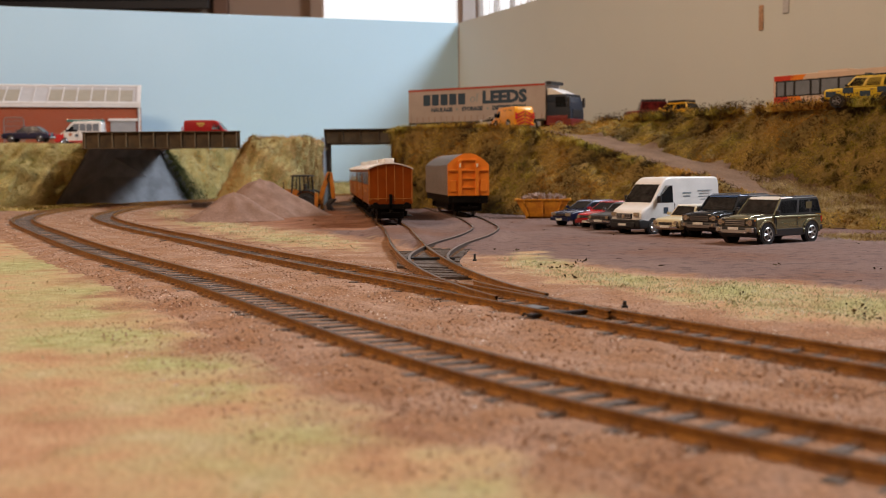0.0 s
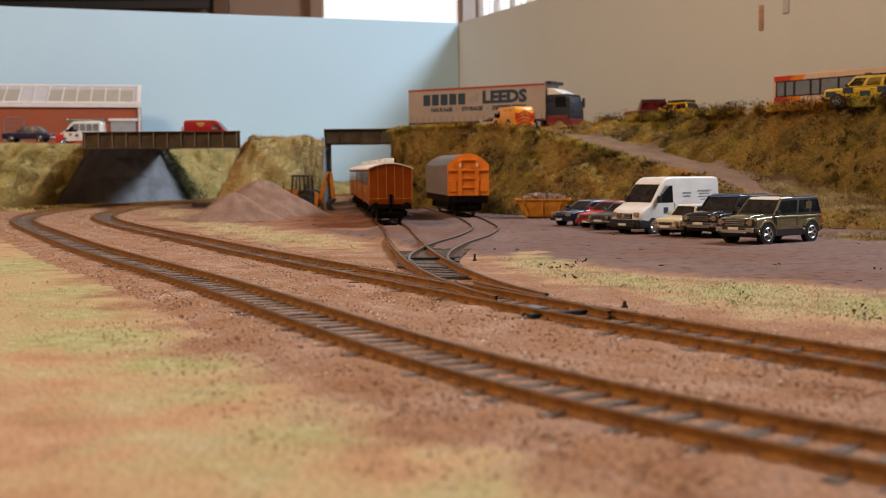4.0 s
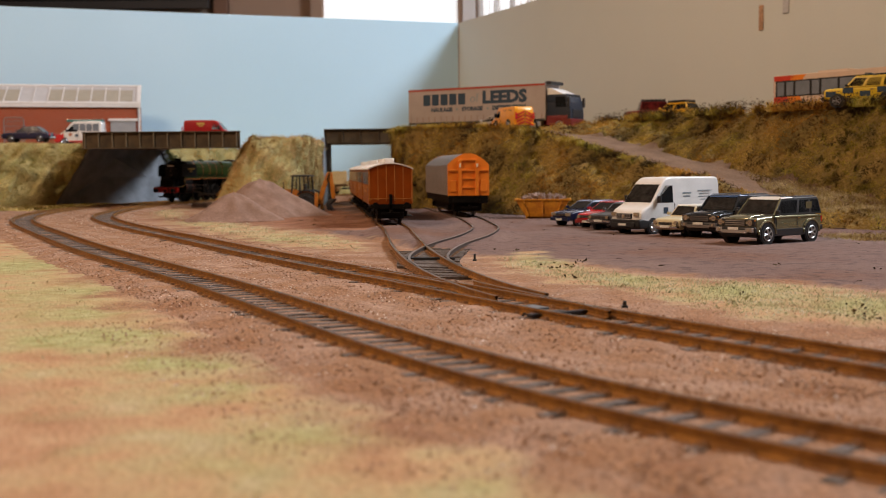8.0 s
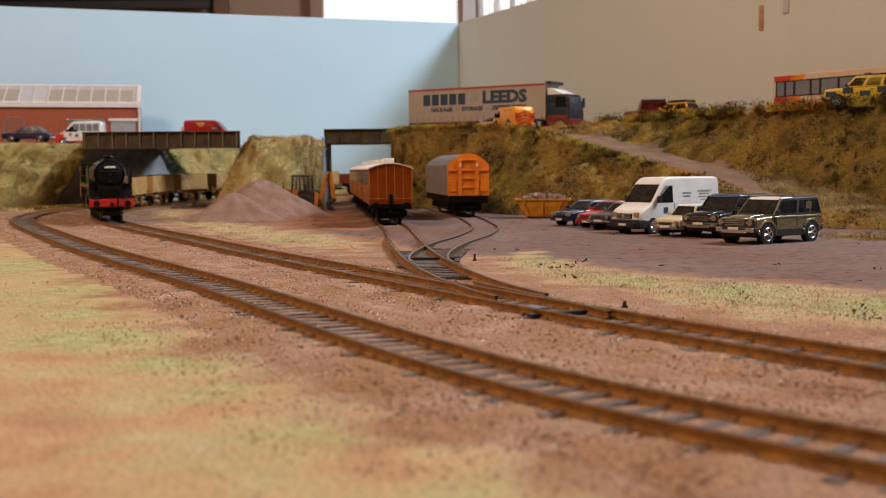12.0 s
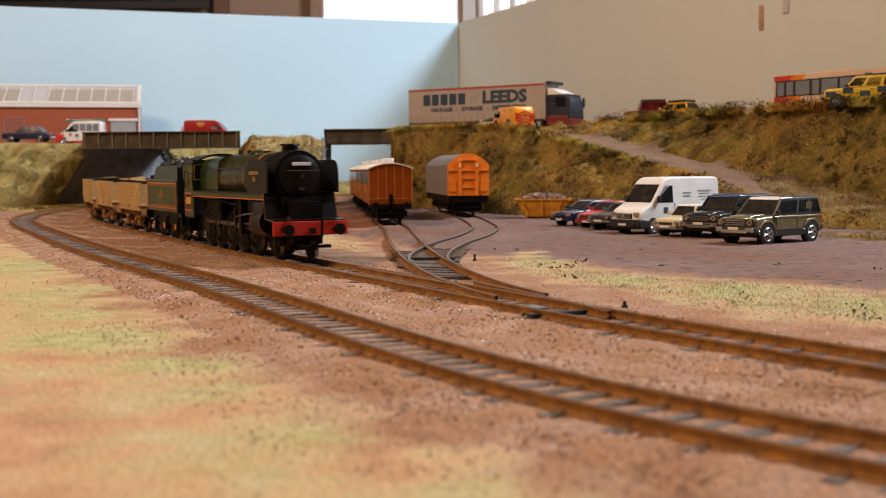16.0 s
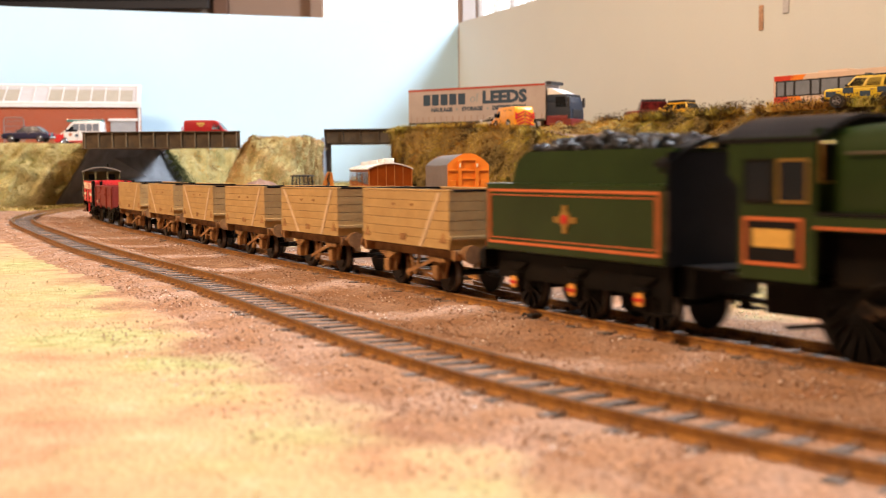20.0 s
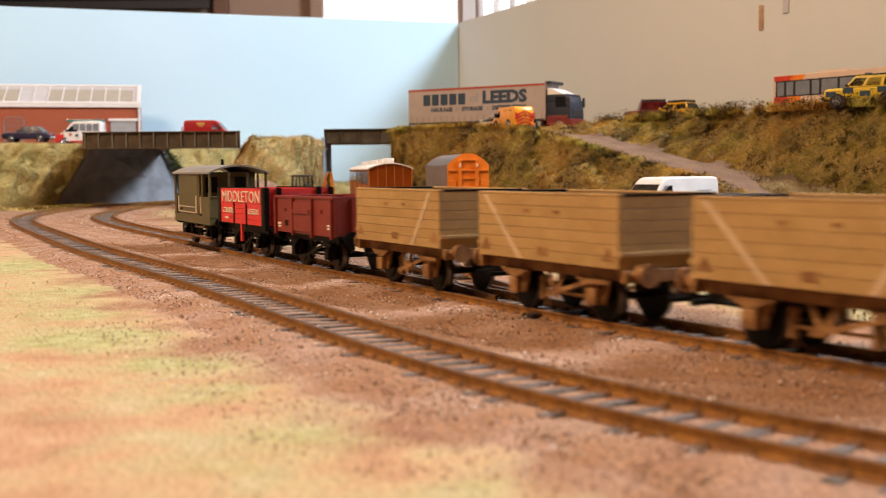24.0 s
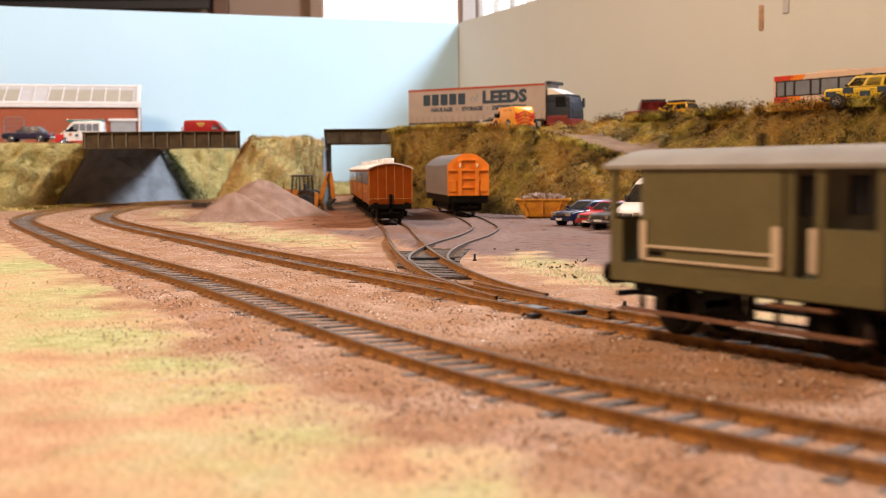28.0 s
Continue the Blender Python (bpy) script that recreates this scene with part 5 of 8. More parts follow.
# ---- bridges and abutment ----
def road_bridge():
    br = thing("road_bridge", "brown plate-girder road bridge over the running lines", "bridge")
    box("girder", -0.405, -0.228, 1.300, 1.304, 0.0662, 0.0838, M_GIRDER, br, .0003)
    box("top_flange", -0.4055, -0.2275, 1.297, 1.307, 0.0832, 0.0842, M_GIRDER, br, .0002)
    box("bottom_flange", -0.4055, -0.2275, 1.297, 1.307, 0.0652, 0.0664, M_GIRDER, br, .0002)
    st = mat("pale_stiffener", (0.17, 0.13, 0.07), 0.6, 0, 0.2, 0.006)
    first = None
    for k in range(12):
        x = -0.402 + 0.0155 * k
        if first is None:
            first = box("stiffener", -.0005, .0005, -.0028, 0, 0.0666, 0.0830, st, br)
            ob = first
        else:
            ob = new("stiffener", first.data)
            ob.parent = br
        ob.matrix_basis = pose(x, 1.300, 0)
    vs = [(-0.405, 1.304), (-0.232, 1.304), (-0.385, 1.600), (-0.500, 1.600)]
    raw("deck", [(x, y, z) for z in (0.069, 0.0752) for x, y in vs], [(3, 2, 1, 0), (4, 5, 6, 7), (0, 1, 5, 4), (1, 2, 6, 5), (2, 3, 7, 6), (3, 0, 4, 7)], M_ROAD, br)
    return br


def abutment():
    ab = thing("abutment", "grey concrete bridge abutment with sloping wing walls", "abutment")
    front = [(-0.4905, 1.465, -.0005), (-0.346, 1.60, -.004), (-0.394, 1.60, .0775), (-0.4435, 1.465, .0742)]
    back = [(x - .010, y + .03, z) for x, y, z in front]
    raw("face_wall", front + back, [(0, 1, 2, 3), (7, 6, 5, 4), (1, 0, 4, 5), (2, 1, 5, 6), (3, 2, 6, 7), (0, 3, 7, 4)], M_CONCRETE, ab)
    box("wall_footing", -.47, -.35, 1.604, 1.63, -.004, .002, M_CONCRETE, ab)
    tube("wing_coping", [(-0.346, 1.599, -.003), (-0.394, 1.599, .077)], .0022, M_CONCRETE, ab)
    tube("wing_coping", [(-0.4905, 1.464, -.0005), (-0.4435, 1.464, .074)], .0020, M_CONCRETE, ab)
    rnd = random.Random(4)
    for k in range(9):
        q = .12 + .095 * k
        st = box("coping_stone", -.0032, .0032, -.002, .002, -.0028, .0028, M_CONCRETE, ab, .0006)
        st.matrix_basis = pose(-0.344 - .048 * q, 1.596, -.003 + .080 * q, rnd.uniform(-12, 12), -59 + rnd.uniform(-8, 8), rnd.uniform(-10, 10))
    return ab


def small_bridge():
    br = thing("small_bridge", "short brown girder bridge over the siding", "bridge")
    box("girder", -0.148, -0.0595, 1.450, 1.456, 0.0725, 0.0902, M_GIRDER, br, .0003)
    box("top_flange", -0.1485, -0.059, 1.447, 1.459, 0.0898, 0.0908, M_GIRDER, br, .0002)
    box("deck", -0.148, -0.0595, 1.456, 1.53, 0.0725, 0.0765, M_ROAD, br)
    dark = mat("dark_pier", (0.06, 0.055, 0.045), 0.8, 0, 0.2, 0.01, 0.1)
    box("pier", -0.0645, -0.0585, 1.451, 1.53, -.003, 0.0724, dark, br, .0004)
    box("side_wall", -0.1495, -0.1470, 1.425, 1.53, -.003, 0.0800, M_CONCRETE, br, .0004)
    for x in (-0.1475, -0.125, -0.1025, -0.080, -0.0605):
        box("stiffener", x - .0005, x + .0005, 1.4475, 1.450, 0.073, 0.0897, M_GIRDER, br)
    return br


road_bridge()
abutment()
small_bridge()
tagged(box("road_plateau", -0.486, -0.402, 1.632, 1.90, 0.060, 0.0790, M_ROAD, None, .001), "grey-brown road behind the bridge abutment", "road", kind="structure")


# ---- works building ----
def brick_material():
    m = bpy.data.materials.new("red_brick")
    m.use_nodes = True
    n, l = m.node_tree.nodes, m.node_tree.links
    tc, bt, sc = n.new("ShaderNodeTexCoord"), n.new("ShaderNodeTexBrick"), n.new("ShaderNodeMapping")
    sc.inputs["Rotation"].default_value = (radians(90), 0, 0)
    l.new(tc.outputs["Object"], sc.inputs[0])
    l.new(sc.outputs[0], bt.inputs["Vector"])
    bt.inputs["Color1"].default_value, bt.inputs["Color2"].default_value = (0.33, 0.062, 0.016, 1), (0.27, 0.048, 0.014, 1)
    bt.inputs["Mortar"].default_value = (0.30, 0.12, 0.07, 1)
    bt.inputs["Scale"].default_value, bt.inputs["Mortar Size"].default_value = 1.0, 0.00012
    bt.inputs["Brick Width"].default_value, bt.inputs["Row Height"].default_value = 0.003, 0.001
    b = n["Principled BSDF"]
    b.inputs["Roughness"].default_value = 0.75
    l.new(bt.outputs["Color"], b.inputs["Base Color"])
    return m


def works_building():
    wb = thing("works_building", "red brick works building with white-framed sloping roof glazing", "building", Matrix.Translation((-0.455, 1.74, 0)) @ pose(0, 0, 0, 0, 0, 13) @ Matrix.Translation((0.455, -1.74, 0)))
    brick = brick_material()
    white = mat("white_frame", (0.72, 0.70, 0.68), 0.6, 0, 0.05, 0.01)
    pane_a = mat("cream_blind_pane", (0.40, 0.34, 0.25), 0.35, 0, 0.08, 0.01)
    pane_b = mat("grey_roof_sheet", (0.52, 0.50, 0.50), 0.5, 0, 0.06, 0.01)
    x0, x1, y0, y1, z0, ze, zr = -0.92, -0.455, 1.74, 1.82, 0.077, 0.1390, 0.1700
    prof = [(y0, z0), (y0, ze), (1.805, zr), (y1, zr), (y1, z0)]
    vs = [(x, y, z) for x in (x0, x1) for y, z in prof]
    raw("brick_shell", vs, [(4, 3, 2, 1, 0), (5, 6, 7, 8, 9)] + [(k, (k + 1) % 5, 5 + (k + 1) % 5, 5 + k) for k in (0, 1, 2, 3, 4)], brick, wb)
    ang = math.degrees(math.atan2(zr - ze, 0.065))
    ln = math.hypot(zr - ze, 0.065)
    rl = pose(0, y0 - .0005, ze + .0006, ang, 0, 0)

    def on_roof(name, xa, xb, a, b, h0, h1, mt):
        ob = box(name, xa, xb, a, b, h0, h1, mt, wb)
        ob.matrix_basis = rl
        return ob
    on_roof("roof_sheet", x0, x1, 0, ln, 0, .0006, pane_b)
    on_roof("eaves_board", x0, x1 + .002, -.001, .005, .0006, .0030, white)
    on_roof("ridge_board", x0, x1 + .002, ln - .004, ln + .001, .0006, .0030, white)
    on_roof("barge_board", x1 - .004, x1 + .002, .005, ln - .004, .0006, .0030, white)
    x = x1 - .010
    k = 0
    while x > x0 + .03:
        w = .0205
        if k in (6, 7, 14, 15):
            x -= w
            k += 1
            on_roof("roof_bar", x, x + .0012, .008, ln - .006, .0006, .0022, white)
            continue
        on_roof("roof_pane", x - w + .0016, x, .012, ln - .016, .0006, .0012, pane_a)
        on_roof("glazing_bar", x - w, x - w + .0016, .007, ln - .006, .0006, .0022, white)
        x -= w
        k += 1
    box("fascia", x0, x1 + .002, y0 - .0030, y0, ze - .0035, ze + .0015, white, wb, .0003)
    box("corner_post", x1 - .0015, x1 + .0012, y0 - .0012, y0 + .0005, z0, ze - .0036, white, wb)
    xd0, xd1 = -0.4975, -0.4610
    grey = mat("grey_roller_door", (0.36, 0.38, 0.40), 0.5, 0, 0.06, 0.01)
    dr = box("roller_door", xd0, xd1, y0 - .0012, y0 - .0002, z0, .1150, grey, wb)
    for q in range(9):
        box("door_slat", xd0 + .0008, xd1 - .0008, y0 - .0017, y0 - .0012, z0 + .002 + q * .0041, z0 + .0054 + q * .0041, grey, dr)
    box("door_lintel", xd0 - .003, xd1 + .003, y0 - .0030, y0, .1152, .1190, white, wb, .0003)
    box("drainpipe", -0.4578, -0.4565, y0 - .0022, y0 - .0008, z0, ze - .004, grey, wb)
    return wb


works_building()


# ---- road vehicles, drawn in real metres and brought to 1:76 ----
K = 1 / 76.2


def shrink(ob):
    ob.data.transform(Matrix.Scale(K, 4))
    return ob


def kbox(name, x0, x1, y0, y1, z0, z1, mt, parent, bevel=0.0, taper=None, label=""):
    return shrink(box(name, x0, x1, y0, y1, z0, z1, mt, parent, bevel, taper, label))


def kprism(name, prof, y0, y1, mt, parent, inset=None, bevel=0.0, label=""):
    ob = shrink(prism(name, prof, y0, y1, mt, parent, inset, bevel, label))
    return smooth(ob, 28)


def slab(name, quad, t, mt, parent, label=""):
    """A thin plate on four points, drawn out along their normal."""
    q = [Vector(p) for p in quad]
    nr = (q[1] - q[0]).cross(q[3] - q[0]).normalized() * t
    vs = [tuple(p * K) for p in q] + [tuple((p + nr) * K) for p in q]
    return raw(name, vs, [(3, 2, 1, 0), (4, 5, 6, 7), (0, 1, 5, 4), (1, 2, 6, 5), (2, 3, 7, 6), (3, 0, 4, 7)], mt, parent, label)


def road_wheel(parent, x, y, r, rim=None, spokes=5, w=0.24):
    s = 1 if y > 0 else -1
    bm = bmesh.new()
    add_cyl(bm, (0, 0, 0), r, w, "y", 24)
    ty = shrink(part("wheel", bm, M_TYRE, parent))
    smooth(ty)
    ty.matrix_basis = pose(x * K, y * K, r * K)
    bm = bmesh.new()
    add_cyl(bm, (0, s * w * .48, 0), r * .66, w * .12, "y", 20)
    rm = shrink(part("rim_well", bm, M_BLACK, ty))
    bm = bmesh.new()
    for k in range(spokes):
        a = 2 * math.pi * k / spokes
        for da in (-.13, .13):
            add_tube(bm, [(0, s * w * .58, 0), (math.cos(a + da) * r * .62, s * w * .56, math.sin(a + da) * r * .62)], r * .06, 5)
    n = 20
    for k in range(n):
        a, b = 2 * math.pi * k / n, 2 * math.pi * (k + 1) / n
        add_tube(bm, [(math.cos(a) * r * .64, s * w * .55, math.sin(a) * r * .64), (math.cos(b) * r * .64, s * w * .55, math.sin(b) * r * .64)], r * .05, 4)
    add_cyl(bm, (0, s * w * .58, 0), r * .14, w * .1, "y", 10)
    shrink(part("rim", bm, rim or M_RIM, ty))


def lerp2(A, B, C, D, u, v):
    """A front-foot, B front-top, C rear-top, D rear-foot of the cabin's side; u back, v up."""
    x = (A[0] * (1 - u) + D[0] * u) * (1 - v) + (B[0] * (1 - u) + C[0] * u) * v
    z = (A[1] * (1 - u) + D[1] * u) * (1 - v) + (B[1] * (1 - u) + C[1] * u) * v
    return x, z


def car(name, label, category, m, body, cabin, W, paint_mat, wheels, r, splits=(0.06, 0.45, 0.52, 0.94), tumble=0.16, roof=None, clad=None, grille=None,
        lamps=None, bumper=None, rim=None, spokes=5, rack=False, plate=True, sill=None, screen=True, roundlamps=False, bevel=0.05, vtop=0.86, pillar=None):
    """body: side outline; cabin: four points A, B, C, D; wheels: the axles' places; lamps: (x, y, z, half width, half height)."""
    c = thing(name, label, category, m)
    h = W / 2
    nose_x, tail_x = max(p[0] for p in body), min(p[0] for p in body)
    shrink(pillow("body", round_off(body, .15), W, .11, paint_mat, c, lambda z: .05 * max(0, (z - .75)) + .06 * max(0, .6 - z), .10))
    A, B, C, D = cabin
    g = lambda z: tumble * (z - A[1]) / max(.01, B[1] - A[1])
    shrink(pillow("cabin", [A, B, C, D], W - .06, .05, pillar or paint_mat, c, g, .06))
    shrink(pillow("roof", [(B[0] + .05, B[1] - .03), (B[0] - .10, B[1] + .045), (C[0] + .12, C[1] + .045), (C[0] - .03, C[1] - .03)], W - .06 - 2 * tumble + .03, .05, roof or paint_mat, c, None, .05))
    for s in (-1, 1):
        for u0, u1 in zip(splits[::2], splits[1::2]):
            q = []
            for u, v in ((u0, .12), (u1, .12), (u1, vtop), (u0, vtop)):
                x, z = lerp2(A, B, C, D, u, v)
                q.append((x, s * (h - .03 - g(z)), z))
            slab("side_window", q if s > 0 else q[::-1], -.012 if s > 0 else -.012, M_GLASS, c)
        for x in wheels:
            bm = bmesh.new()
            add_cyl(bm, (x, s * (h - .10), r * 1.02), r * 1.17, .212, "y", 22)
            ar = shrink(part("wheel_arch", bm, clad or M_BLACK, c))
            road_wheel(c, x, s * (h - .09), r, rim, spokes)
        mx = A[0] - .12
        kbox("door_mirror", mx - .10, mx + .06, min(s * h, s * (h + .16)), max(s * h, s * (h + .16)), A[1] + .05, A[1] + .20, clad or paint_mat, c, .03)
        kbox("door_handle", (A[0] + D[0]) / 2 - .05, (A[0] + D[0]) / 2 + .13, min(s * h, s * (h + .02)), max(s * h, s * (h + .02)), A[1] - .16, A[1] - .11, M_CHROME, c)
        if sill:
            kbox("sill", tail_x * .62, nose_x * .60, min(s * (h - .02), s * (h + .015)), max(s * (h - .02), s * (h + .015)), sill[0], sill[1], clad or M_BLACK, c, .02)
        if lamps:
            lx, ly, lz, lw, lh = lamps
            if roundlamps:
                bm = bmesh.new()
                add_cyl(bm, (lx, s * ly, lz), lh, .08, "x", 18)
                shrink(part("headlight", bm, M_LAMP, c))
            else:
                kbox("headlight", lx - .10, lx + .02, s * ly - lw, s * ly + lw, lz - lh, lz + lh, M_LAMP, c, .02)
        kbox("tail_light", tail_x - .02, tail_x + .06, s * (h - .16) - .09, s * (h - .16) + .09, A[1] - .35, A[1] - .10, M_REDLAMP, c, .01)
    if screen:
        dz, dx = B[1] - A[1], B[0] - A[0]
        for nm, P, Q, d in (("windscreen", A, B, 1), ("rear_window", D, C, -1)):
            q = []
            for v, e in ((.10, .10), (.90, .10)):
                x, z = P[0] + (Q[0] - P[0]) * v, P[1] + (Q[1] - P[1]) * v
                yy = h - .03 - g(z) - e
                q.append((x, yy, z))
            quad = [(q[0][0], -q[0][1], q[0][2]), (q[0][0], q[0][1], q[0][2]), (q[1][0], q[1][1], q[1][2]), (q[1][0], -q[1][1], q[1][2])]
            slab(nm, quad if d > 0 else quad[::-1], .014, M_SHIELD, c)
        for e in (-.28, .25):
            x, z = A[0] + dx * .18, A[1] + dz * .18
            ob = tube("wiper", [((x + .02) * K, e * K, (z + .02) * K), ((x + dx * .10 + .02) * K, (e + .42) * K, (z + dz * .10 + .02) * K)], .0001, M_BLACK, c, 4)
    if grille:
        gx, gw, z0, z1, gm = grille
        gr = kbox("grille", gx - .06, gx + .02, -gw, gw, z0, z1, gm, c, .015)
        for k in range(3):
            zz = z0 + (z1 - z0) * (k + .5) / 3
            kbox("grille_bar", gx + .018, gx + .035, -gw * .92, gw * .92, zz - .015, zz + .015, M_DULL if gm is M_BLACK else M_BLACK, gr)
    if bumper:
        z0, z1, bmx = bumper
        kbox("front_bumper", nose_x - .12, nose_x + .06, -h + .04, h - .04, z0, z1, bmx, c, .03)
        kbox("rear_bumper", tail_x - .06, tail_x + .12, -h + .04, h - .04, z0, z1, bmx, c, .03)
        if plate:
            kbox("number_plate", nose_x + .06, nose_x + .075, -.26, .26, z0 + .03, z0 + .14, M_PLATE, c)
            kbox("number_plate", tail_x - .075, tail_x - .06, -.26, .26, z0 + .03, z0 + .14, M_PLATE, c)
    if rack:
        rk = kbox("roof_rack", C[0] + .1, B[0] - .1, -h + .22, h - .22, B[1] + .10, B[1] + .17, M_BLACK, c, .01)
        for k in range(6):
            x = C[0] + .15 + (B[0] - C[0] - .3) * k / 5
            kbox("rack_bar", x - .03, x + .03, -h + .16, h - .16, B[1] + .05, B[1] + .24, M_BLACK, rk)
    return c


def yaw_of(dx, dy):
    return math.degrees(math.atan2(dy, dx))


M_DULL = paint(.16, .15, .14, .3, .8)
ROADER = [(-2.26, .50), (-2.33, .75), (-2.32, 1.20), (1.02, 1.20), (1.15, 1.17), (2.12, 1.12), (2.28, 1.05), (2.34, .85), (2.34, .62), (2.20, .46), (-2.1, .46)]
ROADCAB = [(1.02, 1.19), (.42, 1.86), (-2.22, 1.88), (-2.34, 1.19)]


def off_roader(m, label, body, roof, rim, pale):
    """A boxy off-road car; pale: its bumper and grille frame are silver."""
    c = car("off_road_car", label, "car", m, ROADER, ROADCAB, 1.96, body, (1.50, -1.50), .42, (.04, .44, .49, .72, .77, .96), .14, M_BLACK, M_BLACK,
            None, None, None, rim, 5, sill=(.32, .62), pillar=body if rim is M_BLACK else M_BLACK, vtop=.90, plate=False)
    silver = paint(.55, .52, .48, .25, .7) if pale else paint(.30, .28, .26, .25, .7)
    kbox("underbody", -2.15, 2.2, -.88, .88, .30, .56, M_BLACK, c, .04)
    shrink(pillow("front_roof", [(.50, 1.83), (.36, 1.92), (-.42, 1.935), (-.42, 1.86)], 1.66, .05, roof, c, None, .04))
    # bonnet: a raised centre between two shoulders, falling to the nose
    shrink(pillow("bonnet", round_off([(1.02, 1.17), (1.06, 1.245), (1.70, 1.225), (2.12, 1.165), (2.27, 1.09), (2.24, 1.02)], .2, 2), 1.10, .06, body, c, None, .10))
    gr = kbox("grille", 2.30, 2.375, -.52, .52, .78, 1.03, M_BLACK, c, .015)
    for z in (.82, .905, .99):
        kbox("grille_bar", 2.37, 2.395, -.50, .50, z - .018, z + .018, silver, gr, .006)
    kbox("nose_panel", 2.28, 2.36, -.56, .56, 1.03, 1.08, body, c, .015)
    shrink(pillow("front_bumper", round_off([(2.18, .44), (2.18, .74), (2.40, .75), (2.47, .68), (2.46, .52), (2.38, .44)], .15), 1.94, .07, M_BLACK, c, None, .14))
    kbox("skid_plate", 2.34, 2.49, -.62, .62, .47, .62, silver, c, .03)
    kbox("number_plate", 2.49, 2.505, -.27, .27, .62, .73, M_PLATE, c)
    for s in (-1, 1):
        kbox("bumper_insert", 2.30, 2.475, s * .76 - .17, s * .76 + .17, .52, .72, silver, c, .03)
        bm = bmesh.new()
        add_cyl(bm, (2.48, s * .76, .62), .06, .03, "x", 12)
        shrink(part("fog_light", bm, M_LAMP, c))
        x0, x1 = ROADCAB[0][0], ROADCAB[1][0]
        tube("windscreen_pillar", [((x0 + .01) * K, s * .945 * K, 1.19 * K), ((x1 + .02) * K, s * .81 * K, 1.87 * K)], .045 * K, body, c, 6)
        for wx in (1.50, -1.50):
            arc = [((wx + math.cos(a) * .56) * K, s * .975 * K, (.42 + math.sin(a) * .55) * K) for a in [math.pi * k / 12 for k in range(13)]]
            tube("arch_flare", arc, .055 * K, body, c, 8)
        lamp = kbox("lamp_surround", 2.24, 2.365, s * .75 - .21, s * .75 + .21, .77, 1.06, M_BLACK, c, .04)
        for dy, r in ((.0, .125), (-.16 * s, .05)):
            bm = bmesh.new()
            add_cyl(bm, (2.37, s * .76 + dy, .92), r, .03, "x", 18)
            smooth(shrink(part("headlight", bm, M_LAMP, lamp)))
            bm = bmesh.new()
            add_cyl(bm, (2.385, s * .76 + dy, .92), r * .55, .02, "x", 14)
            shrink(part("lens", bm, M_CHROME, lamp))
        kbox("side_indicator", 2.27, 2.35, min(s * .96, s * .985), max(s * .96, s * .985), .98, 1.04, paint(.6, .2, .02), c, .01)
        kbox("rear_quarter_panel", -1.62, -1.22, min(s * .875, s * .90), max(s * .875, s * .90), 1.36, 1.72, body, c, .01)
        kbox("side_vent", .95, 1.05, min(s * .98, s * .995), max(s * .98, s * .995), .86, 1.16, M_BLACK, c, .005)
        kbox("door_seam", .88, .90, min(s * .975, s * .985), max(s * .975, s * .985), .62, 1.18, M_BLACK, c)
        kbox("door_seam", -.52, -.50, min(s * .975, s * .985), max(s * .975, s * .985), .62, 1.18, M_BLACK, c)
        kbox("waist_crease", -2.2, 1.0, min(s * .97, s * .99), max(s * .97, s * .99), 1.08, 1.12, body, c, .015)
        kbox("bonnet_tread", 1.35, 1.95, s * .68 - .12, s * .68 + .12, 1.145, 1.165, M_BLACK, c, .01)
        tube("roof_rail", [(-2.0 * K, s * .72 * K, 1.97 * K), (.3 * K, s * .72 * K, 1.96 * K)], .0003, M_BLACK, c)
    bm = bmesh.new()
    add_cyl(bm, (-2.46, -.12, .95), .37, .22, "x", 24)
    smooth(shrink(part("spare_wheel", bm, M_TYRE, c)))
    kbox("rear_bumper", -2.40, -2.20, -.92, .92, .48, .70, M_BLACK, c, .03)
    return c


off_roader(pose(.1850, .648, -.0030, 0, 0, yaw_of(-.80, -.60)), "metallic olive-silver off-road car with pale roof, parked in the yard", paint(.30, .29, .18, .24, .65, .06, .5), paint(.72, .68, .62, .3), M_RIM, True)
# the blue front roof stands in for daylight reflected on a dark roof
off_roader(pose(.1765, .708, -.0030, 0, 0, yaw_of(-.74, -.67)), "dark blue-black off-road car with a bluish daylight sheen painted on its roof, parked in the yard", paint(.022, .027, .032, .2, .3), paint(.03, .06, .12, .15), M_BLACK, False)

HATCH = [(-2.0, .35), (-2.06, .60), (-2.02, .93), (.80, .92), (.95, .90), (1.85, .78), (1.98, .66), (2.0, .45), (1.9, .26), (-1.9, .26)]
HATCAB = [(.85, .91), (.15, 1.38), (-1.45, 1.40), (-1.98, .92)]
# roof lighter than the body: a bluish daylight sheen put into its paint
car("hatchback_car", "dark navy blue hatchback parked in the yard", "car", pose(.1080, .858, -.0030, 0, 0, yaw_of(-.84, -.54)), HATCH, HATCAB, 1.68, paint(.012, .018, .05, .2), (1.25, -1.25), .30, roof=paint(.03, .05, .11, .15),
    grille=(1.98, .42, .58, .70, M_BLACK), lamps=(1.96, .62, .66, .18, .09), bumper=(.30, .50, paint(.012, .018, .05, .2)))
car("hatchback_car", "bright red hatchback parked close beside a van", "car", pose(.1210, .828, -.0030, 0, 0, yaw_of(-.74, -.67)), HATCH, HATCAB, 1.66, paint(.42, .02, .025, .25), (1.25, -1.25), .30, roof=paint(.25, .02, .02, .25),
    grille=(1.98, .70, .56, .70, M_BLACK), lamps=(1.98, .58, .63, .09, .09), bumper=(.28, .48, paint(.25, .015, .015)), roundlamps=True)
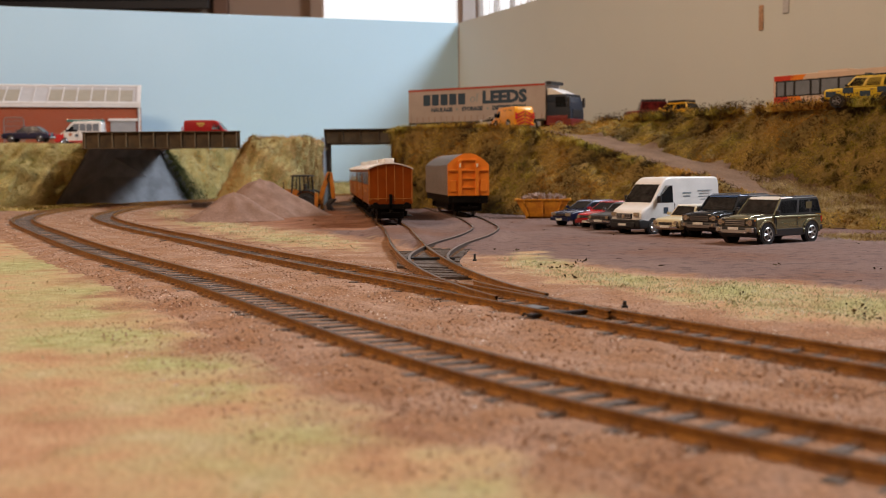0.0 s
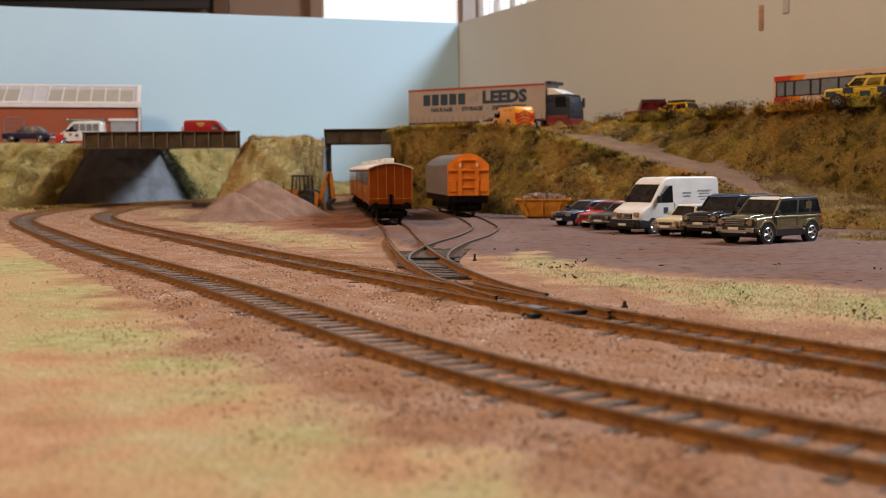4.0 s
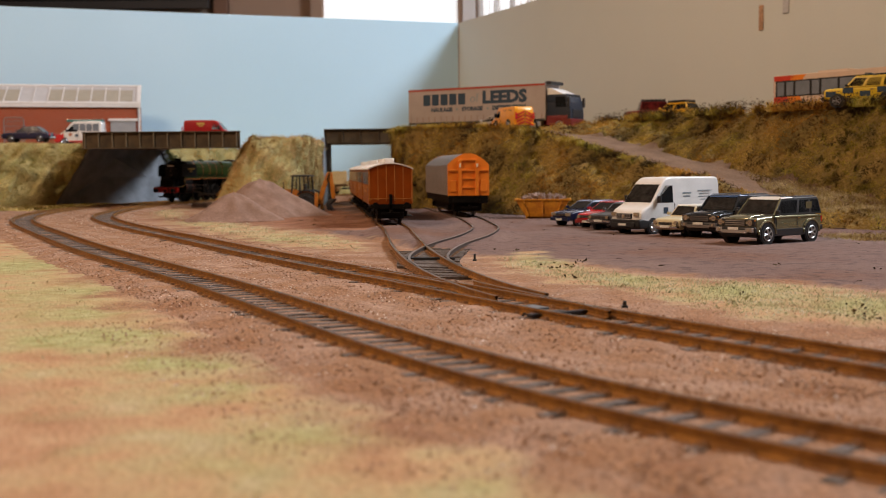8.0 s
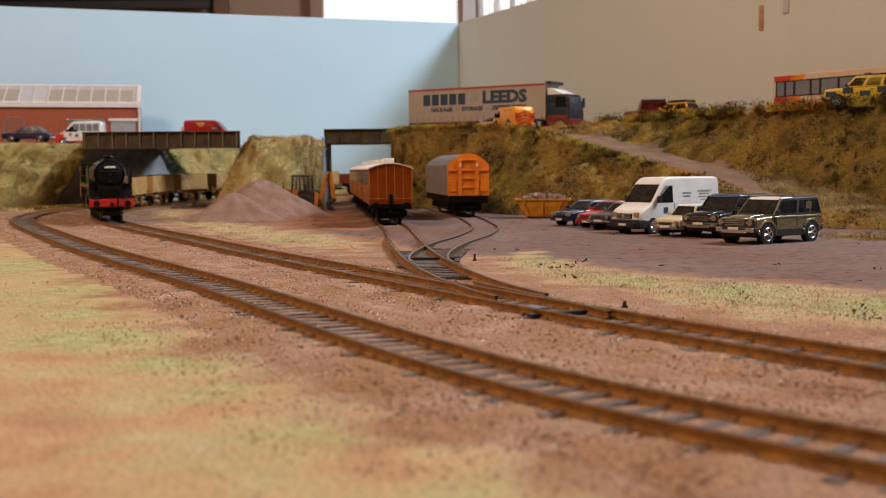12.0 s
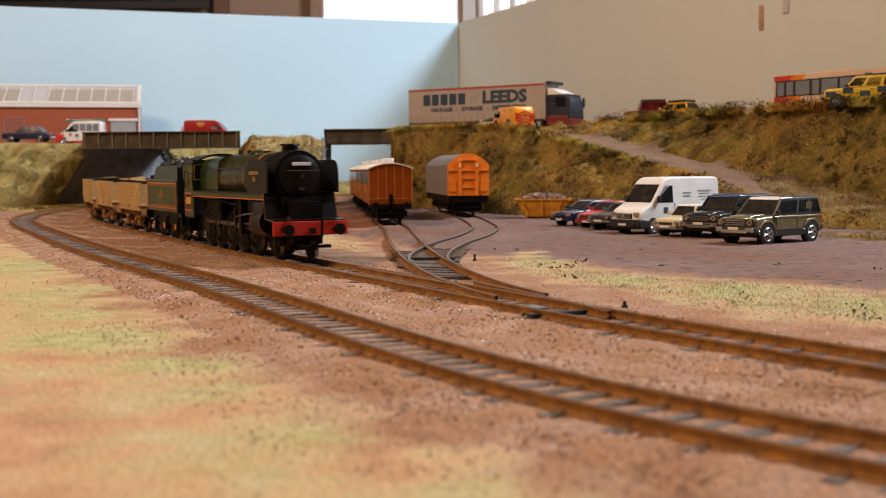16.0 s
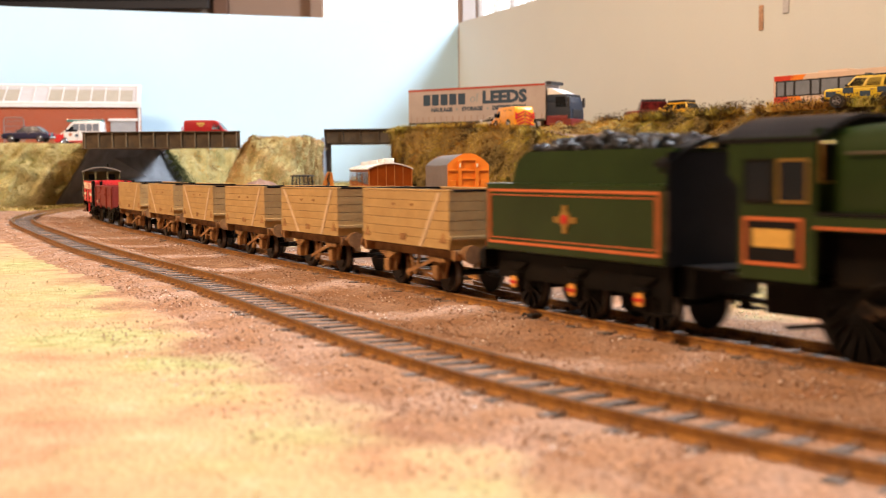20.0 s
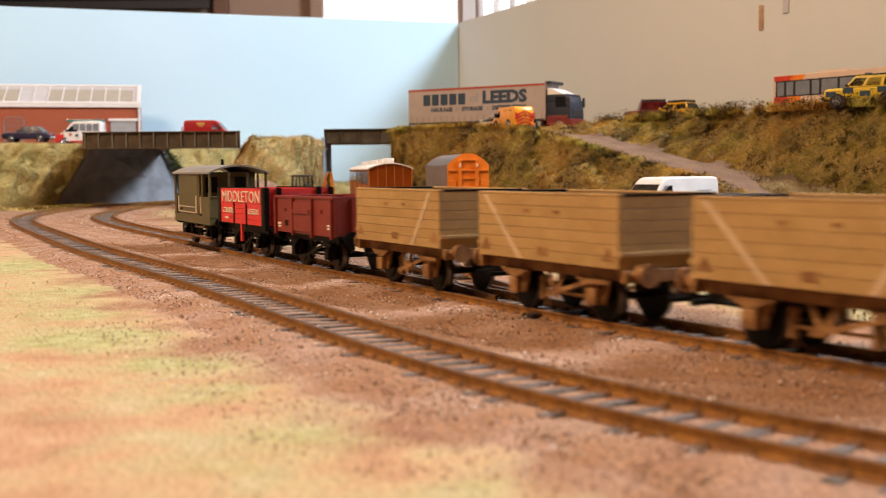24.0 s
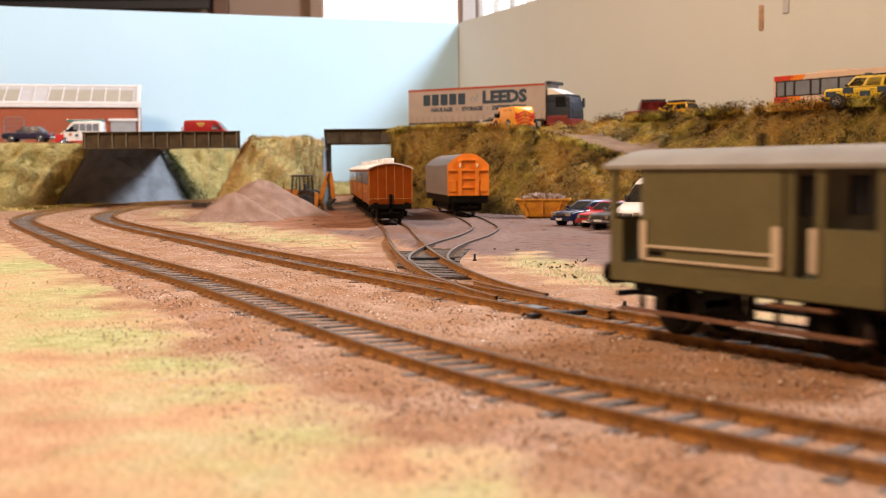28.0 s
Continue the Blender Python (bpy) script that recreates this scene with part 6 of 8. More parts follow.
SALOON = [(-2.1, .38), (-2.14, .62), (-2.08, .88), (-1.2, .92), (.75, .92), (1.9, .84), (2.1, .76), (2.12, .5), (2.0, .30), (-2.0, .30)]
car("saloon_car", "dark grey classic saloon with chrome bumper, parked beside a van", "car", pose(.1265, .800, -.0030, 0, 0, yaw_of(-.74, -.67)), SALOON, [(.70, .91), (.15, 1.36), (-1.05, 1.36), (-1.55, .91)], 1.66, paint(.06, .062, .066, .3), (1.3, -1.25), .30,
    grille=(2.11, .72, .60, .76, M_BLACK), lamps=(2.12, .56, .68, .1, .09), bumper=(.42, .54, M_CHROME), roundlamps=True)
cl = car("saloon_car", "cream classic saloon with white roof, parked by the van", "car", pose(.1555, .7200, -.0030, 0, 0, yaw_of(-.76, -.65)), [(-1.9, .38), (-1.94, .66), (-1.85, .90), (-1.1, .93), (.72, .93), (1.65, .86), (1.9, .78), (1.93, .5), (1.8, .30), (-1.8, .30)],
    [(.72, .92), (.30, 1.42), (-.75, 1.43), (-1.15, .92)], 1.52, paint(.60, .52, .33, .3), (1.15, -1.15), .29, roof=paint(.72, .68, .58),
    grille=(1.92, .40, .56, .68, M_CHROME), lamps=(1.93, .60, .66, .1, .10), bumper=(.40, .50, M_CHROME), rim=M_CHROME, roundlamps=True)
for s in (-1, 1):
    kbox("side_flash", -1.7, 1.6, min(s * .76, s * .772), max(s * .76, s * .772), .52, .74, paint(.18, .22, .06), cl)


def panel_van(m, label, L, H, W, body, bonnet=0.9, roofc=None, name="panel_van", side_glass=None, low=None):
    """A one-box van: one outline with a sloping screen and a short bonnet."""
    c = thing(name, label, "van", m)
    h, f, t = W / 2, L / 2, -L / 2
    q0 = 1.0 if H > 2.3 else .68
    prof = [(t + .05, .35), (t, .8), (t + .05, H - .25), (t + .16, H - .06), (t + .4, H), (f - 2.35 * q0, H), (f - 2.0 * q0, H - .07 * q0), (f - 1.7 * q0, H - .30 * q0), (f - bonnet, H * .53), (f - .25, H * .43), (f - .05, H * .37), (f, H * .26), (f - .05, .40), (f - .25, .30), (t + .25, .30)]
    k = H - .9
    shrink(pillow("body", round_off(prof, .12), W, .10, body, c, lambda z: max(0, (z - H * .5)) * .075, .14))
    if low:
        kbox("lower_cladding", t + .05, f - 1.5, -h - .004, h + .004, .30, .44, low, c, .02)
        shrink(pillow("front_apron", [(f - .95, .28), (f - .95, H * .235), (f - .1, H * .275), (f + .10, H * .24), (f + .11, .40), (f - .06, .26)], W + .03, .08, low, c, None, .14))
    x0, z0, x1, z1 = f - bonnet, H * .53, f - 1.7 * q0, H - .30 * q0
    q = []
    for v in (.06, .93):
        x, z = x0 + (x1 - x0) * v, z0 + (z1 - z0) * v
        q.append((x, h - .10 - max(0, z - H * .5) * .075, z))
    slab("windscreen", [(q[0][0], -q[0][1], q[0][2]), (q[0][0], q[0][1], q[0][2]), (q[1][0], q[1][1], q[1][2]), (q[1][0], -q[1][1], q[1][2])], .015, M_SHIELD, c)
    for s in (-1, 1):
        yy = lambda z: s * (h - max(0, z - H * .5) * .075)
        za, zb = H * .545, H - .42 * q0
        quad = [(f - bonnet - .34, yy(za), za), (f - 2.45 * q0 - .1 * (1 - q0), yy(za), za), (f - 2.45 * q0 - .1 * (1 - q0), yy(zb), zb), (f - 1.86 * q0 - .12 * (1 - q0), yy(zb), zb)]
        slab("cab_window", quad if s > 0 else quad[::-1], -.014, side_glass or M_GLASS, c)
        for x in (f - 1.0, t + 1.15):
            bm = bmesh.new()
            add_cyl(bm, (x, s * (h - .10), .36), .43, .215, "y", 22)
            shrink(part("wheel_arch", bm, M_BLACK, c))
            road_wheel(c, x, s * (h - .08), .35, M_RIM, 8)
        kbox("headlight", f - .42, f - .02, s * (h - .25) - .15, s * (h - .25) + .15, H * .315, H * .385, M_LAMP, c, .04)
        kbox("door_mirror", f - bonnet - .5, f - bonnet - .38, min(s * h, s * (h + .22)), max(s * h, s * (h + .22)), H * .55, H * .55 + .34, M_BLACK, c, .03)
        kbox("door_seam", f - 2.56 * q0, f - 2.54 * q0, min(s * (h - .01), s * (h + .004)), max(s * (h - .01), s * (h + .004)), .5, H * .54, M_BLACK, c)
        kbox("side_rail", t + .3, f - 2.3, min(s * h, s * (h + .02)), max(s * h, s * (h + .02)), .80, .86, body, c)
        kbox("tail_light", t - .01, t + .06, s * (h - .12) - .07, s * (h - .12) + .07, .75, 1.25, M_REDLAMP, c)
    kbox("grille", f - .12, f + .015, -.50, .50, H * .275, H * .365, M_BLACK, c, .03)
    for gz in (.295, .32, .345):
        kbox("grille_bar", f + .014, f + .03, -.46, .46, H * gz - .012, H * gz + .012, M_RIM, c)
    kbox("front_bumper", f - .14, f + .12, -h + .20, h - .20, .34, .58, low or M_BLACK, c, .04)
    kbox("number_plate", f + .12, f + .132, -.26, .26, .42, .53, M_PLATE, c)
    kbox("rear_door_seam", t - .006, t + .02, -.012, .012, .5, H - .3, M_BLACK, c)
    return c


M_INKBLUE = mat("blue_print", (0.022, 0.05, 0.085), 0.6, 0, 0.03)
M_GREYPRINT = mat("grey_print", (0.24, 0.29, 0.31), 0.6, 0, 0.03)
van = panel_van(pose(.1480, .760, -.0030, 0, 0, yaw_of(-.80, -.60)), "white high-roofed panel van with small blue lettering, parked in the yard", 6.1, 2.76, 1.98, M_WHITE, low=M_BLACK)
for s in (-1, 1):
    for w, z in ((.62, 1.92), (.50, 1.76)):
        kbox("logo_bar", -.42 - w / 2, -.42 + w / 2, min(s * .955, s * .962), max(s * .955, s * .962), z, z + .075, M_GREYPRINT, van)
    for w, x, z in ((1.05, -1.75, 2.05), (.80, -1.75, 1.90), (.95, -1.75, 1.75), (.75, -1.75, 1.60)):
        kbox("lettering_bar", x - w / 2, x + w / 2, min(s * .95, s * .96), max(s * .95, s * .96), z, z + .038, M_GREYPRINT, van)
    kbox("door_badge", .98, 1.30, min(s * .99, s * 1.0), max(s * .99, s * 1.0), .98, 1.28, M_INKBLUE, van)
bm = bmesh.new()
add_cyl(bm, (3.09, 0, .88), .11, .02, "x", 18)
shrink(part("front_badge", bm, M_CHROME, van))


# ---- yard: skip, digger, gravel heap ----
def skip():
    sk = thing("skip", "battered yellow skip heaped with grey rubble", "skip", pose(.0860, .985, -.0030, 0, 0, -8))
    ye = mat("skip_yellow", (0.62, 0.27, 0.012), 0.5, 0, 0.2, 0.006, 0.1, (0.46, 0.17, 0.010))
    prof = [(-1.05, .12), (1.05, .12), (1.75, 1.22), (-1.75, 1.22)]
    kprism("hopper", prof, -.85, .85, ye, sk, lambda z: .10 * (1.22 - z), bevel=.02)
    for s in (-1, 1):
        kbox("top_rim", -1.80, 1.80, min(s * .82, s * .92), max(s * .82, s * .92), 1.16, 1.27, ye, sk, .02)
        kbox("end_rim", min(s * 1.70, s * 1.82), max(s * 1.70, s * 1.82), -.82, .82, 1.16, 1.27, ye, sk, .02)
        for x in (-.9, 0, .9):
            kprism("side_rib", [(x - .05, .15), (x + .05, .15), (x * 1.35 + .05, 1.18), (x * 1.35 - .05, 1.18)], *sorted((s * .76, s * .90)), ye, sk)
        for x in (-1.2, 1.2):
            bm = bmesh.new()
            add_cyl(bm, (x, s * .95, 1.0), .06, .16, "y", 10)
            shrink(part("lifting_lug", bm, ye, sk))
    kbox("runner", -1.1, 1.1, -.5, -.4, 0, .12, ye, sk)
    kbox("runner", -1.1, 1.1, .4, .5, 0, .12, ye, sk)
    rub = mat("rubble", (0.32, 0.22, 0.17), 0.9, 0, 0.3, 0.002, 0.3, (0.16, 0.11, 0.09))
    rnd = random.Random(8)
    me = None
    for k in range(60):
        x, y = rnd.uniform(-1.5, 1.5), rnd.uniform(-.7, .7)
        z = 1.15 + .42 * (1 - (x / 1.7) ** 2) * (1 - (y / .9) ** 2) * rnd.uniform(.6, 1.1)
        if me is None:
            ob = kbox("rubble_lump", -.16, .16, -.11, .11, -.08, .08, rub, sk, .03)
            me = ob.data
        else:
            ob = new("rubble_lump", me)
            ob.parent = sk
        ob.matrix_basis = pose(x * K, y * K, z * K, rnd.uniform(0, 360), rnd.uniform(0, 360), rnd.uniform(0, 360)) @ Matrix.Diagonal((rnd.uniform(.7, 1.5), rnd.uniform(.7, 1.3), rnd.uniform(.6, 1.1), 1))
    return sk


skip()


def digger():
    clear = bpy.data.materials.new("clear_glazing")
    clear.use_nodes = True
    cn = clear.node_tree.nodes
    mx, tr, gl = cn.new("ShaderNodeMixShader"), cn.new("ShaderNodeBsdfTransparent"), cn.new("ShaderNodeBsdfGlossy")
    gl.inputs["Roughness"].default_value, mx.inputs[0].default_value = 0.05, 0.05
    tr.inputs["Color"].default_value = (.92, .92, .90, 1)
    clear.node_tree.links.new(tr.outputs[0], mx.inputs[1])
    clear.node_tree.links.new(gl.outputs[0], mx.inputs[2])
    clear.node_tree.links.new(mx.outputs[0], cn["Material Output"].inputs[0])
    dg = thing("backhoe_digger", "weathered yellow backhoe digger with raised rear arm", "digger", pose(-.1500, 1.205, -.0030, 0, 0, 174))
    ye = mat("digger_yellow", (0.55, 0.20, 0.015), 0.5, 0, 0.15, 0.006, 0.1, (0.40, 0.13, 0.012))
    kbox("chassis", -1.4, 2.0, -.55, .55, .55, 1.05, M_BLACK, dg, .04)
    kprism("bonnet", [(.45, .95), (.45, 1.55), (1.7, 1.45), (2.0, 1.30), (2.0, .95)], -.48, .48, ye, dg, bevel=.04)
    for x0, x1 in ((-1.0, -.88), (-.25, -.22), (.48, .34)):
        for y in (-.74, .74):
            kprism("cab_post", [(x0 - .045, 1.1), (x0 + .045, 1.1), (x1 + .045, 2.75), (x1 - .045, 2.75)], y - .045, y + .045, M_BLACK, dg)
    kbox("cab_floor", -1.1, .5, -.8, .8, 1.0, 1.15, M_BLACK, dg, .03)
    shrink(pillow("cab_roof", round_off([(-1.10, 2.72), (-1.06, 2.86), (.50, 2.88), (.58, 2.72)], .2), 1.66, .08, M_BLACK, dg))
    for y in (-.70, .70):
        for xa, xb in ((-.92, -.28), (-.20, .36)):
            ob = kbox("cab_glass", xa, xb, y - .008, y + .008, 1.62, 2.70, clear, dg)
            ob.visible_shadow = False
        kbox("cab_door", -.95, .42, y - .02, y + .02, 1.15, 1.60, ye, dg, .02)
    for x in (-.94, .42):
        ob = kbox("cab_screen", x - .008, x + .008, -.68, .68, 1.65, 2.70, clear, dg)
        ob.visible_shadow = False
    kbox("seat", -.55, -.08, -.28, .28, 1.15, 1.55, M_BLACK, dg, .05)
    kbox("seat_back", -.60, -.44, -.26, .26, 1.50, 2.15, M_BLACK, dg, .05)
    tube("steering_column", [(.25 * K, 0, 1.2 * K), (.02 * K, 0, 1.75 * K)], .0007, M_BLACK, dg)
    for x, r in ((1.55, .48), (-.78, .74)):
        for y in (-.95, .95):
            road_wheel(dg, x, y, r, M_BLACK, 6, .42)
    for y in (-.95, .95):
        kprism("mudguard", [(-1.55, 1.25), (-1.45, 1.55), (-1.0, 1.68), (-.4, 1.66), (-.05, 1.35), (-.1, 1.28), (-.45, 1.56), (-1.0, 1.58), (-1.38, 1.47)], y - .24, y + .24, M_BLACK, dg)
    for y in (-.62, .62):
        kprism("loader_arm", [(.3, 1.45), (.35, 1.72), (1.8, 1.75), (2.75, .85), (2.70, .60), (1.75, 1.45)], y - .07, y + .07, ye, dg, bevel=.015)
        tube("loader_ram", [(.9 * K, y * K, 1.05 * K), (1.9 * K, y * K, 1.45 * K)], .0008, M_STEEL, dg)
    kprism("front_bucket", [(2.55, .15), (3.35, .12), (3.30, .22), (2.80, .42), (2.75, 1.05), (2.55, 1.05)], -1.1, 1.1, ye, dg, bevel=.02)
    kprism("swing_post", [(-1.50, .55), (-1.85, .60), (-1.90, 1.10), (-1.50, 1.20)], -.22, .22, ye, dg, bevel=.03)
    kprism("boom", [(-1.55, 1.05), (-1.88, .85), (-2.12, 1.70), (-2.58, 2.95), (-2.40, 3.08), (-2.22, 2.95), (-1.85, 1.95)], -.16, .16, ye, dg, bevel=.03)
    kprism("dipper", [(-2.68, 3.02), (-2.34, 3.10), (-2.50, 2.20), (-2.62, .95), (-2.92, .85), (-2.86, 1.80)], -.13, .13, ye, dg, bevel=.03)
    kprism("rear_bucket", [(-3.02, .95), (-2.62, .98), (-2.20, .62), (-2.30, .10), (-2.78, .02), (-2.50, .50)], -.36, .36, M_BLACK, dg, bevel=.02)
    kprism("bucket_link", [(-2.95, 1.35), (-2.85, 1.38), (-2.62, .85), (-2.72, .80)], -.08, .08, ye, dg)
    tube("boom_ram", [(-1.62 * K, 0, 1.30 * K), (-2.20 * K, 0, 2.35 * K)], .0011, M_STEEL, dg)
    tube("dipper_ram", [(-2.30 * K, .0026, 2.40 * K), (-2.52 * K, .0026, 3.0 * K)], .0009, M_STEEL, dg)
    for y in (-1.05, 1.05):
        kbox("stabiliser", -1.72, -1.48, y - .12, y + .12, .10, 1.45, ye, dg, .03)
        kbox("stabiliser_foot", -1.80, -1.40, y - .2, y + .2, .02, .10, M_BLACK, dg, .02)
    kbox("rear_frame", -1.55, -1.35, -1.1, 1.1, .55, 1.15, M_BLACK, dg, .03)
    tube("exhaust", [(1.2 * K, .3 * K, 1.4 * K), (1.2 * K, .3 * K, 2.3 * K)], .0006, M_BLACK, dg)
    return dg


digger()


def gravel_heap(name, label, cx, cy, r, hgt, seed, stretch=1.0):
    vs, fs = [(cx, cy, hgt * .90 - .0035)], []
    nr, na = 26, 72
    for i in range(1, nr + 1):
        for k in range(na):
            a = 2 * math.pi * k / na
            q = i / nr
            rr = r * q * (1 + .10 * math.sin(3 * a + seed) + .06 * math.sin(7 * a + 2 * seed))
            z = hgt * ((1 - q) ** 1.1 - .10 * math.exp(-(q / .12) ** 2)) - .0035 + .0012 * hump(cx + rr * math.cos(a), cy + rr * math.sin(a), .012, seed) * min(1, 4 * q)
            vs.append((cx + stretch * rr * math.cos(a), cy + rr * math.sin(a), z))
    for k in range(na):
        fs.append((0, 1 + k, 1 + (k + 1) % na))
    for i in range(nr - 1):
        for k in range(na):
            a, b = 1 + i * na + k, 1 + i * na + (k + 1) % na
            fs.append((a, a + na, b + na, b))
    ob = raw(name, vs, fs, M_HEAP, smooth=True)
    return tagged(ob, label, "gravel heap")


M_HEAP = mat("pink_gravel", (0.30, 0.185, 0.135), 0.95, 0, 0.35, 0.012, 0.8, (0.22, 0.125, 0.080), 0.0012)
gravel_heap("gravel_cone", "tall cone of pinkish-brown gravel beside the line", -.1720, 1.085, .061, .0395, 1.0)
gravel_heap("gravel_cone", "low second cone of paler pinkish gravel", -.1820, 1.003, .043, .0275, 2.3)


# ---- stabled coaches and bogie van ----
def coach():
    L, W = .112, .032
    co = thing("coach", "orange-brown panelled four-wheel coach with white arched roof", "coach", group="stabled coaches")
    br = mat("coach_brown", (0.27, 0.055, 0.004), 0.4, 0, 0.1, 0.012, 0.03, (0.22, 0.042, 0.003), spec=0.16)
    gold = mat("gold_beading", (0.52, 0.22, 0.04), 0.45, 0, 0.1)
    rf = mat("white_coach_roof", (0.80, 0.77, 0.72), 0.7, 0, 0.12, 0.012, 0.1)
    box("body", -L / 2, L / 2, -W / 2, W / 2, .0140, .0405, br, co, .0004)
    arch_roof("roof", -L / 2 - .001, L / 2 + .001, W / 2 + .0008, .0402, .0042, .0008, rf, co)
    for x in (-.040, -.018, .006, .030, .044):
        box("roof_vent", x - .0042, x + .0042, -.0036, .0036, .0438, .0478, rf, co, .0006)
    for d in (-1, 1):
        y = 0
        e0, e1 = sorted((d * L / 2, d * (L / 2 + .0004)))
        for k in range(6):
            yy = -W / 2 + .0006 + k * (W - .0012) / 5
            box("end_bead", e0, e1, yy - .0002, yy + .0002, .0165, .0410 if abs(yy) > .012 else .0430, gold, co)
        box("end_cross_bead", e0, e1, -W / 2, W / 2, .0180, .0184, gold, co)
        bm = bmesh.new()
        n = 10
        pts = [(d * (L / 2 + .0002), W / 2 * (-1 + 2 * k / n), .0405 + .0036 * (1 - (-1 + 2 * k / n) ** 2)) for k in range(n + 1)]
        add_tube(bm, pts, .00025, 4)
        part("end_arch_bead", bm, gold, co)
        bm = bmesh.new()
        vs = [(d * L / 2, W / 2 * .985 * (-1 + 2 * k / n), .0400 + .0040 * (1 - (-1 + 2 * k / n) ** 2)) for k in range(n + 1)]
        raw("end_head", vs, [tuple(range(n + 1))], br, co)
        bm.free()
        buffers(co, d * (L / 2 + .0012), .0134, .0113, M_FRAME, .0024)
        box("headstock", min(d * L / 2, d * (L / 2 + .0012)), max(d * L / 2, d * (L / 2 + .0012)), -.0150, .0150, .0108, .0142, M_FRAME, co, .0002)
        coupling(co, d * L / 2)
        box("end_pipe", min(d * L / 2, d * (L / 2 + .0012)), max(d * L / 2, d * (L / 2 + .0012)), -.0012, .0012, .0060, .0215, M_FRAME, co, .0004)
    for s in (-1, 1):
        y0, y1 = sorted((s * W / 2, s * (W / 2 + .0003)))
        for k in range(4):
            x = -.0415 + .0277 * k
            for dx in (-.009, 0, .009):
                box("window", x + dx - .0034, x + dx + .0034, y0, y1, .0285, .0375, M_GLASS, co)
            box("door_bead", x - .0138, x - .0135, y0, y1, .0150, .0400, gold, co)
        box("waist_bead", -L / 2, L / 2, y0, y1, .0262, .0267, gold, co)
        box("cant_bead", -L / 2, L / 2, y0, y1, .0390, .0394, gold, co)
        box("lettering_bar", -.020, .020, y0, y1, .0222, .0240, gold, co)
        box("solebar", -L / 2, L / 2, min(s * .0100, s * .0120), max(s * .0100, s * .0120), .0105, .0140, M_FRAME, co)
        box("footboard", -L / 2 + .006, L / 2 - .006, min(s * .0130, s * .0158), max(s * .0130, s * .0158), .0050, .0056, M_FRAME, co)
        for ax in (-.036, .036):
            prism("axle_guard", [(ax - .0055, .0110), (ax - .0026, .0046), (ax + .0026, .0046), (ax + .0055, .0110)], *sorted((s * .0106, s * .0118)), M_FRAME, co)
            box("axlebox", ax - .0020, ax + .0020, min(s * .0118, s * .0136), max(s * .0118, s * .0136), .0045, .0086, M_FRAME, co, .0004)
    box("underframe_gear", -L / 2 + .003, L / 2 - .003, -.0098, .0098, .0034, .0136, M_FRAME, co, .0008)
    kept = len(TURNING)
    for ax in (-.036, .036):
        wheelset(co, ax, .0066)
    del TURNING[kept:]
    return co


c0 = coach()
x, y, a = on(SIDING, 0.605)
c0.matrix_basis = pose(x, y, 0, 0, 0, math.degrees(a))
for k in range(1, 4):
    x, y, a = on(SIDING, 0.605 + 0.124 * k)
    copy_thing(c0, pose(x, y, 0, 0, 0, math.degrees(a)))


